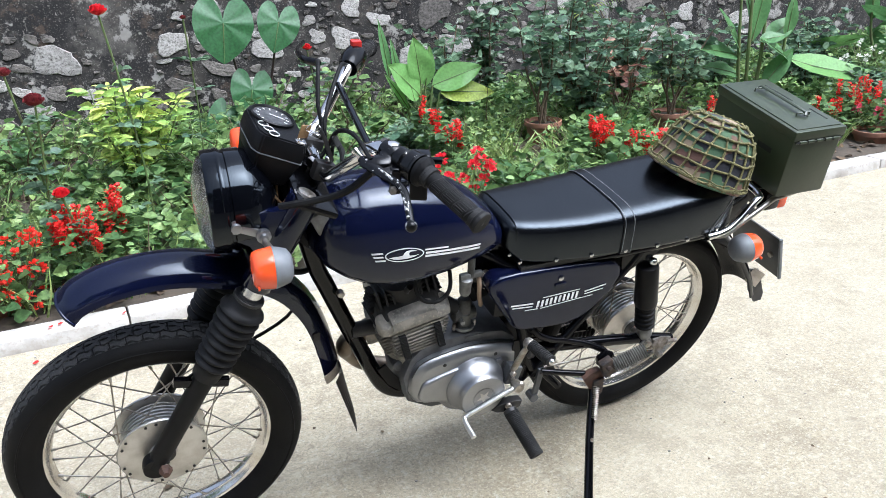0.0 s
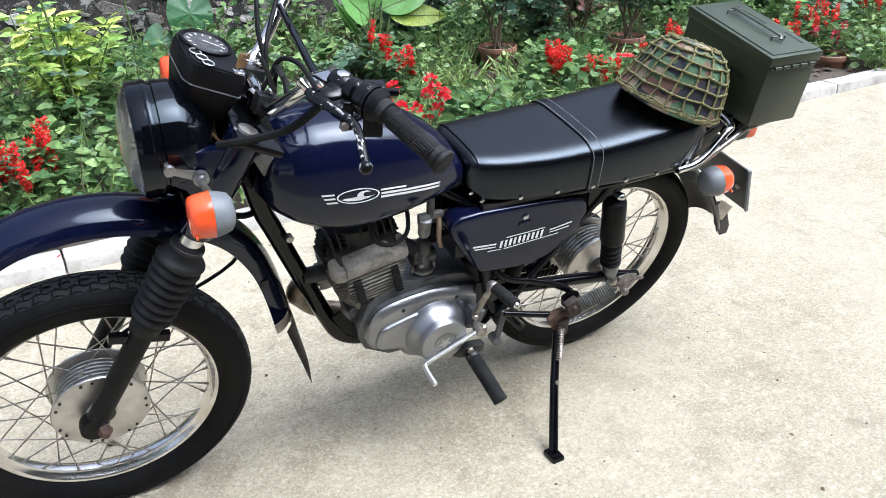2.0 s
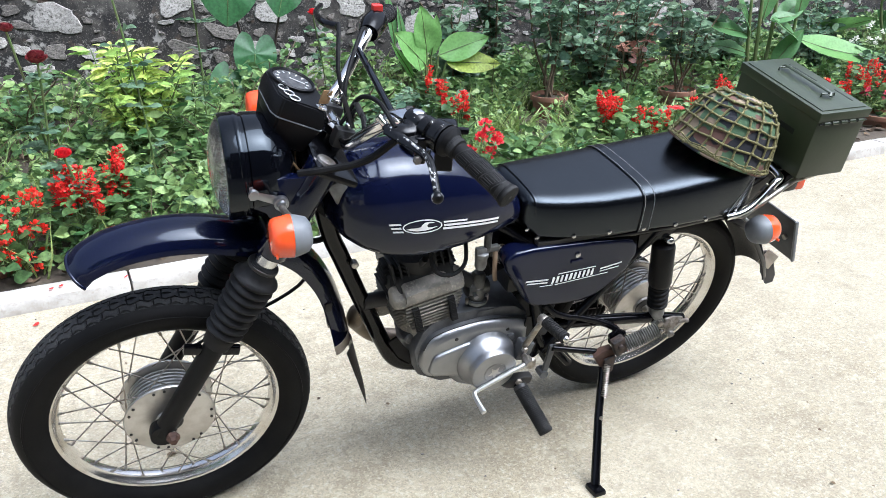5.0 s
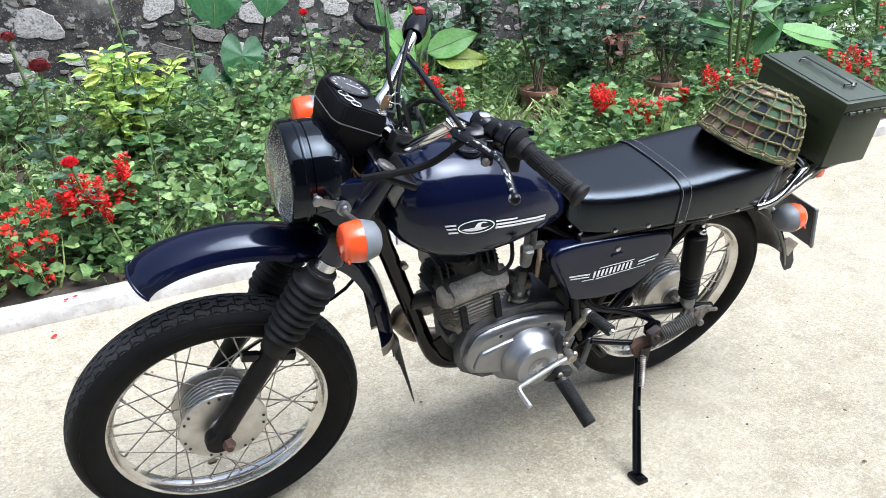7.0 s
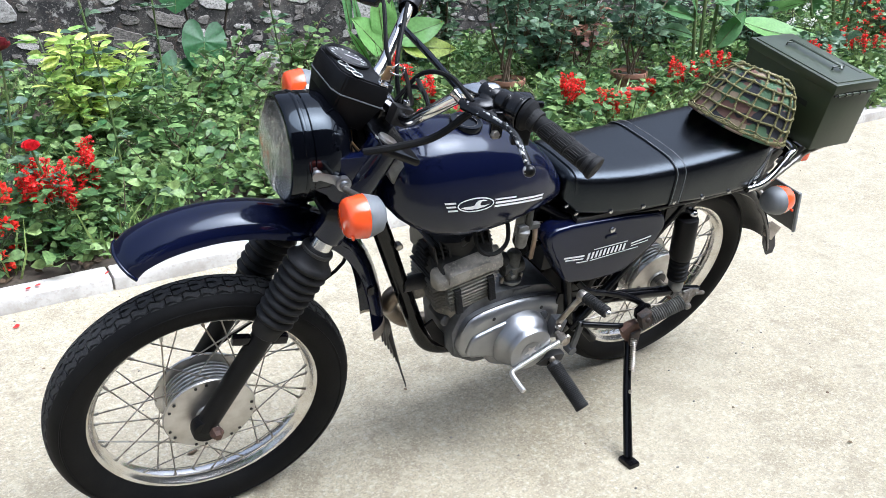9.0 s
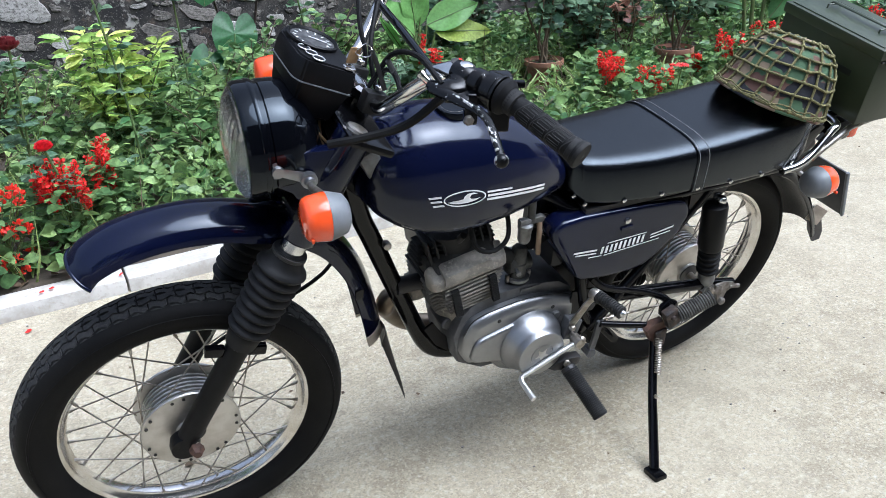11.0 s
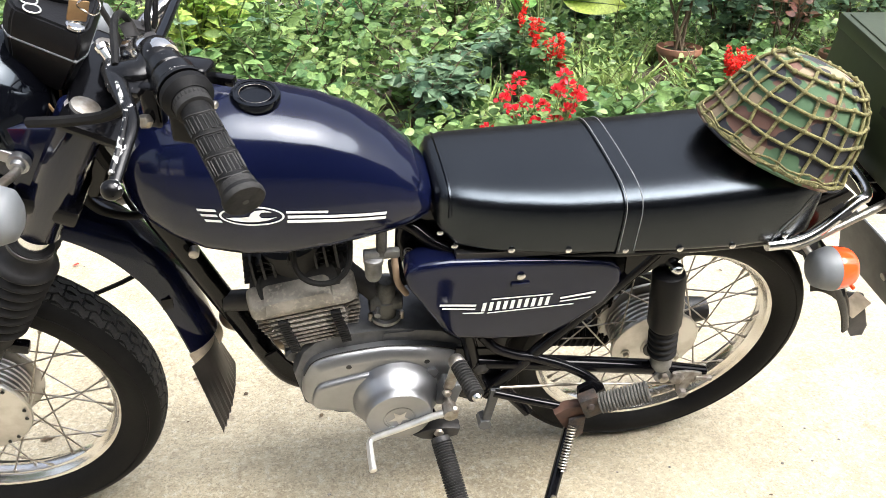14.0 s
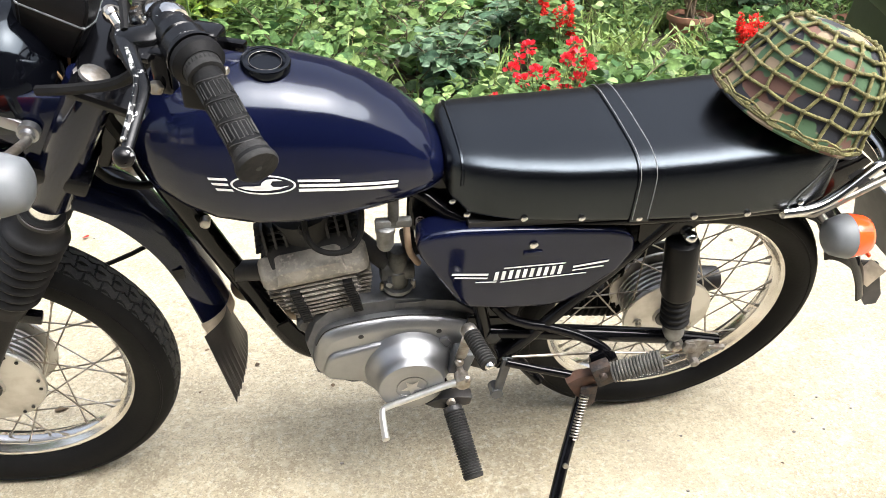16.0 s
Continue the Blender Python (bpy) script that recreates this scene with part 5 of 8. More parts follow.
# frame
fr = part("frame", tube([(x, mid(z), z - mid(z)) for x, z in ((0.335, 0.80), (0.362, 0.70), (0.386, 0.642), (0.434, 0.527), (0.466, 0.455), (0.499, 0.380), (0.522, 0.334), (0.545, 0.308), (0.575, 0.292), (0.61, 0.283), (0.66, 0.272), (0.80, 0.275), (0.90, 0.33))], 0.0195, 18, 5), M_BLACKPAINT, bike, "black tubular frame")
part("backbone", tube([(0.34, 0, 0.85), (0.55, 0, 0.78), (0.80, 0, 0.70)], 0.024, 14), M_BLACKPAINT, fr)
for side in (-1, 1):
    part("seat_rail", tube([(0.64, side * 0.030, 0.715), (0.73, side * 0.055, 0.690), (0.82, side * 0.09, 0.652), (1.10, side * 0.105, 0.645), (1.37, side * 0.105, 0.648)], 0.011, 12, 5), M_BLACKPAINT, fr)
    # black plate added to keep the gap below the seat nose dark
    part("gap_plate", plate([(0.715, 0.610), (0.715, 0.715), (0.790, 0.715), (0.845, 0.668), (0.845, 0.610)], side * 0.048, side * 0.054, 0.001), M_BLACKPAINT, fr)
    part("rear_stay", tube([(1.140, side * 0.100, 0.642), (1.098, side * 0.100, 0.588), (1.00, side * 0.100, 0.472), (0.902, side * 0.100, 0.356), (0.88, side * 0.095, 0.32)], 0.0115, 12, 4), M_BLACKPAINT, fr)
    part("lower_stay", tube([(0.80, side * 0.07, 0.64), (0.83, side * 0.085, 0.50), (0.86, side * 0.09, 0.38), (0.90, side * 0.09, 0.31)], 0.013, 12, 4), M_BLACKPAINT, fr)
    part("shock_gusset", plate([(1.08, 0.650), (1.20, 0.650), (1.19, 0.63), (1.165, 0.605), (1.14, 0.605), (1.10, 0.58), (1.085, 0.60)], side * 0.100, side * 0.106), M_BLACKPAINT, fr)
    part("loop_tube", tube([(0.86, side * 0.095, 0.47), (0.885, side * 0.104, 0.446), (0.92, side * 0.106, 0.428), (0.956, side * 0.106, 0.416), (1.01, side * 0.115, 0.398), (1.055, side * 0.128, 0.376), (1.078, side * 0.134, 0.352)], 0.0088, 12, 5), M_BLACKPAINT, fr)
    sw = part("swingarm", tube([(0.86, side * 0.09, 0.402), (0.99, side * 0.098, 0.389), (1.18, side * 0.102, 0.357), (1.30, side * 0.102, 0.328)], [0.0145, 0.0145, 0.0145, 0.011], 14, 4), M_BLACKPAINT, bike)
    part("axle_plate", plate([(1.225, 0.352), (1.252, 0.355), (1.284, 0.346), (1.287, 0.330), (1.268, 0.322), (1.262, 0.300), (1.244, 0.298), (1.238, 0.322), (1.226, 0.334)], side * 0.116, side * 0.122, 0.002), M_DULLRUST, sw)
    part("axle_boss", turned([(0.015, 0.0), (0.015, 0.010), (0.011, 0.013), (0.006, 0.014)], (1.236, side * 0.114, 0.338), (0, side, 0), 6), M_DULLRUST, sw)
    part("plate_nut", turned([(0.010, 0.0), (0.010, 0.008), (0.006, 0.011)], (1.254, side * 0.122, 0.300), (0, side, 0), 6), M_DULLRUST, sw)
    part("chain_adjuster", tube([(1.272, side * 0.120, 0.336), (1.306, side * 0.120, 0.328)], 0.0055, 8), M_DULLRUST, sw)
    # shock absorber
    top, bot = Vector((1.163, side * 0.104, 0.604)), Vector((1.206, side * 0.106, 0.347))
    ax = (bot - top).normalized()
    ln = (bot - top).length
    sh = part("shock_absorber", turned([(0.022, 0.012), (0.026, 0.014), (0.0285, 0.020), (0.0295, 0.130), (0.027, 0.138), (0.020, 0.140)], top, ax, 28), M_PLASTIC, bike, "black rear shock absorber")
    prof = []
    for k in range(5):
        h = 0.140 + k * 0.0148
        prof += [(0.0215, h), (0.026, h + 0.003), (0.026, h + 0.007), (0.0215, h + 0.010)]
    part("bellows", turned(prof, top, ax, 24), M_RUBBER, sh)
    part("lower_tube", turned([(0.019, 0.214), (0.020, 0.216), (0.020, ln - 0.022), (0.016, ln - 0.012)], top, ax, 20), M_CARB, sh)
    part("eye", turned([(0.016, -0.014), (0.016, 0.014)], bot, (0, 1, 0), 16), M_CARB, sh)
    part("top_nut", turned([(0.0115, 0), (0.0115, 0.009), (0.007, 0.014), (0.003, 0.016)], top + Vector((0.008, side * 0.004, -0.002)), (0, side, 0.35), 8), M_CHROME, sh)
    part("lower_nut", turned([(0.010, 0), (0.010, 0.008), (0.005, 0.012)], bot + Vector((0, side * 0.015, 0)), (0, side, 0), 6), M_SPOKE, sh)

# the drive chain runs on the far side in two ribbed rubber sleeves
for z0, z1 in ((0.400, 0.352), (0.300, 0.245)):
    q0, q1 = Vector((0.86, 0.085, z0)), Vector((1.19, 0.095, z1))
    ln = (q1 - q0).length
    prof = [(0.016, 0.0)]
    for k in range(24):
        h = ln * k / 24
        prof += [(0.0215, h + 0.001), (0.0285, h + ln / 24 * 0.30), (0.0285, h + ln / 24 * 0.62), (0.0215, h + ln / 24 * 0.92)]
    part("chain_sleeve", turned(prof + [(0.016, ln)], q0, q1 - q0, 18), M_RUBBER, bike, "ribbed black rubber chain sleeve")
sprocket = part("sprocket_cover", turned([(0.02, -0.012), (0.085, -0.010), (0.096, 0.0), (0.092, 0.012), (0.03, 0.016)], (1.245, 0.092, 0.31), (0, 1, 0), 40), M_BLACKMATT, bike, "black sprocket cover")
part("inner_guard", plate([(0.955, 0.60), (1.00, 0.60), (0.955, 0.50), (0.925, 0.40), (0.915, 0.33), (0.890, 0.33), (0.900, 0.42), (0.930, 0.52)], -0.045, 0.085, 0.003), M_BLACKMATT, bike, "black splash guard before the rear wheel")

# engine
cyl_m = Matrix.Translation((0.582, 0.004, 0.480)) @ Matrix.Rotation(radians(-10), 4, "Y")


def fin(h, lx, ly, t, r=0.02):
    b = block((lx, ly, t), Matrix.Translation((0, 0, h)), 0.0)
    vert = [e for e in b.edges if abs(e.verts[0].co.z - e.verts[1].co.z) > t * 0.5]
    bmesh.ops.bevel(b, geom=vert, offset=r, segments=5, affect="EDGES")
    lip = [e for e in b.edges if abs(e.verts[0].co.z - e.verts[1].co.z) < t * 0.1]
    bmesh.ops.bevel(b, geom=lip, offset=min(t * 0.35, 0.004), segments=2, affect="EDGES")
    bmesh.ops.transform(b, matrix=cyl_m, verts=b.verts)
    return b


eng = part("engine", turned([(0.05, -0.02), (0.052, 0.15)], cyl_m @ Vector((0, 0, 0)), cyl_m.to_3x3() @ Vector((0, 0, 1)), 24), M_FINSHADE, bike, "air-cooled single cylinder engine with dusty fins")
for k in range(8):
    g = 0.005 * min(k, 4)
    part("cylinder_fin", fin(-0.020 + 0.0106 * k, 0.150 + g, 0.138 + g, 0.0040, 0.024), M_FIN, eng)
hb = fin(0.072, 0.172, 0.154, 0.012, 0.026)
cylhead = part("cylinder_head", hb, M_FINSHADE, eng)
dome = loft([[cyl_m @ Vector((sx * lx * 0.5, sy * ly * 0.5, h)) for sx, sy in ((-1, -0.7), (-0.8, -1), (0.8, -1), (1, -0.7), (1, 0.7), (0.8, 1), (-0.8, 1), (-1, 0.7))] for lx, ly, h in ((0.162, 0.144, 0.084), (0.158, 0.130, 0.092), (0.150, 0.100, 0.112), (0.140, 0.086, 0.118))])
part("head_dome", dome, M_FINSHADE, cylhead, smooth=20)
ledge = loft([[cyl_m @ Vector(q) for q in ((-0.060, y0, z0), (-0.057, y0, z1 - 0.003), (-0.050, y0, z1), (0.038, y0, z1), (0.047, y0, z1 - 0.004), (0.054, y0, z0))] for y0, z0, z1 in ((-0.050, 0.080, 0.106), (-0.054, 0.080, 0.1085), (-0.078, 0.074, 0.0985), (-0.0835, 0.073, 0.095), (-0.0855, 0.073, 0.086))])
shelf = loft([[cyl_m @ Vector((x * w, y0, z0)) for x, z0 in ((-1.0, 0.064), (-1.0, zb - 0.010), (-0.96, zb - 0.002), (-0.90, zb), (0.90, zb), (0.96, zb - 0.002), (1.0, zb - 0.010), (1.0, 0.064))] for y0, w, zb in ((-0.044, 0.0800, 0.104), (-0.048, 0.0865, 0.1045), (-0.058, 0.0868, 0.096), (-0.070, 0.0850, 0.089), (-0.0765, 0.0810, 0.086), (-0.0800, 0.0750, 0.083), (-0.0815, 0.0690, 0.079))])
part("head_shelf", shelf, M_FIN, cylhead, smooth=45)
part("head_ledge", ledge, M_FIN, cylhead, smooth=22)
for k in range(9):
    x = -0.066 + 0.0165 * k
    fb = plate([(-0.048, 0.090), (-0.046, 0.122), (-0.035, 0.150), (0.07, 0.150), (0.080, 0.12), (0.080, 0.090)], -0.002, 0.002)
    bmesh.ops.transform(fb, matrix=cyl_m @ Matrix.Translation((x, 0.0, 0)) @ Matrix.Rotation(radians(90), 4, "Z"), verts=fb.verts)
    part("head_fin", fb, M_BLACKMATT, cylhead)
for x in (-0.034, 0.051):
    rows = []
    for k in range(14):
        for dz, dy in ((0.0, 0.0), (0.0008, -0.0012), (0.0040, -0.0012), (0.0048, 0.0)):
            zk, yk, xk = -0.024 + 0.0053 * k + dz, -0.0800 - 0.0002 * k + dy, x - 0.0004 * k
            rows.append([cyl_m @ Vector(q) for q in ((xk - 0.0077, -0.072, zk), (xk - 0.0077, yk, zk), (xk + 0.0077, yk, zk), (xk + 0.0077, -0.072, zk))])
    db = loft(rows)
    part("rubber_damper", db, M_RUBBER, eng)
part("cylinder_foot", turned([(0.050, -0.075), (0.060, -0.066), (0.061, -0.040), (0.056, -0.034), (0.056, -0.020)], cyl_m @ Vector((0, 0, 0)), cyl_m.to_3x3() @ Vector((0, 0, 1)), 32), M_FIN, eng)
part("front_lug", turned([(0.012, -0.034), (0.016, -0.030), (0.016, 0.030), (0.012, 0.034)], (0.548, -0.005, 0.400), (0, 1, 0), 20), M_CASE, eng)
for k in range(5):
    part("side_fin", fin(0.096 + 0.011 * k, 0.176 - 0.004 * k, 0.092 - 0.004 * k, 0.0042, 0.022), M_FINSHADE, cylhead)
part("spark_plug", turned([(0.012, 0), (0.012, 0.02), (0.008, 0.024), (0.007, 0.05)], cyl_m @ Vector((-0.01, -0.03, 0.12)), (0.1, -0.5, 0.7), 10), M_BLACKMATT, eng)
part("plug_lead", tube([(0.560, -0.06, 0.700), (0.560, -0.085, 0.645), (0.580, -0.092, 0.618), (0.615, -0.092, 0.614), (0.640, -0.085, 0.640), (0.645, -0.05, 0.70)], 0.0048, 8, 6), M_RUBBER, eng)


def low_top(z):
    """The upper half of the castings is flatter than the lower."""
    return z if z < 0.36 else 0.36 + (z - 0.36) * 0.84


crank_o = [(0.562, 0.460), (0.585, 0.487), (0.64, 0.503), (0.72, 0.507), (0.80, 0.488), (0.835, 0.455), (0.84, 0.36), (0.80, 0.30), (0.72, 0.275), (0.62, 0.282), (0.56, 0.32), (0.545, 0.40)]
part("crankcase", plate([(x, low_top(z - 0.022) + 0.010) for x, z in crank_o], -0.066, 0.080, 0.008, 2), M_CASE, eng)
cv = [(0.558, 0.425), (0.575, 0.462), (0.615, 0.480), (0.70, 0.490), (0.775, 0.478), (0.832, 0.455), (0.836, 0.385), (0.812, 0.352), (0.79, 0.305), (0.745, 0.275), (0.70, 0.272), (0.655, 0.292), (0.625, 0.325), (0.572, 0.340), (0.555, 0.37)]


def shell(outline, steps, n=6):
    """A cast cover: a smoothed closed outline in x and z, drawn in step by step; steps are (inset, y)."""
    m = len(outline)
    pts = []
    for i in range(m):
        a, b, c, d = (Vector((*outline[(i + q) % m], 0)) for q in (-1, 0, 1, 2))
        for k in range(n):
            t = k / n
            cr = 0.5 * ((2 * b) + (c - a) * t + (2 * a - 5 * b + 4 * c - d) * t * t + (3 * b - a - 3 * c + d) * t ** 3)
            pts.append(cr * 0.6 + b.lerp(c, t) * 0.4)
    q = len(pts)
    mid = sum(pts, Vector()) / q
    normals = []
    for i in range(q):
        t = (pts[(i + 2) % q] - pts[i - 2]).normalized()
        nv = Vector((t.y, -t.x, 0))
        normals.append(nv if nv.dot(pts[i] - mid) > 0 else -nv)
    return loft([[Vector(((p - w * inset).x, y, (p - w * inset).y)) for p, w in zip(pts, normals)] for inset, y in steps])


ec = part("engine_cover", shell([(x + 0.003, low_top(z - 0.024)) for x, z in cv], [(0.0, -0.060), (0.0, -0.078), (0.0015, -0.082), (0.007, -0.087), (0.016, -0.092), (0.020, -0.093)]), M_ALU, eng, "polished aluminium engine cover", smooth=60)
BC = Vector((0.717, -0.107, 0.344))
part("cover_boss", turned([(0.078, -0.020), (0.074, 0.002), (0.069, 0.0105), (0.063, 0.019), (0.0595, 0.029), (0.058, 0.037), (0.0555, 0.0415), (0.052, 0.0428), (0.028, 0.043), (0.027, 0.0415)], BC, (0, -1, 0), 48), M_ALU, ec)
bdg = part("boss_badge", turned([(0.026, 0.0), (0.026, 0.002), (0.0235, 0.0022), (0.023, 0.001)], BC + Vector((0, -0.041, 0)), (0, -1, 0), 32), M_ALU, ec)
star = bmesh.new()
star.faces.new([star.verts.new(BC + Vector(((0.019 if k % 2 else 0.008) * math.cos(math.pi * k / 5 + 0.3), -0.0432, (0.019 if k % 2 else 0.008) * math.sin(math.pi * k / 5 + 0.3)))) for k in range(10)])
part("boss_star", star, M_HUB, bdg, smooth=0)
ridge = shell([(x + 0.006, low_top(z - 0.024)) for x, z in ((0.566, 0.365), (0.572, 0.398), (0.582, 0.414), (0.612, 0.424), (0.649, 0.434), (0.690, 0.442), (0.720, 0.445), (0.748, 0.436), (0.768, 0.412), (0.776, 0.36), (0.770, 0.32), (0.748, 0.291), (0.70, 0.286), (0.664, 0.303), (0.634, 0.334), (0.605, 0.343), (0.578, 0.350))], [(0.0, -0.086), (0.0, -0.096), (0.0015, -0.099), (0.005, -0.1015), (0.010, -0.1025)])
part("cover_face", ridge, M_ALU, ec, smooth=50)
for x, z, r in ((0.637, 0.4205, 0.0048), (0.770, 0.4165, 0.0048), (0.779, 0.391, 0.0125)):
    part("cover_screw", turned([(r, 0), (r, 0.003 + (0.006 if r > 0.01 else 0)), (r * 0.6, 0.004 + (0.006 if r > 0.01 else 0))], (x, -0.0905, z), (0, -1, 0), 6 if r > 0.01 else 12), M_BLACKMATT if r < 0.01 else M_CASE, ec)
part("engine_number_plate", block((0.052, 0.002, 0.012), Matrix.Translation((0.724, -0.0675, 0.462)), 0.0005), M_CASE, eng)
part("gasket_line", tube([(x + 0.003, -0.0805, low_top(z - 0.024)) for x, z in [(0.559, 0.427), (0.576, 0.464), (0.616, 0.482), (0.70, 0.492), (0.775, 0.480), (0.832, 0.457)]], 0.0010, 6, 4), M_BLACKMATT, ec)
# carburettor
cb = part("carburettor", turned([(0.014, -0.05), (0.019, -0.045), (0.019, -0.012), (0.0165, -0.010), (0.0165, 0.022), (0.012, 0.028)], (0.704, -0.038, 0.532), (0, 0, 1), 24), M_CARBD, eng, "grey zinc carburettor")
part("float_bowl", turned([(0.010, -0.026), (0.0185, -0.022), (0.0205, -0.006), (0.026, -0.004), (0.026, 0.003)], (0.705, -0.039, 0.484), (0, 0, 1), 24), M_CARB, cb)
for dx in (-0.026, 0.026):
    part("bowl_screw", turned([(0.0045, -0.006), (0.0045, 0.008), (0.003, 0.010)], (0.705 + dx, -0.043, 0.484), (0, 0, 1), 8), M_SPOKE, cb)
part("carb_throat", turned([(0.017, -0.028), (0.020, -0.026), (0.020, 0.026), (0.017, 0.028)], (0.704, -0.034, 0.516), (1, 0, 0), 20), M_CARBD, cb)
part("idle_screw", turned([(0.004, 0), (0.004, 0.012), (0.0055, 0.013), (0.0055, 0.018)], (0.690, -0.054, 0.514), (-0.2, -1, 0), 8), M_CARB, cb)
part("fuel_tap", block((0.056, 0.014, 0.014), Matrix.Translation((0.690, -0.084, 0.657)), 0.004), M_CARB, cb)
part("tap_stem", tube([(0.690, -0.084, 0.655), (0.690, -0.080, 0.70)], 0.0085, 10), M_CARBD, cb)
part("sediment_bowl", turned([(0.010, -0.036), (0.013, -0.030), (0.014, -0.004), (0.0155, -0.002), (0.0155, 0.006), (0.013, 0.008)], (0.678, -0.084, 0.644), (0, 0, 1), 20), M_CARB, cb)
part("fuel_hose", tube([(0.710, -0.084, 0.650), (0.712, -0.086, 0.625), (0.718, -0.080, 0.590), (0.735, -0.060, 0.548)], 0.0055, 10, 6), mat("tan_hose", (0.30, 0.22, 0.15), (0.22, 0.15, 0.1), 30, 0.6), cb)
part("intake_stub", tube([(0.640, 0, 0.560), (0.69, -0.035, 0.530)], 0.017, 16), M_FINSHADE, cb)
part("air_hose", tube([(0.715, -0.04, 0.575), (0.76, -0.03, 0.58), (0.80, -0.02, 0.59)], 0.024, 16), M_RUBBER, cb)
coil = [(0.733 + 0.006 * math.cos(a), -0.072 + 0.006 * math.sin(a), 0.650 - 0.0008 * a) for a in np.arange(0, 6.28 * 9.0, 0.5)]
part("tap_spring", tube(coil, 0.0012, 5), M_SPOKE, cb)
part("air_box", block((0.24, 0.13, 0.15), Matrix.Translation((0.89, 0, 0.575)), 0.01), M_BLACKMATT, bike)
# exhaust
ex = part("exhaust_pipe", tube([(0.53, 0.03, 0.470), (0.485, 0.04, 0.462), (0.450, 0.05, 0.440), (0.443, 0.06, 0.412), (0.458, 0.08, 0.380), (0.51, 0.10, 0.315), (0.60, 0.11, 0.275), (0.72, 0.12, 0.262), (0.85, 0.135, 0.27)], 0.021, 18, 5), mat("scorched_pipe", (0.30, 0.25, 0.19), (0.16, 0.12, 0.09), 14, 0.3, 0.55, metal=0.9), bike, "brown scorched exhaust pipe")
part("exhaust_nut", turned([(0.03, -0.012), (0.032, 0), (0.03, 0.014)], (0.500, 0.036, 0.466), (-1, 0.2, -0.2), 20), M_FIN, ex)
part("silencer", tube([(0.85, 0.135, 0.255), (0.90, 0.14, 0.245), (1.36, 0.150, 0.235), (1.44, 0.152, 0.235)], [0.022, 0.034, 0.036, 0.026], 20), M_BLACKMATT, ex)
part("frame_bolt", turned([(0.008, -0.016), (0.008, -0.030), (0.004, -0.032)], (0.410, 0.002, 0.633), (0, 1, 0), 10), M_SPOKE, fr)
part("head_steady", tube([(0.440, 0, 0.508), (0.515, 0, 0.505)], 0.018, 14), M_BLACKMATT, fr)
part("engine_mount", plate([(0.497, 0.390), (0.518, 0.402), (0.534, 0.375), (0.578, 0.318), (0.566, 0.300), (0.525, 0.338)], -0.024, -0.018), M_PLASTIC, fr)
part("pivot_plate", plate([(0.82, 0.44), (0.90, 0.43), (0.91, 0.34), (0.86, 0.30), (0.80, 0.33)], -0.092, -0.086, 0.002), M_BLACKPAINT, fr)
part("pivot_bolt", turned([(0.014, 0), (0.014, 0.009), (0.008, 0.013)], (0.865, -0.095, 0.395), (0, -1, 0), 6), M_BLACKMATT, fr)

# gear lever, kick-starter, foot rests, brake rod
gl = part("gear_lever", tube([(0.802, -0.157, 0.357), (0.770, -0.156, 0.346), (0.71, -0.155, 0.320), (0.678, -0.154, 0.306), (0.666, -0.157, 0.300), (0.664, -0.176, 0.296), (0.665, -0.212, 0.291)], [0.0072, 0.0066, 0.0062, 0.006, 0.006, 0.0062, 0.0068], 12, 4, 0.85), M_GEAR, bike, "bent bright gear lever")
part("lever_eye", turned([(0.0125, -0.012), (0.0125, 0.012)], (0.802, -0.155, 0.357), (0, 1, 0), 16), M_SPOKE, gl)
part("eye_bolt", turned([(0.007, 0), (0.007, 0.007), (0.004, 0.009)], (0.808, -0.160, 0.364), (0.2, -0.7, 0.7), 6), M_SPOKE, gl)
part("lever_shaft", tube([(0.802, -0.08, 0.357), (0.802, -0.165, 0.357)], 0.007, 10), M_SPOKE, gl)
ks = part("kick_starter", tube([(0.804, -0.120, 0.372), (0.803, -0.140, 0.415), (0.800, -0.168, 0.475), (0.797, -0.190, 0.512)], [0.0105, 0.010, 0.009, 0.009], 12, 4, 0.62), M_SPOKE, bike, "folded kick-starter with ribbed rubber")
kb = block((0.036, 0.028, 0.052), Matrix.Translation((0.806, -0.116, 0.366)) @ Matrix.Rotation(radians(15), 4, "Y"), 0.005, 3)
part("kick_boss", kb, M_CASE, ks)
part("boss_bolt", turned([(0.008, 0), (0.008, 0.006), (0.005, 0.009)], (0.800, -0.131, 0.378), (-0.1, -1, 0.2), 6), M_SPOKE, ks)
part("kick_knuckle", turned([(0.011, -0.010), (0.013, -0.007), (0.013, 0.007), (0.011, 0.010)], (0.797, -0.188, 0.512), (0.2, -0.9, 0.1), 16), M_SPOKE, ks)


def ribbed(p0, p1, r, ribs, name, parent, material=None, label=""):
    p0, p1 = Vector(p0), Vector(p1)
    ln = (p1 - p0).length
    prof = [(r * 0.7, 0), (r * 0.95, 0.001)]
    for k in range(ribs):
        h = ln * (k + 0.1) / ribs
        prof += [(r * 0.82, h), (r, h + ln / ribs * 0.2), (r, h + ln / ribs * 0.6), (r * 0.82, h + ln / ribs * 0.8)]
    prof += [(r, ln * 0.995), (r * 0.8, ln)]
    return part(name, turned(prof, p0, p1 - p0, 20), material or M_RUBBER, parent, label)


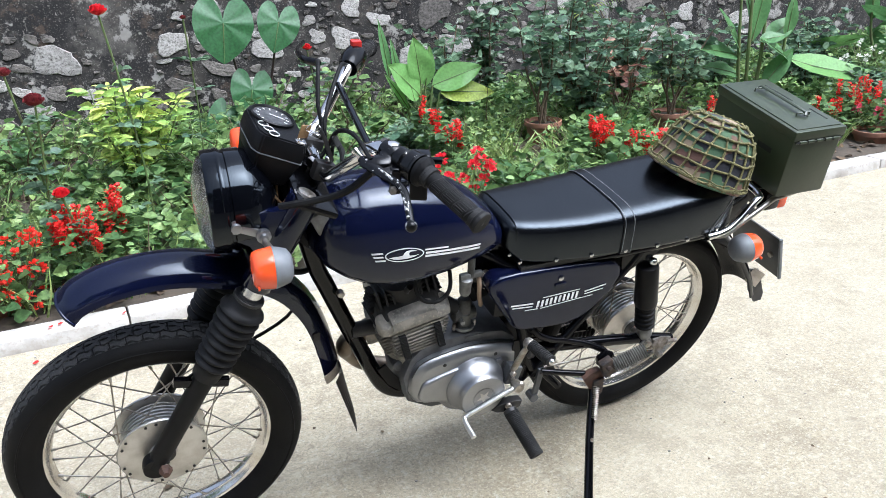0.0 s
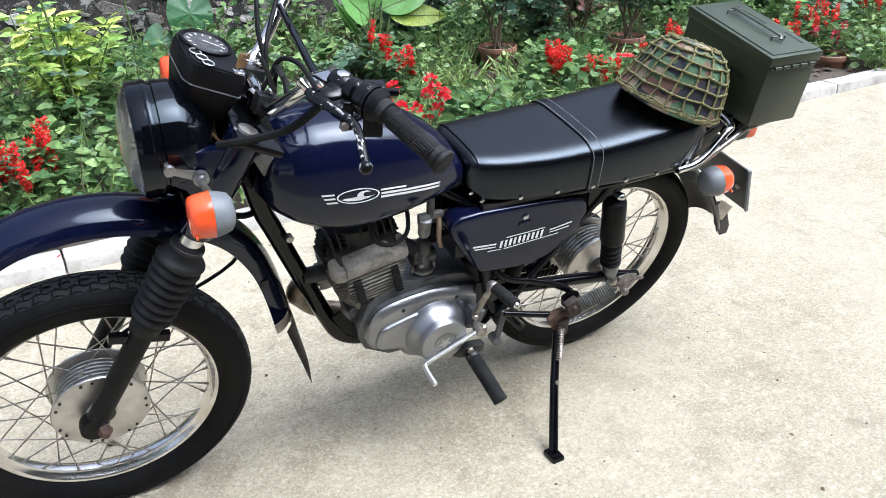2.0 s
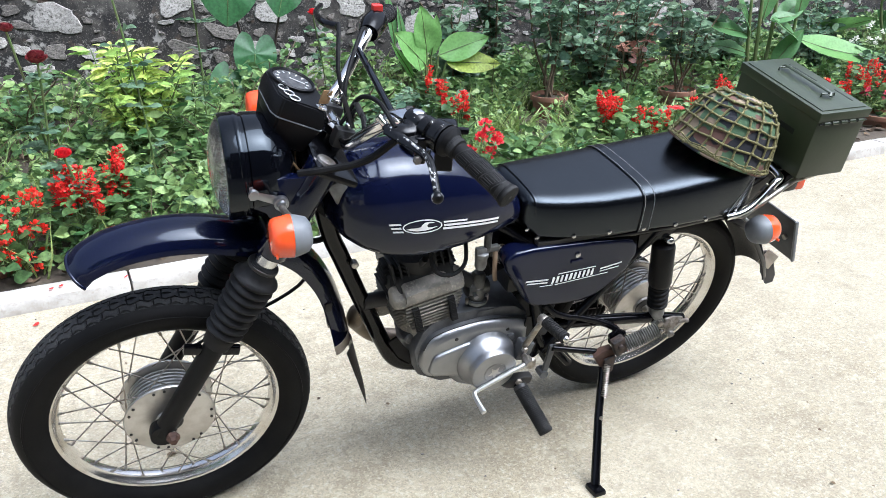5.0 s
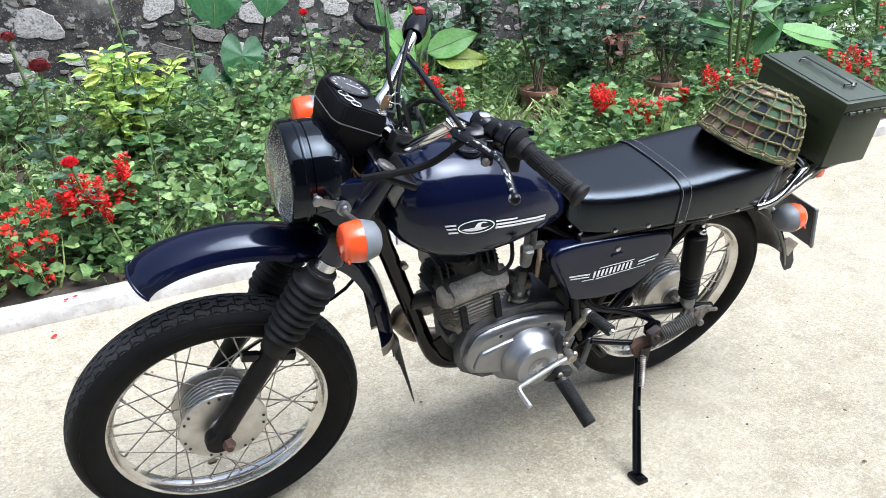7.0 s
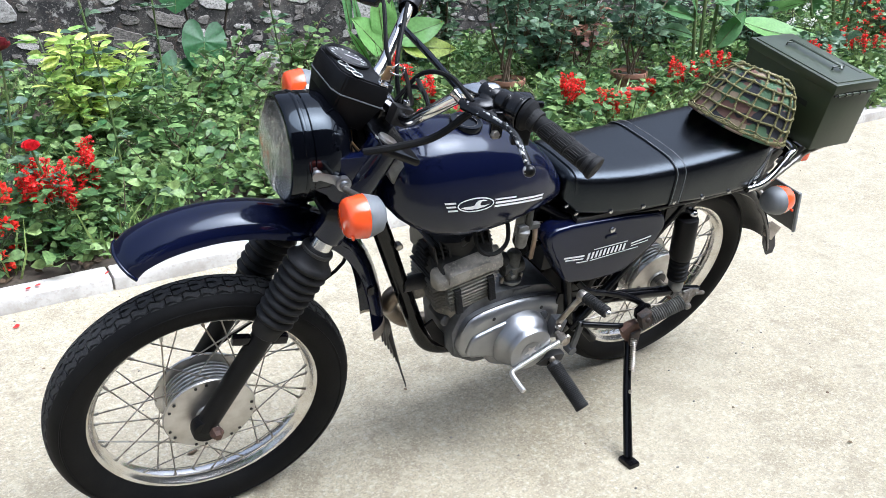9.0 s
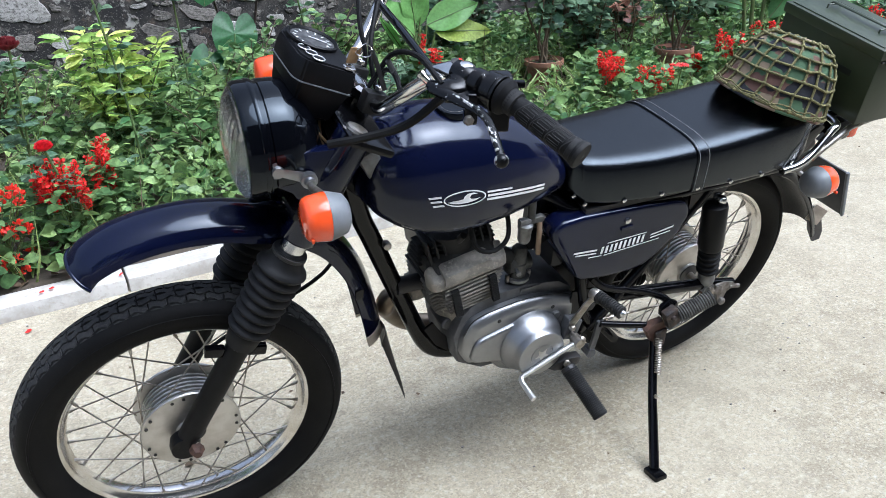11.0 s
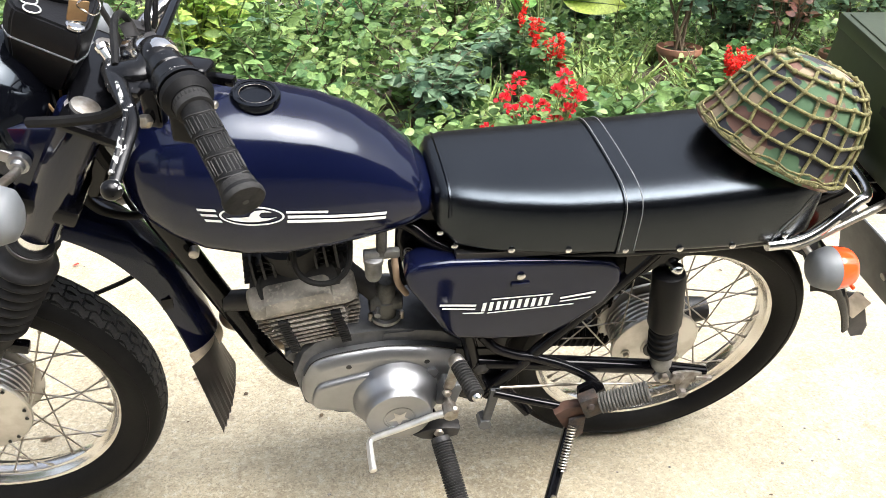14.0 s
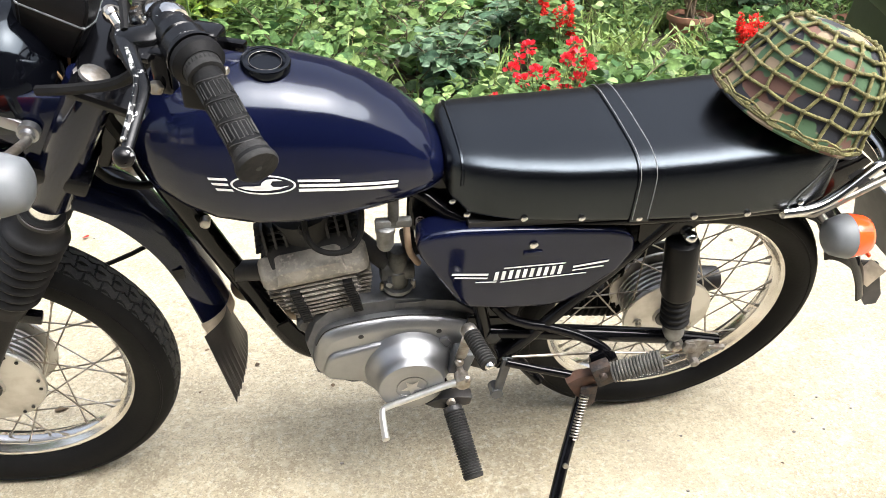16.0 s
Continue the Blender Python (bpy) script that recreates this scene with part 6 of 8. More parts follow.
ribbed((0.798, -0.194, 0.514), (0.813, -0.256, 0.511), 0.0135, 12, "kick_rubber", ks, M_DUSTY)
part("kick_end", turned([(0.008, 0), (0.008, 0.004), (0.005, 0.008)], (0.813, -0.256, 0.511), (0.24, -0.97, -0.05), 12), M_CHROME, ks)
fp = part("foot_rest", tube([(0.770, -0.06, 0.290), (0.780, -0.110, 0.288), (0.790, -0.150, 0.283)], 0.013, 12), M_BLACKPAINT, bike, "dusty ribbed rubber foot rest")
part("rest_bracket", plate([(0.742, 0.292), (0.760, 0.302), (0.800, 0.304), (0.826, 0.298), (0.822, 0.280), (0.790, 0.272), (0.758, 0.280)], -0.150, -0.128, 0.003), M_BLACKMATT, fp)
part("rest_nut", turned([(0.009, 0), (0.009, 0.007), (0.005, 0.010)], (0.787, -0.148, 0.292), (0, -0.8, 0.5), 6), M_SPOKE, fp)
part("rest_collar", turned([(0.013, 0), (0.017, 0.002), (0.017, 0.012), (0.013, 0.014)], (0.789, -0.152, 0.284), (0.16, -0.88, -0.45), 18), M_BLACKMATT, fp)
ribbed((0.791, -0.160, 0.280), (0.809, -0.263, 0.231), 0.0180, 26, "rest_rubber", fp, M_DUSTY)
part("rest_end", turned([(0.0178, 0.0), (0.0165, 0.004), (0.007, 0.0045), (0.006, 0.002)], (0.809, -0.263, 0.231), (0.157, -0.90, -0.43), 18), M_DUSTY, fp)
rp = part("pillion_rest", block((0.034, 0.022, 0.052), Matrix.Translation((1.050, -0.168, 0.352)) @ Matrix.Rotation(radians(-24), 4, "Y"), 0.005), M_RUSTBLACK, bike, "ribbed grey pillion foot rest")
part("hinge_plate", plate([(1.030, 0.372), (1.052, 0.388), (1.076, 0.376), (1.088, 0.352), (1.078, 0.330), (1.050, 0.330), (1.034, 0.348)], -0.152, -0.142, 0.003), M_BLACKPAINT, rp)
part("hinge_pin", turned([(0.007, 0), (0.007, 0.006), (0.004, 0.008)], (1.046, -0.179, 0.358), (0, -1, 0), 10), M_RUSTBLACK, rp)
ribbed((1.064, -0.174, 0.357), (1.140, -0.190, 0.397), 0.0185, 15, "rest_rubber", rp, M_DUSTYL)
part("brake_rod", tube([(0.900, -0.112, 0.352), (1.05, -0.112, 0.340), (1.235, -0.114, 0.316)], 0.0026, 8), M_SPOKE, bike)
bl = part("brake_arm", plate([(0.884, 0.352), (0.902, 0.350), (0.896, 0.310), (0.890, 0.262), (0.874, 0.262), (0.880, 0.310)], -0.118, -0.110, 0.002), M_CASE, bike, "worn steel brake arm")
part("arm_bolt", turned([(0.012, -0.014), (0.012, 0.012)], (0.880, -0.108, 0.262), (0, 1, 0), 8), M_CASE, bl)
# side stand
st = part("side_stand", tube([(1.034, -0.146, 0.285), (0.983, -0.236, 0.190), (0.930, -0.340, 0.092), (0.927, -0.346, 0.086)], [0.0105, 0.0105, 0.0115, 0.011], 14), M_BLACKPAINT, bike, "black side stand with coil spring")
part("stand_foot", block((0.032, 0.044, 0.014), Matrix.Translation((0.922, -0.356, 0.0835)) @ Matrix.Rotation(radians(-LEAN), 4, "X"), 0.004), M_BLACKPAINT, st)
part("stand_bar", tube([(0.890, -0.118, 0.346), (0.95, -0.132, 0.334), (1.012, -0.145, 0.322)], 0.0078, 12), M_BLACKPAINT, st)
part("stand_lug", plate([(0.992, 0.322), (1.012, 0.336), (1.040, 0.338), (1.052, 0.318), (1.046, 0.286), (1.030, 0.276), (1.014, 0.284)], -0.162, -0.142, 0.003), M_RUST, st, "rusty lug")
part("lug_plate", plate([(1.018, 0.312), (1.048, 0.318), (1.050, 0.270), (1.036, 0.256), (1.020, 0.270)], -0.170, -0.163, 0.002), M_RUSTBLACK, st)
sp = []
d0, d1 = Vector((1.026, -0.172, 0.298)), Vector((1.001, -0.218, 0.236))
dd = (d1 - d0).normalized()
u = dd.orthogonal().normalized()
v = dd.cross(u)
for a in np.arange(0, 6.2832 * 15, 0.6):
    f = a / (6.2832 * 15)
    sp.append(d0.lerp(d1, f) + (u * math.cos(a) + v * math.sin(a)) * 0.0068)
part("stand_spring", tube(sp, 0.0016, 5), M_SPOKE, st)
part("stand_screw", turned([(0.005, 0), (0.005, 0.004)], (0.983, -0.244, 0.196), (0.2, -0.9, 0.4), 10), M_SPOKE, st)
part("centre_stand_leg", tube([(0.90, -0.07, 0.33), (0.97, -0.09, 0.25)], 0.011, 10), M_BLACKPAINT, bike)

# rear: mudguard, lamp, plate, rail and rack
rear_line = curve_pts([(0.98, 0, 0.555), (1.07, 0, 0.615), (1.18, 0, 0.648), (1.28, 0, 0.650), (1.38, 0, 0.630), (1.47, 0, 0.590), (1.55, 0, 0.515), (1.61, 0, 0.430), (1.640, 0, 0.365)], 4)
rm = part("rear_mudguard", guard([p for p in rear_line], 0.062, 0.035), M_BLACKPAINT, bike, "black rear mudguard")
part("rear_flap", plate([(1.600, 0.430), (1.645, 0.420), (1.690, 0.330), (1.690, 0.304), (1.665, 0.302), (1.630, 0.350)], -0.030, -0.024), M_FLAP, rm)
part("bare_patch", block((0.004, 0.036, 0.046), Matrix.Translation((1.625, -0.040, 0.405)) @ Matrix.Rotation(radians(32), 4, "Y") @ Matrix.Rotation(radians(55), 4, "Z"), 0.001), M_BAND, rm)
for y0 in (-0.092, 0.086):
    part("tail_bracket", plate([(1.335, 0.640), (1.350, 0.690), (1.392, 0.716), (1.440, 0.732), (1.462, 0.716), (1.430, 0.678), (1.396, 0.640), (1.360, 0.626)], y0, y0 + 0.006, 0.002), M_BLACKPAINT, rm)
part("tail_box", block((0.090, 0.150, 0.070), Matrix.Translation((1.425, 0.0, 0.668)) @ Matrix.Rotation(radians(-24), 4, "Y"), 0.010), M_BLACKMATT, rm)
tl = part("tail_lamp", block((0.055, 0.13, 0.055), Matrix.Translation((1.575, 0.0, 0.672)), 0.012), M_BLACKPAINT, bike, "tail lamp below the rack")
part("lens", block((0.03, 0.125, 0.048), Matrix.Translation((1.614, 0.0, 0.668)), 0.008), M_ORANGE, tl)
np_m = Matrix.Translation((1.672, 0.032, 0.470)) @ Matrix.Rotation(radians(-17), 4, "Y")
plate_o = part("number_plate", block((0.005, 0.19, 0.142), np_m, 0.002), mat("grey_plate_back", (0.05, 0.054, 0.056), (0.035, 0.037, 0.039), 20, 0.45, 0.6), bike, "licence plate seen from behind")
part("plate_face", block((0.002, 0.182, 0.134), np_m @ Matrix.Translation((0.004, 0, 0)), 0.0005), M_WHITE, plate_o)
part("plate_rim", block((0.009, 0.007, 0.144), np_m @ Matrix.Translation((0.0, -0.0965, 0)), 0.001), M_GREYPL, plate_o)
part("plate_bolt", turned([(0.008, -0.01), (0.008, 0.0)], np_m @ Vector((0, -0.065, 0.0)), np_m.to_3x3() @ Vector((1, 0, 0)), 8), M_SPOKE, plate_o)
for side in (-1, 1):
    c = Vector((1.421, side * 0.147, 0.610))
    indicator(c, False, [c + Vector((-0.01, -side * 0.02, 0)), c + Vector((-0.025, -side * 0.06, 0.02)), c + Vector((-0.03, -side * 0.08, 0.03))], lambda b: b, "rear_indicator")
rail = part("grab_rail", tube([(1.295, -0.143, 0.666), (1.345, -0.142, 0.670), (1.385, -0.138, 0.688), (1.435, -0.128, 0.728), (1.46, -0.115, 0.737), (1.475, -0.05, 0.737), (1.475, 0.05, 0.737), (1.46, 0.115, 0.737), (1.435, 0.128, 0.728), (1.385, 0.138, 0.688), (1.345, 0.142, 0.670), (1.295, 0.143, 0.666)], 0.0088, 12, 6), M_CHROME, bike, "chrome grab rail carrying a small rack")
for side in (-1, 1):
    part("rack_stay", tube([(1.335, side * 0.132, 0.655), (1.36, side * 0.132, 0.650), (1.50, side * 0.125, 0.725), (1.62, side * 0.12, 0.738)], [0.007] * 4, 10), M_SPOKE, rail)
    part("strap", block((0.02, 0.03, 0.004), Matrix.Translation((1.415, side * 0.132, 0.716)) @ Matrix.Rotation(radians(-40), 4, "Y")), M_BLACKMATT, rail)
for y in (-0.08, 0.0, 0.08):
    part("rack_slat", block((0.17, 0.02, 0.005), Matrix.Translation((1.545, y, 0.7395)), 0.001), M_BLACKPAINT, rail)
# small hardware under the tank
part("wiring", tube([(0.30, -0.02, 0.92), (0.31, -0.05, 0.87), (0.33, -0.04, 0.80), (0.37, -0.03, 0.76)], 0.010, 8, 6), M_RUBBER, bike)
for k in range(4):
    part("wire", tube([(0.26 + 0.012 * k, -0.05 + 0.01 * k, 0.935), (0.285, -0.065 + 0.01 * k, 0.90 - 0.006 * k), (0.31, -0.05, 0.88), (0.33, -0.02 + 0.01 * k, 0.92)], 0.0022, 6, 6), M_RUBBER if k % 2 else M_KEY, bike)

# ---- things carried: ammunition box and helmet ----
LEANED = pose(0, 0, 0, LEAN, 0, 0)
BX, BY, BZ = 0.148, 0.283, 0.158
box_m = LEANED @ Matrix.Translation((1.562, -0.004, 0.7455)) @ Matrix.Rotation(radians(-2.0), 4, "Z") @ Matrix.Rotation(radians(2.0), 4, "X")
box = thing("ammunition_box", "olive green steel ammunition box strapped on the rack", "box", box_m)
part("body", block((BX, BY, BZ), Matrix.Translation((0, 0, BZ / 2)), 0.006), M_BOX, box)
lid = part("lid", block((BX + 0.008, BY + 0.008, 0.024), Matrix.Translation((0, 0, BZ + 0.008)), 0.004), M_BOX, box)
part("lid_rib", block((BX - 0.014, BY - 0.014, 0.004), Matrix.Translation((0, 0, BZ + 0.0205)), 0.002), M_BOX, lid)
part("handle", tube([(0.0, -0.085, BZ + 0.028), (0.004, -0.08, BZ + 0.034), (0.004, 0.08, BZ + 0.034), (0.0, 0.085, BZ + 0.028)], 0.0055, 8, 0, 0.5), M_BOX, lid)
for y in (-0.075, 0.075):
    part("handle_loop", tube([(-0.02, y, BZ + 0.024), (-0.02, y, BZ + 0.031), (0.02, y, BZ + 0.031), (0.02, y, BZ + 0.024)], 0.0022, 6), M_BOX, lid)
for k, (x, y, w, l) in enumerate(((0.040, 0.055, 0.0055, 0.10), (0.030, 0.052, 0.0045, 0.055), (0.052, -0.075, 0.005, 0.06))):
    part("stencil_bar", block((w, l, 0.0006), Matrix.Translation((x, y, BZ + 0.0227))), M_STENCIL, lid)
part("stencil_bar", block((0.0006, 0.05, 0.014), Matrix.Translation((-BX / 2 - 0.0004, -0.06, 0.10))), M_STENCIL, box)
for k in range(5):
    part("hinge_knuckle", tube([(-0.06 + 0.026 * k, -BY / 2 - 0.004, BZ - 0.008), (-0.042 + 0.026 * k, -BY / 2 - 0.004, BZ - 0.008)], 0.0042, 8), M_BOX, lid)
part("hinge_pin", tube([(-0.072, -BY / 2 - 0.004, BZ - 0.008), (0.072, -BY / 2 - 0.004, BZ - 0.008)], 0.0022, 6), M_BLACKMATT, lid)
part("latch", block((0.05, 0.008, 0.09), Matrix.Translation((0, BY / 2 + 0.006, BZ - 0.045)), 0.002), M_BOX, box)

HEL = LEANED @ Matrix.Translation((1.316, -0.042, 0.779)) @ Matrix.Rotation(radians(5), 4, Vector((0.35, 0.88, -0.3))) @ Matrix.Rotation(radians(-32), 4, "Z") @ Matrix.Rotation(radians(9), 4, "Y") @ Matrix.Rotation(radians(-13), 4, "X")
helmet = thing("helmet", "camouflage steel helmet under an olive cord net lying on the seat", "helmet", HEL)


def helmet_point(az, el, grow=0.0):
    """Shell point: az round the crown (0 = rear), el from rim to top."""
    a, b, h = 0.112, 0.104, 0.150
    r = math.cos(el) ** 0.58
    flare = 0.005 * max(0.0, 1 - el / 0.25) ** 2
    x, y = (a + flare + grow) * r * math.cos(az), (b + flare + grow) * r * math.sin(az)
    z = (h + grow) * math.sin(el) ** 0.95
    if math.cos(az) < 0:
        f = (-math.cos(az)) ** 3
        x -= 0.013 * f * max(0.0, 1 - el / 0.35)
        z += 0.012 * f * max(0.0, 1 - el / 0.6)
    return Vector((x, y, z))


rings = [[helmet_point(2 * math.pi * k / 64, e) for k in range(64)] for e in np.linspace(0.0, 1.5, 24)]
hb = loft(rings)
part("shell", hb, M_CAMO, helmet, "woodland camouflage cover", smooth=70)
part("rim", tube([helmet_point(2 * math.pi * k / 64, 0.0, 0.001) for k in range(65)], 0.004, 6), M_CAMO, helmet)
# knotted cord net on two slanting families of lines
net = bmesh.new()
knots = bmesh.new()
NA, NE = 20, 7
grid = {}
hr = random.Random(7)
for j in range(NE):
    for i in range(NA):
        az = 2 * math.pi * (i + 0.06 * j + hr.uniform(-0.13, 0.13)) / NA
        el = 0.03 + 1.30 * (j / (NE - 0.6)) ** 1.02 + hr.uniform(-0.022, 0.035)
        grid[i, j] = (az, el)


def net_line(p, q):
    (a0, e0), (a1, e1) = p, q
    while a1 - a0 > math.pi:
        a1 -= 2 * math.pi
    while a0 - a1 > math.pi:
        a1 += 2 * math.pi
    return [helmet_point(a0 + (a1 - a0) * t, e0 + (e1 - e0) * t, 0.0035) for t in (0, 0.25, 0.5, 0.75, 1)]


for (i, j), p in grid.items():
    bmesh.ops.create_icosphere(knots, subdivisions=2, radius=0.0047, matrix=Matrix.Translation(helmet_point(*p, 0.0035)))
    links = [((i + 1) % NA, j)]
    if j + 1 < NE and not (j > 3 and i % 2):
        links.append((i, j + 1))
    for k in links:
        sweep(net, net_line(p, grid[k]), 0.0027, 8)
sweep(net, [helmet_point(2 * math.pi * k / 66, 0.03, 0.004) for k in range(67)], 0.0026, 6)
for lift in (0.035, 0.075):
    sweep(net, [helmet_point(2 * math.pi * k / 88, lift + 0.016 * math.sin(k * 0.86 + 30 * lift) + 0.004 * math.sin(k * 2.3), 0.005) for k in range(89)], 0.0018, 6)
part("net", net, M_NET, helmet, "knotted olive cord net", smooth=80)
part("knotwork", knots, M_NET, helmet, smooth=80)["kind"] = "stuff"

# ---- flower bed ----
prng = np.random.RandomState(11)


def unit(v):
    return v / np.maximum(np.linalg.norm(v, axis=-1, keepdims=True), 1e-9)


ROWS = [(0, 2, 1), (0, 3, 2)] + [f for q in (1, 4, 7) for f in ((q, q + 1, q + 4, q + 3), (q + 1, q + 2, q + 5, q + 4))] + [(10, 11, 13), (11, 12, 13)]


def blade_rows(rows, tip):
    """A leaf as four cross rows (along, half width, edge height, midrib height) between stalk and tip."""
    pts = [(0, 0, 0)]
    for x, w, e, m in rows:
        pts += [(x, -w, e), (x, 0, m), (x, w, e)]
    return (np.array(pts + [(1, 0, tip)], float), ROWS)


OVATE = blade_rows(((0.10, 0.19, 0.03, 0.0), (0.34, 0.36, 0.05, -0.02), (0.64, 0.29, 0.02, -0.05), (0.86, 0.13, -0.05, -0.09)), -0.15)
SLIM = blade_rows(((0.10, 0.07, 0.02, 0.0), (0.34, 0.15, 0.03, -0.01), (0.64, 0.125, 0.0, -0.05), (0.86, 0.06, -0.06, -0.09)), -0.16)
MID = (OVATE[0] * (1, 0.62, 1), OVATE[1])
LANCE = (OVATE[0] * (1, 0.50, 1), OVATE[1])
PETAL = (np.array([(0, 0, 0), (0.50, -0.38, 0.10), (0.55, 0, 0.0), (0.50, 0.38, 0.10), (0.92, -0.24, 0.15), (1, 0, 0.08), (0.92, 0.24, 0.15)], float), [(0, 2, 1), (0, 3, 2), (1, 2, 5, 4), (2, 3, 6, 5)])
BLADE = (np.array([(0, -0.02, 0), (0, 0.02, 0), (0.5, -0.016, 0.0), (0.5, 0.016, 0.0), (1, 0, -0.25)], float), [(0, 1, 3, 2), (2, 3, 4)])


def leaf_mesh(name, P, D, size, shape, flop=0.35, up=None):
    """Many small leaves in one mesh: base points P, directions D, lengths size."""
    P, D = np.asarray(P, float), unit(np.asarray(D, float))
    n = len(P)
    base_up = np.tile((0, 0, 1.0), (n, 1)) if up is None else np.asarray(up, float)
    base_up = base_up + prng.normal(0, flop, (n, 3))
    side = unit(np.cross(base_up, D))
    top = np.cross(D, side)
    V, F = shape
    size = np.broadcast_to(np.asarray(size, float), (n,))[:, None, None]
    pts = P[:, None] + size * (V[None, :, 0:1] * D[:, None] + V[None, :, 1:2] * side[:, None] + V[None, :, 2:3] * top[:, None])
    k = len(V)
    faces = [tuple(i * k + j for j in f) for i in range(n) for f in F]
    me = bpy.data.meshes.new(name)
    me.from_pydata(pts.reshape(-1, 3).tolist(), [], faces)
    return me


def soil_z(x, y):
    return bed_height(x, y - SLOPE * x)


def stems_mesh(lines, radii):
    bm = bmesh.new()
    for pts, r in zip(lines, radii):
        sweep(bm, pts, [r * (1 - 0.6 * i / (len(pts) - 1)) for i in range(len(pts))], 5)
    return bm


def shrub(name, label, category, x, y, height, radius, stems, per_stem, size, shape, leaf, stem=M_TWIG, spread=0.9, group="", low=0.25, compound=0, seed=0, base=None):
    """A bush: branching stems with leaves set along them."""
    r = np.random.RandomState(seed + 100)
    z0 = soil_z(x, y) if base is None else base
    t = thing(name, label, category, pose(x, y, z0), group)
    lines, radii, P, D = [], [], [], []
    for s in range(stems):
        a = 2 * math.pi * (s + r.uniform(-0.3, 0.3)) / stems
        out = radius * r.uniform(0.25, 1.0) * spread
        h = height * r.uniform(0.6, 1.0)
        pts = []
        for f in np.linspace(0, 1, 7):
            w = out * f ** 1.3
            pts.append(Vector((w * math.cos(a) + 0.02 * math.sin(7 * f + s), w * math.sin(a) + 0.02 * math.cos(6 * f + 2 * s), h * (f - 0.10 * f * f))))
        lines.append(pts)
        radii.append(0.0035 + 0.006 * height)
        for k in range(per_stem):
            f = low + (1 - low) * (k + r.uniform(0, 1)) / per_stem
            i = min(5, int(f * 6))
            p = np.array(pts[i].lerp(pts[i + 1], f * 6 - i))
            b = r.uniform(0, 6.2832)
            d = np.array((math.cos(b), math.sin(b), r.uniform(-0.15, 0.6)))
            if compound:
                q = p + d * size * r.uniform(0.5, 1.6)
                lines.append([Vector(p), Vector((p + q) / 2 + (0, 0, 0.01)), Vector(q)])
                radii.append(0.0016)
                ds = np.cross(d, (0, 0, 1))
                for c in range(compound):
                    g = 1 - 0.45 * (c // 2 + c % 2)
                    P.append(p + (q - p) * max(0.1, g))
                    D.append(d if c == 0 else d * 0.5 + ds * (1 if c % 2 else -1) + (0, 0, r.uniform(-0.2, 0.2)))
            else:
                P.append(p + d * r.uniform(0.0, 0.03))
                D.append(d)
    part("stem", stems_mesh(lines, radii), stem, t)["kind"] = "stuff"
    sizes = size * prng.uniform(0.55, 1.25, len(P))
    fo = link("foliage", leaf_mesh("foliage", P, D, sizes, shape, 0.65), leaf, t, smooth=60)
    fo["kind"] = "stuff"
    return t


# low growth that covers the bed: weeds in drifts, thinner over the litter
W = []
cnt = 0
while cnt < 2350:
    x, y = prng.uniform(-2.2, 9.5), prng.uniform(1.40, 4.15)
    y += SLOPE * x
    dens = 0.62 + 0.9 * noise.noise((x * 0.9, y * 0.9, 5.0))
    if 3.0 < x < 3.55 and 2.15 < y < 2.55:
        dens -= 0.3
    for px, py in ((2.63, 2.72), (3.46, 2.52), (4.44, 1.78)):
        k = (py - y) / 4.4
        if 0.0 < py - y < 0.6 and abs(x - (px - (px - 0.2) * k)) < 0.25:
            dens -= 0.9
    if prng.uniform() > dens:
        continue
    W.append((x, y))
    cnt += 1
for nm, shape, leaf, lo, hi, pick, label in (("weeds", OVATE, L_WEED, 0.022, 0.062, 0.0, "dense light green weeds with small oval leaves"), ("herbs", OVATE, L_DARK, 0.03, 0.078, 0.62, "dark green low herbs"), ("wild_grass", BLADE, L_GRASS, 0.10, 0.26, 0.86, "thin grass blades between the plants")):
    P, D, S = [], [], []
    for i, (x, y) in enumerate(W):
        u = (i * 0.6180339) % 1.0
        kind = 2 if u > 0.80 else 1 if u > 0.58 else 0
        if (pick == 0.0 and kind != 0) or (pick == 0.62 and kind != 1) or (pick == 0.86 and kind != 2):
            continue
        z = soil_z(x, y)
        tall = prng.uniform(0.07, 0.20) + 0.08 * max(0, noise.noise((x * 1.7, y * 1.7, 9.0)))
        n = 28 if shape is OVATE else 16
        for k in range(n):
            a, f = prng.uniform(0, 6.2832), prng.uniform(0, 1)
            rr = 0.10 * math.sqrt(prng.uniform())
            if shape is BLADE:
                P.append((x + rr * 0.5 * math.cos(a), y + rr * 0.5 * math.sin(a), z))
                D.append((0.5 * math.cos(a), 0.5 * math.sin(a), 1))
            else:
                P.append((x + rr * math.cos(a), y + rr * math.sin(a), z + 0.02 + tall * f))
                D.append((math.cos(a), math.sin(a), prng.uniform(-0.2, 0.5)))
            S.append(prng.uniform(lo, hi))
    me = leaf_mesh(nm, P, D, S, shape, 0.95)
    tagged(link(nm, me, leaf, smooth=60), label, "plants", kind="stuff")
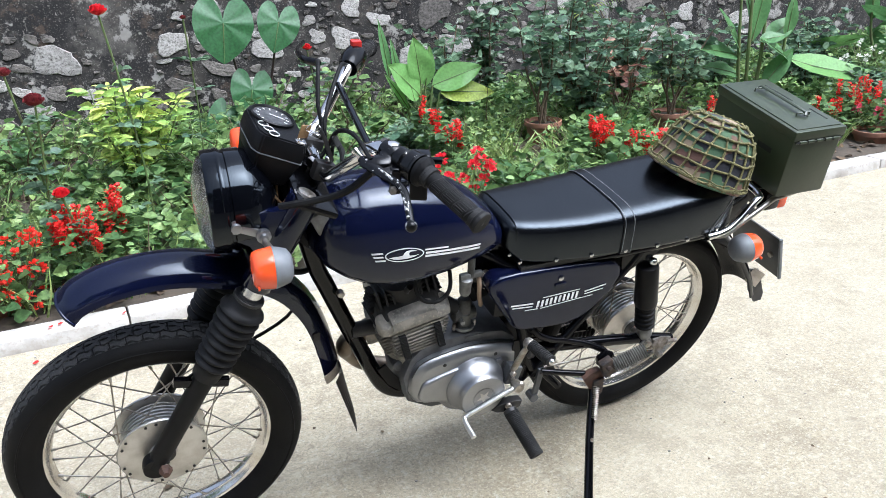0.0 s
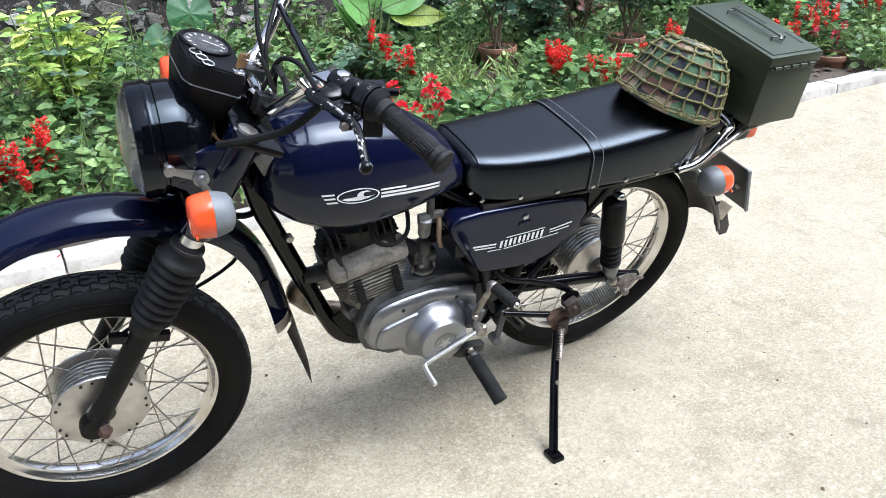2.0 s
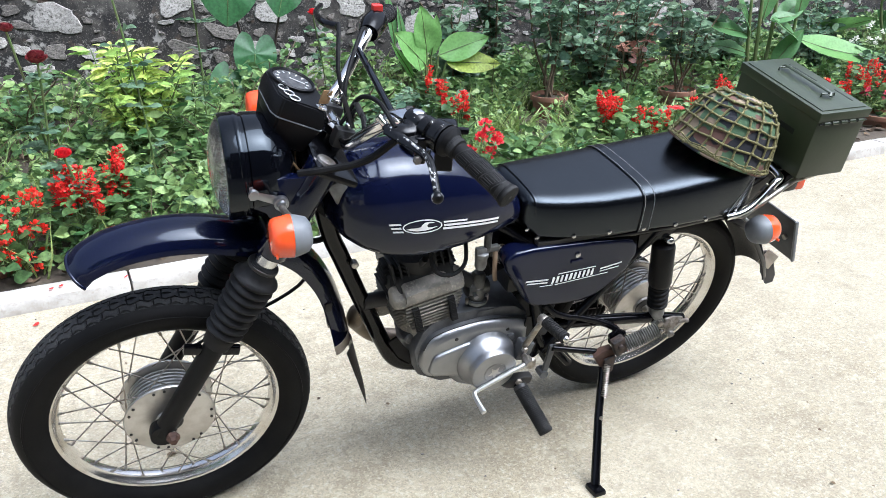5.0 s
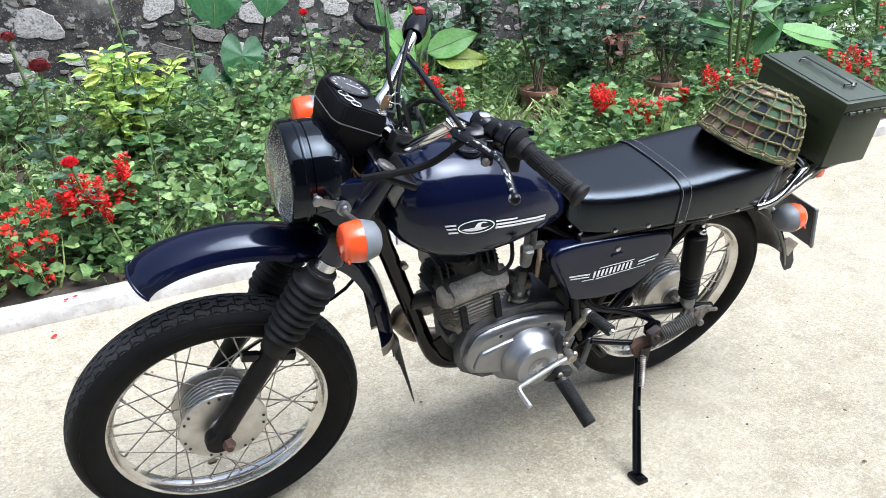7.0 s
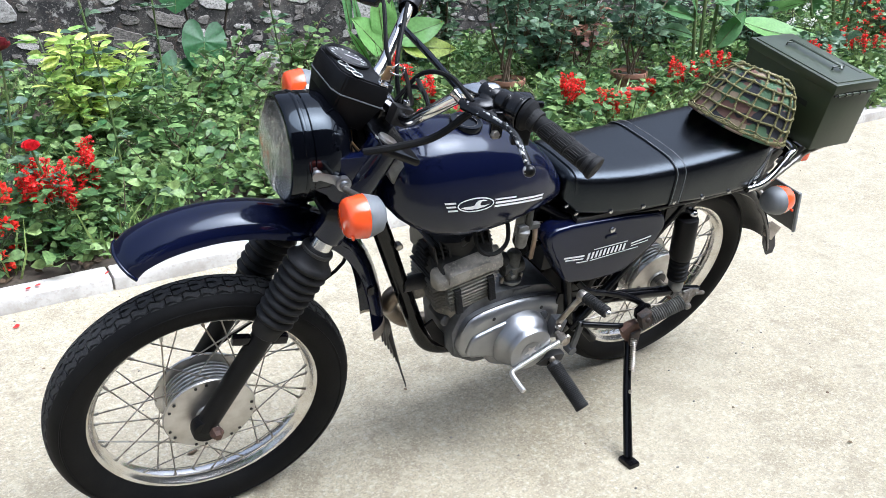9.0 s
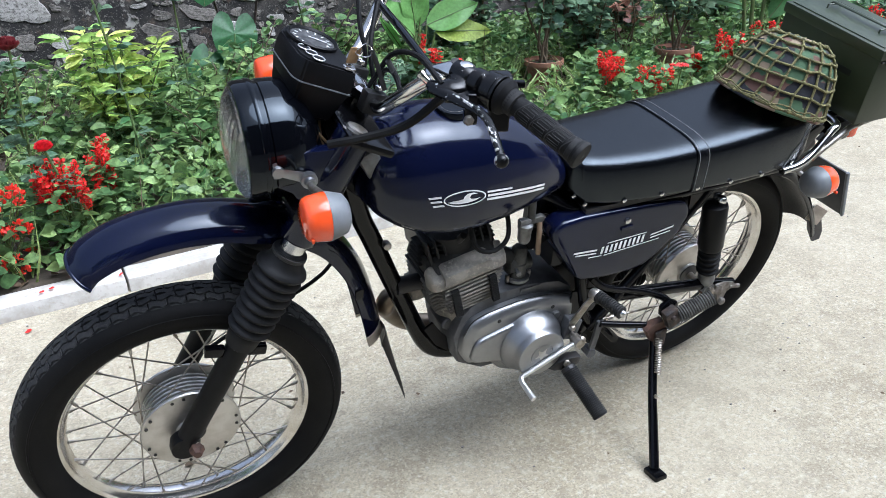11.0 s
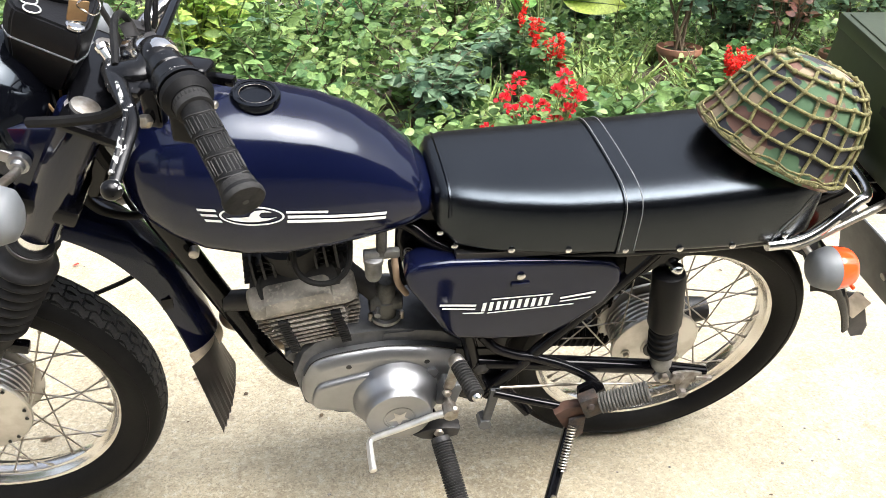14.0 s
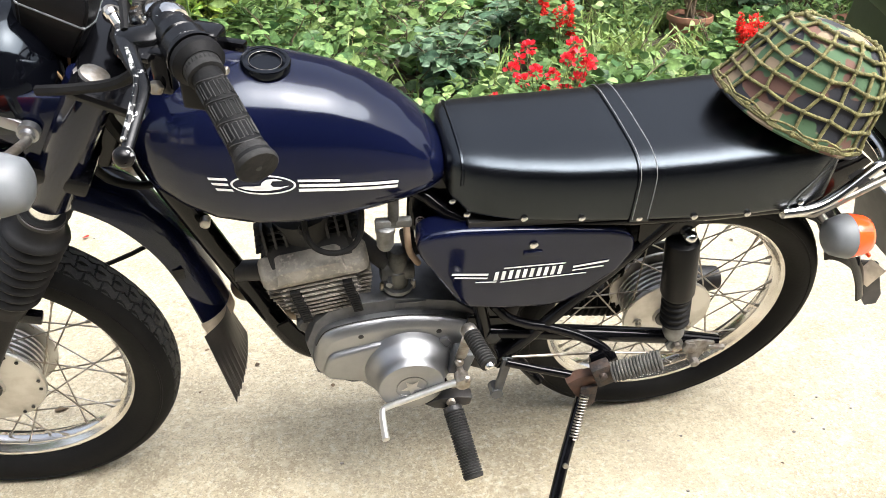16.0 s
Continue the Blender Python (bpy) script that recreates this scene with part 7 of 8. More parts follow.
# tufts of fresh grass in the gaps beside the pots
P, D, S = [], [], []
for k in range(105):
    x, y = prng.uniform(1.7, 3.4), prng.uniform(1.75, 3.0)
    if any(0.0 < py - y < 0.22 and abs(x - (px - (px - 0.2) * (py - y) / 4.4)) < 0.18 for px, py in ((2.63, 2.72), (3.46, 2.52))):
        continue
    y += SLOPE * x
    for q in range(18):
        a = prng.uniform(0, 6.2832)
        P.append((x + 0.03 * math.cos(a), y + 0.03 * math.sin(a), soil_z(x, y)))
        D.append((0.75 * math.cos(a), 0.75 * math.sin(a), 1))
        S.append(prng.uniform(0.08, 0.22))
tagged(link("grass_tufts", leaf_mesh("grass_tufts", P, D, S, (BLADE[0] * (1, 2.2, 1), BLADE[1]), 0.4), L_GRASS, smooth=60), "tufts of bright green grass between the pots", "grass", kind="stuff")
# leaf litter
P, D = [], []
for k in range(2600):
    x, y = prng.uniform(-2, 9), prng.uniform(1.4, 4.1)
    y += SLOPE * x
    P.append((x, y, soil_z(x, y) + 0.008))
    a = prng.uniform(0, 6.28)
    D.append((math.cos(a), math.sin(a), prng.uniform(-0.15, 0.25)))
tagged(link("leaf_litter", leaf_mesh("leaf_litter", P, D, prng.uniform(0.03, 0.075, 2600), OVATE, 0.5), L_DRY, smooth=60), "dry brown fallen leaves on the soil", "litter", kind="stuff")

# dry stalks standing and lying between the plants
lines, radii = [], []
for k in range(420):
    x, y = prng.uniform(-1.5, 6.5), prng.uniform(1.5, 3.9)
    y += SLOPE * x
    z = soil_z(x, y)
    a, h = prng.uniform(0, 6.28), prng.uniform(0.10, 0.42)
    o = h * prng.uniform(0.05, 0.9)
    p1 = Vector((x + o * math.cos(a), y + o * math.sin(a), z + h * prng.uniform(0.5, 1.0)))
    q = Vector((x, y, z)).lerp(p1, 0.5) + Vector((prng.uniform(-0.02, 0.02), prng.uniform(-0.02, 0.02), 0.01))
    lines.append([Vector((x, y, z - 0.01)), q, p1])
    radii.append(prng.uniform(0.0018, 0.0040))
tagged(part("dry_stalks", stems_mesh(lines, radii), M_TWIG), "thin brown dry stalks among the plants", "twigs", kind="stuff")

# filler bushes of the bed, left to right
FILL = [(-1.15, 2.3, 0.75, 0.38), (-0.75, 1.75, 0.55, 0.30), (-0.62, 2.6, 0.75, 0.36), (0.55, 2.25, 0.36, 0.30), (0.75, 2.9, 0.45, 0.34), (1.15, 2.35, 0.42, 0.32), (1.05, 3.3, 0.50, 0.34), (1.45, 2.75, 0.45, 0.30), (0.45, 3.4, 0.45, 0.35), (-0.35, 3.3, 0.5, 0.4), (1.55, 3.5, 0.5, 0.34), (0.75, 1.7, 0.26, 0.26), (1.9, 1.75, 0.24, 0.22)]
for i, (x, y, h, rad) in enumerate(FILL):
    shrub("leafy_bush", "green garden bush with small oval leaves", "bush", x, y, h, rad, 9, 24, 0.062, OVATE, L_WEED if i % 3 else L_DARK, group="bushes in the flower bed", seed=i)

# rose bushes with bluish green compound leaves
ROSES = [(2.62, 2.72, 0.95, 0.36, 5), (2.35, 3.45, 0.80, 0.34, 8), (3.15, 3.3, 1.05, 0.38, 9), (2.98, 2.75, 0.80, 0.30, 8), (3.45, 2.5, 0.80, 0.36, 5), (2.75, 3.75, 1.05, 0.36, 8), (3.6, 3.2, 0.95, 0.4, 9), (4.4, 3.2, 0.65, 0.4, 9), (5.0, 2.9, 0.55, 0.42, 9), (5.6, 3.4, 0.65, 0.45, 9), (4.9, 2.2, 0.36, 0.3, 8), (6.4, 2.6, 0.6, 0.45, 9), (1.62, 2.5, 0.40, 0.30, 8), (1.2, 1.95, 0.36, 0.25, 7), (7.4, 3.0, 0.7, 0.5, 9), (3.9, 3.6, 0.9, 0.38, 8)]
for i, (x, y, h, rad, st) in enumerate(ROSES):
    pot_high = 0.17 if (x, y) in ((2.62, 2.72), (3.45, 2.5)) else None
    shrub("rose_bush", "thorny rose bush with grey-green leaves", "rose bush", x, y, h, rad, st, 12, 0.064, OVATE, L_ROSE, group="rose bushes", compound=5, seed=40 + i, base=pot_high, low=0.36 if pot_high else 0.25)

shrub("young_rose", "sparse young rose shoots with reddish leaves", "rose bush", 3.25, 2.75, 0.72, 0.22, 4, 6, 0.055, OVATE, L_BRONZE, low=0.5, compound=3, seed=71)
shrub("variegated_shrub", "bright yellow-green variegated shrub", "shrub", 0.20, 2.75, 0.74, 0.34, 17, 30, 0.100, LANCE, L_YELLOW, stem=M_GSTEM, low=0.35, seed=77)
shrub("variegated_shrub", "lower green shrub with variegated leaves", "shrub", 0.42, 2.55, 0.44, 0.28, 10, 20, 0.085, MID, L_WEED, stem=M_GSTEM, low=0.3, seed=78)


def flower_spikes(name, label, x, y, spikes, radius, height, petal, leaf=L_DARK, size=0.018, seed=0, bushy=True, z_low=0.1):
    """Salvia: leafy clump with upright red spikes."""
    r = np.random.RandomState(seed + 500)
    z0 = soil_z(x, y)
    t = thing(name, label, "flowers", pose(x, y, z0), "red flowers in the bed")
    lines, P, D = [], [], []
    for s in range(spikes):
        a, q = r.uniform(0, 6.28), radius * math.sqrt(r.uniform())
        top = Vector((q * math.cos(a), q * math.sin(a), height * r.uniform(0.72, 1.0)))
        lines.append([Vector((top.x * 0.3, top.y * 0.3, 0)), top * 0.6, top])
        pp, dd = [], []
        for k in range(66):
            f = r.uniform(0, 1)
            b = r.uniform(0, 6.28)
            pp.append((top.x + r.normal(0, 0.005), top.y + r.normal(0, 0.005), top.z - 0.095 * f))
            dd.append((math.cos(b), math.sin(b), 0.35))
        me = leaf_mesh("flower_spike", pp, dd, size * r.uniform(0.55, 1.0, 66), PETAL, 0.9)
        link("flower_spike", me, petal, t, smooth=60)
    if bushy:
        for k in range(150):
            a, q = r.uniform(0, 6.28), radius * 1.15 * math.sqrt(r.uniform())
            P.append((q * math.cos(a), q * math.sin(a), 0.03 + r.uniform(0, height * 0.72)))
            D.append((math.cos(a), math.sin(a), r.uniform(-0.2, 0.5)))
        fo = link("foliage", leaf_mesh("foliage", P, D, r.uniform(0.035, 0.07, len(P)), OVATE), leaf, t, smooth=60)
        fo["kind"] = "stuff"
    part("stem", stems_mesh(lines, [0.0035] * len(lines)), M_GSTEM, t)["kind"] = "stuff"
    return t


SALVIA = "scarlet salvia with upright red flower spikes"
flower_spikes("salvia", SALVIA, -0.10, 1.62, 20, 0.115, 0.36, L_RED, seed=1, size=0.019)
flower_spikes("salvia", SALVIA, 0.02, 1.70, 7, 0.05, 0.40, L_RED, seed=2)
flower_spikes("salvia", SALVIA, 1.73, 2.18, 7, 0.07, 0.40, L_RED, seed=3)
flower_spikes("salvia", SALVIA, 1.68, 2.30, 6, 0.06, 0.50, L_RED, seed=4)
flower_spikes("salvia", SALVIA, 2.52, 1.97, 15, 0.10, 0.33, L_RED, seed=5)
flower_spikes("salvia", SALVIA, 2.80, 1.93, 14, 0.12, 0.23, L_RED, seed=6)
flower_spikes("salvia", SALVIA, 3.50, 2.12, 9, 0.12, 0.28, L_RED, seed=7)
flower_spikes("salvia", SALVIA, 3.80, 2.10, 8, 0.10, 0.33, L_RED, seed=8)
flower_spikes("salvia", SALVIA, 3.20, 2.05, 5, 0.06, 0.24, L_CORAL, seed=9)
flower_spikes("salvia", SALVIA, 4.55, 1.98, 12, 0.15, 0.33, L_RED, seed=10)
flower_spikes("salvia", SALVIA, 4.20, 1.95, 6, 0.10, 0.29, L_RED, seed=11)
flower_spikes("salvia", SALVIA, 5.25, 2.1, 12, 0.15, 0.36, L_RED, seed=12)


def cluster(name, label, x, y, heads, petal, seed, r_head=0.022, group="red flowers in the bed", leaf=L_DARK, size=0.016, per=22, leaves=120, rad=0.16, hgt=0.3):
    """Rounded flower heads over a small clump of leaves."""
    r = np.random.RandomState(seed + 900)
    z0 = soil_z(x, y)
    t = thing(name, label, "flowers", pose(x, y, z0), group)
    lines = []
    for (hx, hy, hz) in heads:
        c = np.array((hx - x, hy - y, hz - z0))
        d = unit(r.normal(0, 1, (per, 3)) + (0, 0, 0.5))
        me = leaf_mesh("flower_head", c + d * r_head * 0.35, d, size * r.uniform(0.8, 1.3, per), PETAL, 0.7)
        link("flower_head", me, petal, t, smooth=60)
        lines.append([Vector((c[0] * 0.3, c[1] * 0.3, 0)), Vector(c * (0.7, 0.7, 0.55)), Vector(c)])
    part("stem", stems_mesh(lines, [0.0032] * len(lines)), M_GSTEM, t)["kind"] = "stuff"
    if leaves:
        P, D = [], []
        for k in range(leaves):
            a, q = r.uniform(0, 6.28), rad * math.sqrt(r.uniform())
            P.append((q * math.cos(a), q * math.sin(a), 0.02 + r.uniform(0, hgt)))
            D.append((math.cos(a), math.sin(a), r.uniform(-0.2, 0.5)))
        fo = link("foliage", leaf_mesh("foliage", P, D, r.uniform(0.035, 0.065, leaves), OVATE), leaf, t, smooth=60)
        fo["kind"] = "stuff"
    return t


rr = random.Random(21)
cluster("coral_bush", "bush of small coral red flower clusters", -0.42, 1.55, [(-0.42 + rr.uniform(-0.16, 0.16), 1.47 + rr.uniform(-0.06, 0.10), rr.uniform(0.06, 0.36)) for _ in range(52)], L_CORAL, 1, 0.018, size=0.017, per=14, leaves=150, rad=0.17, hgt=0.24)
cluster("begonia", "red begonia with waxy petals", 1.52, 1.58, [(1.365, 1.58, 0.29), (1.405, 1.56, 0.25), (1.315, 1.6, 0.17), (1.465, 1.6, 0.27), (1.525, 1.57, 0.26), (1.575, 1.56, 0.32), (1.615, 1.57, 0.34), (1.645, 1.56, 0.29), (1.625, 1.58, 0.24), (1.545, 1.55, 0.19), (1.495, 1.56, 0.2), (1.435, 1.62, 0.36), (1.585, 1.6, 0.2), (1.595, 1.57, 0.38), (1.665, 1.57, 0.31), (1.395, 1.59, 0.32)], L_BEGONIA, 2, 0.036, size=0.019, per=32, leaves=90, rad=0.18, hgt=0.2)
cluster("white_flowers", "small white flower heads on green stems", 4.98, 2.4, [(4.98 + rr.uniform(-0.12, 0.15), 2.4 + rr.uniform(-0.1, 0.1), rr.uniform(0.36, 0.52)) for _ in range(9)], L_WHITE, 3, 0.016, "white flowers", size=0.018, per=14, leaves=90, rad=0.2, hgt=0.3)
cluster("white_flowers", "two white flowers against the wall", 2.75, 3.9, [(2.81, 3.88, 0.68), (2.69, 3.9, 0.46), (2.62, 3.9, 0.70)], L_WHITE, 4, 0.016, "white flowers", size=0.026, per=10, leaves=40, rad=0.15, hgt=0.4)
cluster("pink_flowers", "bright pink flowers beside the kerb", 4.58, 1.85, [(4.55, 1.85, 0.17), (4.62, 1.86, 0.13), (4.40, 1.88, 0.20), (4.70, 1.9, 0.2)], L_PINK, 5, 0.018, "pink flowers", size=0.03, per=14, leaves=70, rad=0.2, hgt=0.16)
cluster("coral_bush", "bush of small coral red flower clusters", 5.9, 2.6, [(5.9 + rr.uniform(-0.3, 0.3), 2.5 + rr.uniform(-0.2, 0.2), rr.uniform(0.2, 0.5)) for _ in range(30)], L_CORAL, 6, 0.014, size=0.014, per=12, leaves=220, rad=0.35, hgt=0.45)


def long_rose(name, label, foot, top, petal, seed, head=0.034):
    """One rose bloom of layered petals on a long bending cane with a few leaves."""
    r = np.random.RandomState(seed + 1300)
    x, y = foot
    z0 = soil_z(x, y)
    t = thing(name, label, "rose", pose(x, y, z0), "single roses")
    c = Vector((top[0] - x, top[1] - y, top[2] - z0))
    pts = curve_pts([(0, 0, 0), c * 0.35 + Vector((0.02, 0, 0.02)), c * 0.7 + Vector((0.015, 0.01, 0.01)), c], 4)
    part("stem", tube(pts, [0.0045, 0.004, 0.0035, 0.0028][0], 6), M_GSTEM, t)
    P, D, S = [], [], []
    for ring, (n, tilt, s) in enumerate(((6, 3.2, 0.95), (8, 1.9, 1.0), (9, 1.0, 1.0), (10, 0.35, 0.95))):
        for k in range(n):
            a = 2 * math.pi * (k + 0.5 * ring) / n
            P.append((c.x, c.y, c.z))
            D.append((math.cos(a), math.sin(a), tilt))
            S.append(head * s)
    link("bloom", leaf_mesh("bloom", P, D, S, (PETAL[0] * (1, 1.5, 2.2), PETAL[1]), 0.15), petal, t, smooth=60)
    P, D = [], []
    for k in range(16):
        f = r.uniform(0.2, 0.93)
        p = pts[int(f * (len(pts) - 1))]
        a = r.uniform(0, 6.28)
        for j in range(3):
            P.append(np.array(p) + 0.03 * j * np.array((math.cos(a), math.sin(a), 0.1)))
            D.append((math.cos(a + 0.7 * (j - 1)), math.sin(a + 0.7 * (j - 1)), 0.1))
    link("foliage", leaf_mesh("foliage", P, D, 0.05, OVATE), L_ROSE, t, smooth=60)["kind"] = "stuff"


def gerbera(x, y, z, seed):
    """A flat coral daisy flower on one bare stalk."""
    r = np.random.RandomState(seed)
    z0 = soil_z(x, y)
    t = thing("gerbera", "coral pink gerbera flower on a bare stalk", "flower", pose(x, y, z0))
    c = Vector((0, -0.02, z - z0))
    part("stem", tube([(0.02, 0.05, 0), (0.015, 0.02, c.z * 0.6), c], 0.003, 6, 4), M_GSTEM, t)
    P, D, S = [], [], []
    for n, lift, size in ((18, 0.12, 0.040), (14, 0.35, 0.032), (10, 0.8, 0.018)):
        for k in range(n):
            a = 2 * math.pi * (k + r.uniform(-0.2, 0.2)) / n
            P.append(tuple(c))
            D.append((math.cos(a), math.sin(a) - 0.15, lift))
            S.append(size)
    link("bloom", leaf_mesh("bloom", P, D, S, SLIM, 0.1), L_CORALPINK, t, smooth=60)


gerbera(2.79, 1.72, 0.305, 8)
long_rose("red_rose", "open red rose on a short cane", (-0.12, 1.68), (-0.15, 1.63, 0.43), L_CRIMSON, 1, 0.040)
long_rose("red_rose", "red rose on a long cane before the wall", (0.20, 2.05), (0.11, 2.0, 1.06), L_CRIMSON, 2, 0.046)
long_rose("red_rose", "small red rose near the handlebar", (1.30, 3.1), (1.224, 3.0, 0.72), L_CRIMSON, 3, 0.036)
long_rose("dark_rose", "withered dark red rose", (-0.26, 1.80), (-0.180, 1.75, 0.765), L_DROSE, 4, 0.050)
long_rose("dark_rose", "withered dark red rose", (-0.20, 1.85), (-0.262, 1.75, 0.885), L_DROSE, 5, 0.034)
long_rose("dark_rose", "withered dark red rose", (0.5, 2.6), (0.50, 2.5, 0.98), L_DROSE, 6, 0.020)


def big_leaf(name, parent, base, tip, width, material, shape="blade", droop=0.12, face=(0, -0.7, 0.7), cup=0.10):
    """One large leaf as its own mesh: a bent blade with a midrib, or a heart."""
    base, tip = Vector(base), Vector(tip)
    d = tip - base
    ln = d.length
    d.normalize()
    f = Vector(face)
    side = d.cross(f).normalized()
    nrm = side.cross(d).normalized()
    bm = bmesh.new()
    rows = 15
    m = 8
    if shape == "heart":
        ring_a = np.radians([0, 12, 25, 45, 70, 100, 130, 150, 163, 173, 180])
        ring_r = [1.0, 0.88, 0.78, 0.69, 0.63, 0.62, 0.69, 0.74, 0.62, 0.30, 0.08]
        last = None
        hub = bm.verts.new(base)
        for q in range(1, 9):
            f = q / 8
            ring_v = []
            for k in range(48):
                a = 2 * math.pi * k / 48 - math.pi
                r = float(np.interp(abs(a), ring_a, ring_r)) * f
                y = math.sin(a) * r * width * 0.82
                wave = 0.02 * ln * math.sin(7 * a) * f + cup * ln * 0.6 * f * f * abs(math.sin(a))
                x = math.cos(a) * r * ln
                ring_v.append(bm.verts.new(base + d * x + side * y + nrm * (wave - droop * ln * max(0.0, x / ln) ** 2 - 0.22 * max(0.0, -x))))
            for k in range(48):
                if last:
                    bm.faces.new((last[k], last[(k + 1) % 48], ring_v[(k + 1) % 48], ring_v[k]))
                else:
                    bm.faces.new((hub, ring_v[(k + 1) % 48], ring_v[k]))
            last = ring_v
    else:
        grid_v = []
        for i in range(rows):
            u = i / (rows - 1)
            w = max(0.03, math.sin(math.pi * u ** 0.8) ** 0.8 if 0 < u < 1 else 0.03)
            row = []
            for k in range(2 * m + 1):
                v = (k - m) / m
                z = cup * width * abs(v) ** 1.2 * w - droop * ln * u * u + 0.02 * width * math.sin(11 * u + 3 * v) + 0.006 * width * math.sin(40 * u + 9 * abs(v))
                row.append(bm.verts.new(base + d * (u * ln) + side * (v * width * 0.5 * w) + nrm * z))
            grid_v.append(row)
        for a, b in zip(grid_v, grid_v[1:]):
            for k in range(2 * m):
                bm.faces.new((a[k], a[k + 1], b[k + 1], b[k]))
    o = part(name, bm, material, parent, smooth=80)
    pts = [base + d * (u * ln) + nrm * (0.003 - droop * ln * u * u) for u in np.linspace(0, 0.97, 8)]
    part("midrib", tube(pts, [0.004 * (1 - 0.7 * i / 7) for i in range(8)], 5), M_GSTEM, o)
    return o


# taro: two heart leaves held upright before the wall and two lower ones
taro = thing("taro", "taro plant with heart-shaped green leaves on dark stalks", "plant", pose(1.02, 3.75, 0.05))
for (bx, bz, tx, tz, w, fy, sx) in ((-0.13, 0.79, -0.16, 0.545, 0.37, -0.95, 0.03), (0.22, 0.77, 0.16, 0.585, 0.27, -0.95, 0.08), (0.0, 0.36, -0.04, 0.16, 0.27, -0.9, 0.0), (-0.20, 0.20, -0.30, 0.05, 0.20, -0.9, 0.0)):
    lf = big_leaf("leaf", taro, (bx, -0.05, bz), (tx, -0.10, tz), w, L_COLOC, "heart", 0.08, (0, fy, 0.25), 0.06)
    part("stalk", tube([(sx, 0.02, 0), (sx * 0.5 + bx * 0.5, 0.03, bz * 0.5), (bx, -0.045, bz)], [0.011, 0.009, 0.006], 8, 4), M_DSTEM, taro)

broad = thing("broad_leaf_plant", "plant with broad bright green paddle leaves", "plant", pose(1.98, 3.12, 0.06))
for base, tip, w, m in (((-0.01, 0, 0.37), (-0.05, -0.04, 0.66), 0.19, L_BIG), ((-0.03, -0.03, 0.30), (-0.245, -0.12, 0.53), 0.22, L_BIG), ((0.07, 0, 0.35), (0.385, -0.08, 0.465), 0.185, L_BIG), ((0.11, -0.03, 0.31), (0.455, -0.12, 0.30), 0.165, L_YBIG), ((-0.20, 0.05, 0.42), (-0.235, 0.06, 0.78), 0.06, L_CANNA), ((0.03, 0.02, 0.35), (0.06, -0.02, 0.60), 0.10, L_BIG), ((-0.1, 0.0, 0.22), (-0.24, -0.02, 0.46), 0.06, L_BIG), ((-0.14, 0.03, 0.35), (-0.17, 0.04, 0.66), 0.055, L_CANNA)):
    big_leaf("leaf", broad, base, tip, w, m, "blade", 0.08, (0.1, -0.8, 0.6))
    part("stalk", tube([(base[0] * 0.3, 0, 0), base], 0.007, 8), M_GSTEM, broad)

CANNA = [((0.32, -0.02, 0.38), (0.98, -0.16, 0.14), 0.23, -0.16), ((-0.08, 0, 0.44), (-0.31, -0.05, 0.76), 0.16, 0.05), ((-0.12, 0, 0.44), (-0.49, -0.10, 0.55), 0.17, 0.10), ((0.30, 0, 0.52), (0.33, -0.02, 0.80), 0.12, 0.04), ((0.0, 0, 0.52), (0.12, 0.0, 1.0), 0.13, 0.03), ((0.04, -0.03, 0.52), (0.22, -0.08, 0.56), 0.10, 0.10), ((0.30, -0.04, 0.38), (0.0, -0.10, 0.56), 0.15, 0.06), ((0.14, 0.02, 0.50), (0.42, 0.04, 0.66), 0.14, 0.10), ((-0.05, 0.03, 0.3), (-0.36, 0.02, 0.42), 0.13, 0.14), ((0.12, -0.02, 0.22), (0.30, -0.08, 0.46), 0.13, 0.08), ((0.05, 0.05, 0.6), (-0.08, 0.08, 1.05), 0.13, 0.04)]
for i, (x, y, sc, turn_z) in enumerate(((4.08, 2.5, 1.0, 0), (6.1, 2.9, 0.95, 150), (7.0, 3.2, 1.05, 40))):
    can = thing("canna", "tall canna with large green leaves", "plant", pose(x, y, 0.06, 0, 0, turn_z), "cannas")
    for s, (dx, h) in enumerate(((-0.10, 0.9), (-0.02, 1.1), (0.10, 1.05), (0.28, 0.75))):
        part("stem", tube([(dx * 0.5, 0, 0), (dx, 0, h * 0.5 * sc), (dx * 1.1, 0.01, h * sc)], [0.014, 0.012, 0.007], 10, 4), M_GSTEM, can)
    for b, t, w, dr in CANNA:
        big_leaf("leaf", can, Vector(b) * sc, Vector(t) * sc, w * sc, L_BIG if w > 0.2 else L_CANNA, "blade", dr, (0.1, -0.6, 0.8))

# fern on the wall
fern = thing("fern", "small light green fern growing on the wall", "fern", pose(3.95, 4.30, 0.62))
for s in range(5):
    a = -0.9 + 0.45 * s
    pts = [Vector((0.05 * s - 0.1 + 0.28 * f * math.sin(a), -0.03 - 0.10 * f, 0.34 * f * math.cos(a) - 0.10 * f * f)) for f in np.linspace(0, 1, 12)]
    P, D = [], []
    for i, p in enumerate(pts[1:]):
        for sg in (-1, 1):
            P.append(p)
            D.append((sg * math.cos(a), -0.2, -sg * math.sin(a)))
    link("frond", leaf_mesh("frond", P, D, np.repeat(0.075 * np.linspace(1, 0.3, 11), 2), SLIM, 0.2), L_YELLOW if s % 2 else L_WEED, fern, smooth=60)

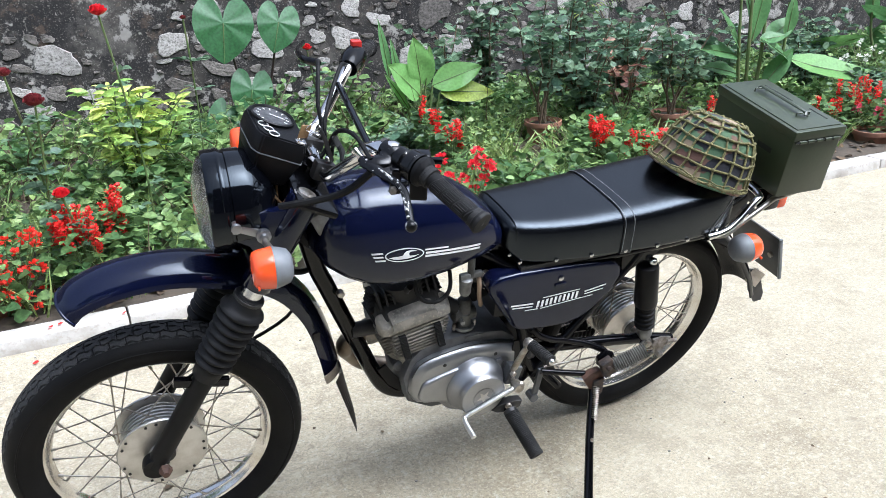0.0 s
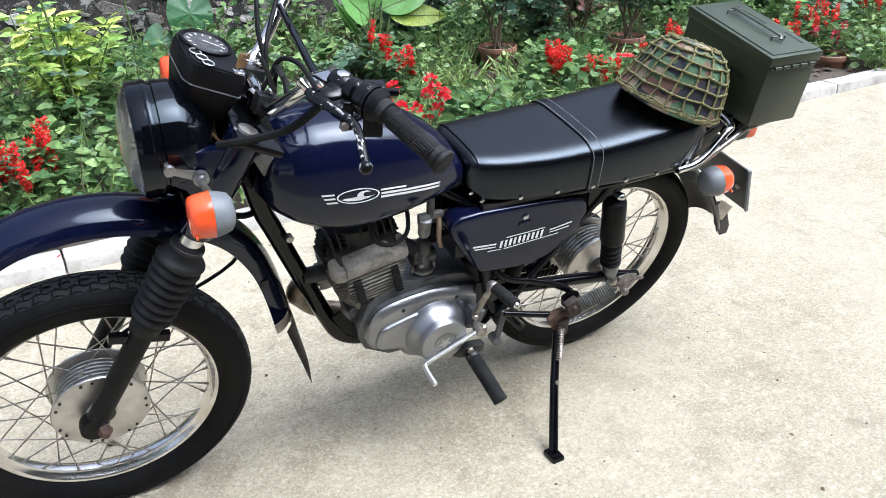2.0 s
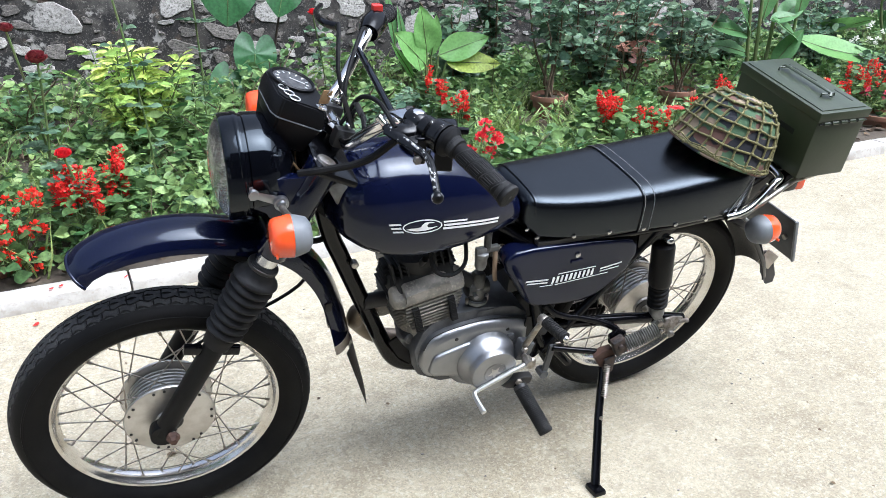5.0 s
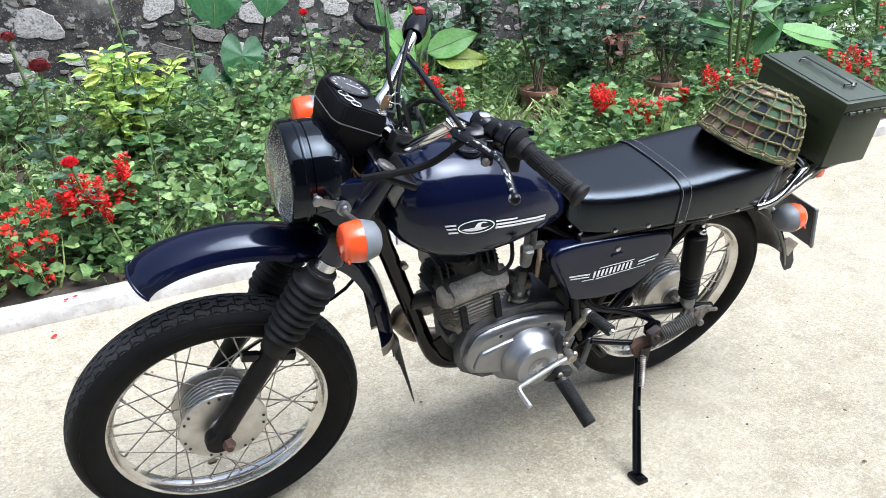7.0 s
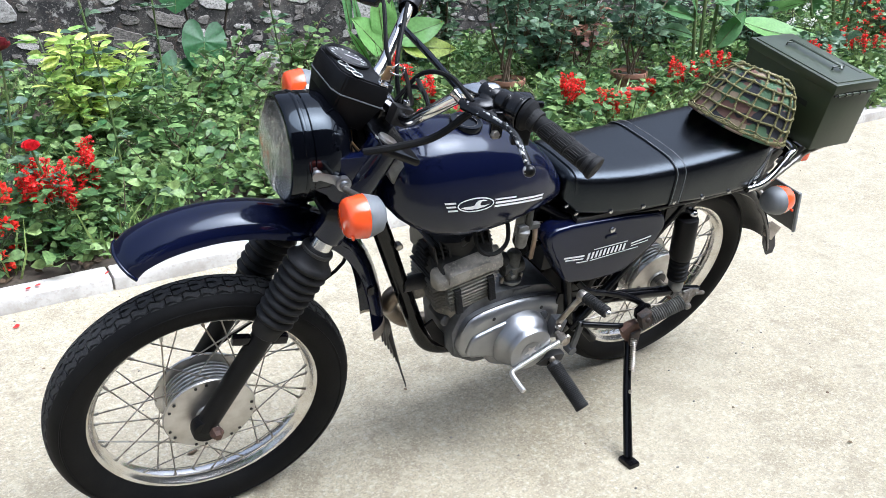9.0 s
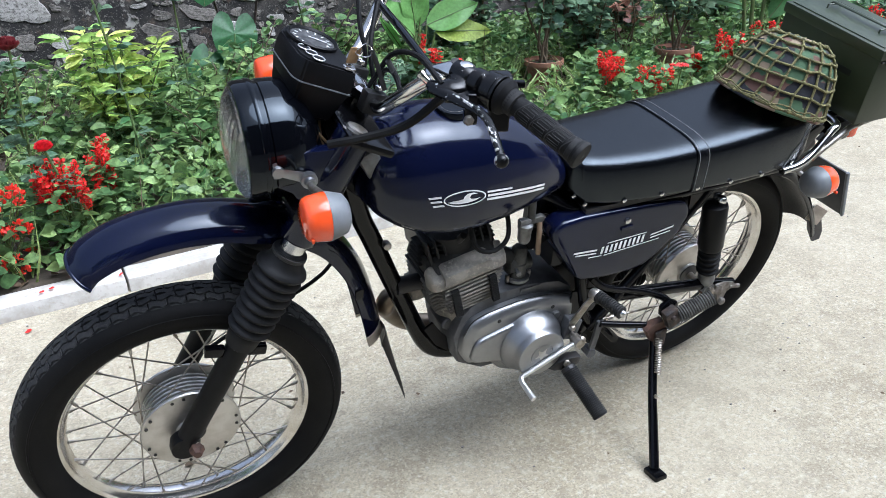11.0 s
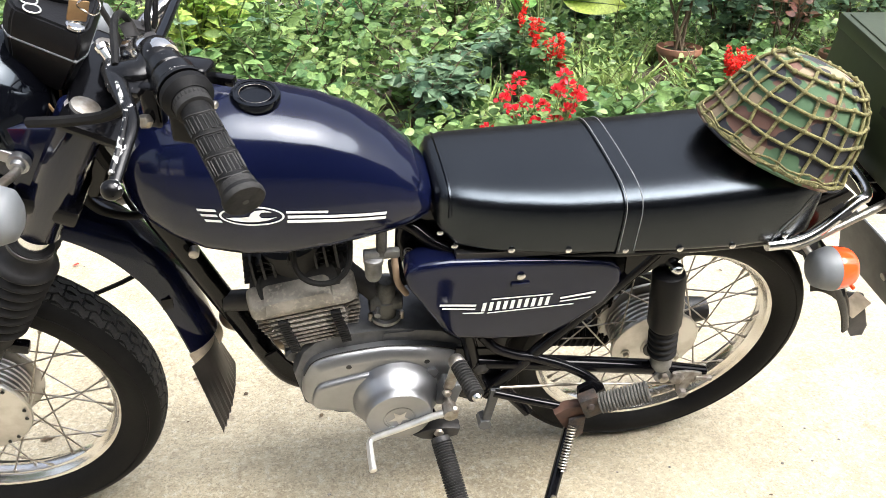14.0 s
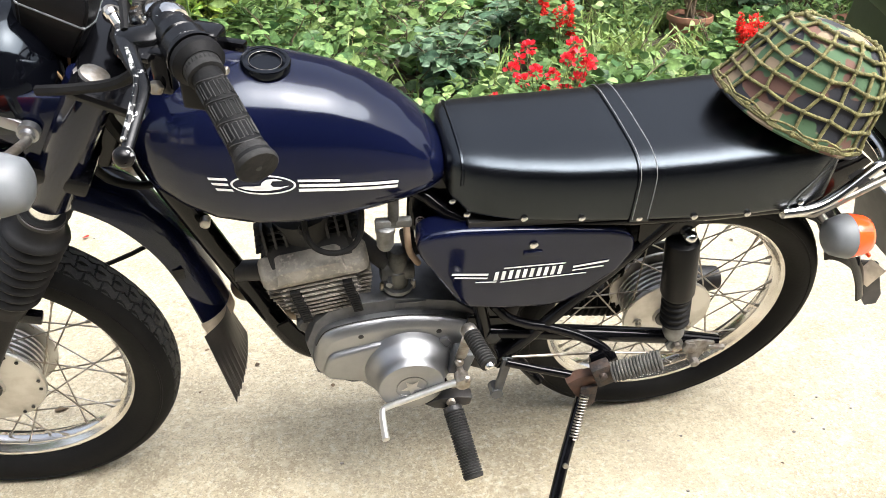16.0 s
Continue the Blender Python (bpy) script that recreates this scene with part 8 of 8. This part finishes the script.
# flower pots
POT = [(0.078, 0.0), (0.082, 0.004), (0.105, 0.15), (0.106, 0.155), (0.118, 0.158), (0.120, 0.172), (0.119, 0.186), (0.112, 0.188), (0.108, 0.172), (0.10, 0.165)]
pot_thing = thing("flower_pot", "round terracotta pot with a rose bush, half hidden by weeds", "flower pot", pose(2.63, 2.72, 0.005), "flower pots")
part("wall", turned(POT, (0, 0, 0), (0, 0, 1), 40, cap=False), M_POT, pot_thing)
part("soil", turned([(0.10, 0.160), (0.05, 0.170), (0.005, 0.168)], (0, 0, 0), (0, 0, 1), 24), M_SOIL, pot_thing)
copy_thing(pot_thing, pose(3.46, 2.52, 0.0))
copy_thing(pot_thing, pose(4.44, 1.78, -0.10))
copy_thing(pot_thing, pose(-0.46, 1.60, -0.10))

# ---- rubble stones of the back wall, and surroundings added out of view behind the viewer ----
srng = np.random.RandomState(5)


def stone_points():
    """One broken rubble stone with a flat rough face and ragged outline, about 1 x 1, face towards -y."""
    n = 20
    ang = np.linspace(0, 6.2832, n, endpoint=False) + srng.uniform(-0.12, 0.12, n)
    power = srng.uniform(2.5, 6.0)
    rad = (np.abs(np.cos(ang)) ** power + np.abs(np.sin(ang)) ** power) ** (-1 / power) * (1 + 0.16 * np.sin(ang * 2 + srng.uniform(0, 6)) + 0.13 * np.sin(ang * 3 + srng.uniform(0, 6))) * srng.uniform(0.90, 1.05, n)
    vs = []
    for f, y in ((0.50, 0.20), (0.485, -0.05), (0.46, -0.10), (0.27, -0.11)):
        vs += [(math.cos(a) * r * f, y + (srng.uniform(-0.05, 0.05) if y < 0.1 else 0), math.sin(a) * r * f) for a, r in zip(ang, rad)]
    vs.append((0, -0.11 + srng.uniform(-0.04, 0.04), 0))
    fs = []
    for q in range(3):
        for k in range(n):
            j = (k + 1) % n
            fs.append((q * n + k, q * n + j, (q + 1) * n + j, (q + 1) * n + k))
    fs += [(3 * n + k, 3 * n + (k + 1) % n, 4 * n) for k in range(n)]
    return vs, fs


def stone_mesh():
    me = bpy.data.meshes.new("stone")
    me.from_pydata(*stone_points()[:1], [], stone_faces)
    me.shade_smooth()
    me.set_sharp_from_angle(angle=radians(35))
    return me


stone_faces = stone_points()[1]
pale, dark = [], []
for i in range(16):
    a = stone_mesh()
    b = a.copy()
    a.materials.append(M_STONE_L)
    b.materials.append(M_STONE_D)
    pale.append(a)
    dark.append(b)
laid, k = [], 0
chip_v, chip_f = [], []
for tries in range(9000):
    big = 0.30 if tries < 260 else 0.20 if tries < 900 else 0.12 if tries < 2600 else 0.065
    w = big * srng.uniform(0.5, 1.0)
    h = w * srng.uniform(0.35, 0.8)
    x, z = srng.uniform(-1.25, 6.8), srng.uniform(0.03, 1.75)
    if any(abs(x - a) < (w + c) * 0.5 + 0.012 and abs(z - b) < (h + d) * 0.5 + 0.01 for a, b, c, d in laid):
        continue
    if noise.noise((x * 1.6, z * 1.6, 7.0)) < -0.06 - 1.0 * (0.3 - big) or srng.uniform() < 0.15:
        continue
    laid.append((x, z, w, h))
    m = pose(x, WALL_Y + SLOPE * x - 0.002, z, 0, srng.uniform(-14, 14), 0) @ Matrix.Diagonal((w, 0.07, h, 1))
    if k < 300:
        me = (dark if srng.uniform() < 0.40 else pale)[k % 16]
        o = new("stone", me)
        o.parent = wall
        o.matrix_basis = m
        k += 1
    elif len(chip_v) < 700 * 81:
        base = len(chip_v)
        chip_v += [tuple(m @ Vector(p)) for p in stone_points()[0]]
        chip_f += [tuple(base + q for q in f) for f in stone_faces]
chips = bpy.data.meshes.new("stone_chips")
chips.from_pydata(chip_v, [], chip_f)
link("stone_chips", chips, M_STONE_D, wall, smooth=35)["kind"] = "stuff"

# unseen wall, added dark and tall to shape reflections in tank and seat
far = block((20, 0.4, 5.4), pose(8.2, -5.2, 2.7))
tagged(part("wall_front", far, mat("dark_backdrop_render", (0.050, 0.050, 0.045), (0.030, 0.031, 0.027), 1.2, 0.9, bump=0.4, bscale=25), smooth=0), "plain dark wall out of view, added as the skyline mirrored in the paint", "wall", kind="structure")



def yard_tree(x, y, high, spread, seed):
    """A tree added out of view: tapered trunk, limbs and a ragged crown of leaf clumps."""
    r = np.random.RandomState(seed)
    t = thing("yard_tree", "tall leafy tree out of view, added for its outline in the tank's reflection", "tree", pose(x, y, 0), "trees of the yard")
    part("trunk", tube([(0, 0, -0.05), (0.05, 0.03, high * 0.3), (-0.06, 0.05, high * 0.62), (0.04, 0, high * 0.9)], [0.17, 0.13, 0.09, 0.03], 12, 5), M_TWIG, t)
    limbs, P, D = [], [], []
    for k in range(16):
        a, h = 2.4 * k + r.uniform(-0.4, 0.4), high * r.uniform(0.38, 0.88)
        ln = spread * r.uniform(0.6, 1.1) * (1.25 - 0.6 * h / high)
        tip = Vector((ln * math.cos(a), ln * math.sin(a), h + ln * r.uniform(0.25, 0.7)))
        limbs.append([Vector((0, 0, h)), tip * 0.5 + Vector((0, 0, h * 0.5 + 0.08)), tip])
        for c in range(9):
            f = r.uniform(0.3, 1.05)
            ctr = np.array(Vector((0, 0, h)).lerp(tip, f)) + r.normal(0, 0.20, 3)
            d = unit(r.normal(0, 1, (26, 3)))
            P.append(ctr + d * r.uniform(0.05, 0.30, (26, 1)))
            D.append(d + (0, 0, -0.3))
    part("limbs", stems_mesh(limbs, [0.05] * 16), M_TWIG, t)["kind"] = "stuff"
    P, D = np.concatenate(P), np.concatenate(D)
    link("crown", leaf_mesh("crown", P, D, r.uniform(0.10, 0.19, len(P)), OVATE, 0.6), L_DARK, t, smooth=60)["kind"] = "stuff"


# unseen trees, placed to break the wall end's straight edge in the tank
yard_tree(-2.7, -5.4, 4.7, 1.2, 1)
yard_tree(-5.2, -6.2, 5.4, 1.5, 2)

# grit, bits of leaf and fallen petals on the concrete
P, D, S = [], [], []
grit = bmesh.new()
for k in range(220):
    x, y = srng.uniform(-1.5, 5.0), srng.uniform(-1.2, 1.2)
    r = srng.uniform(0.0012, 0.0035)
    bmesh.ops.create_icosphere(grit, subdivisions=1, radius=r, matrix=Matrix.Translation((x, y, r * 0.4)) @ Matrix.Diagonal((1.3, 1, 0.7, 1)))
tagged(part("grit", grit, mat("grey_grit", (0.12, 0.11, 0.10), (0.22, 0.2, 0.18), 30, 0.9, island=0.5)), "scattered grit on the concrete", "grit", kind="stuff")
for k in range(60):
    x, y = srng.uniform(-1.2, 4.5), srng.uniform(-1.1, 1.22)
    a = srng.uniform(0, 6.28)
    P.append((x, y, 0.004))
    D.append((math.cos(a), math.sin(a), 0.05))
    S.append(srng.uniform(0.006, 0.015))
P.append((-0.008, 0.204, 0.004)); D.append((1, 0.2, 0.05)); S.append(0.03)
tagged(link("leaf_bits", leaf_mesh("leaf_bits", P, D, S, OVATE, 0.2), L_DRY, smooth=60), "dry leaf bits on the concrete", "litter", kind="stuff")
P = [(-0.27, 1.29, 0.058), (-0.24, 1.30, 0.058), (0.02, 1.10, 0.006), (-0.10, 1.02, 0.006), (-0.33, 1.12, 0.006), (0.12, 1.05, 0.006), (-0.02, 1.27, 0.058)]
tagged(link("fallen_petals", leaf_mesh("fallen_petals", P, [(1, 0.3 * k - 1, 0.1) for k in range(7)], 0.022, PETAL, 0.2), L_RED, smooth=60), "fallen red petals on kerb and concrete", "petals", kind="stuff")
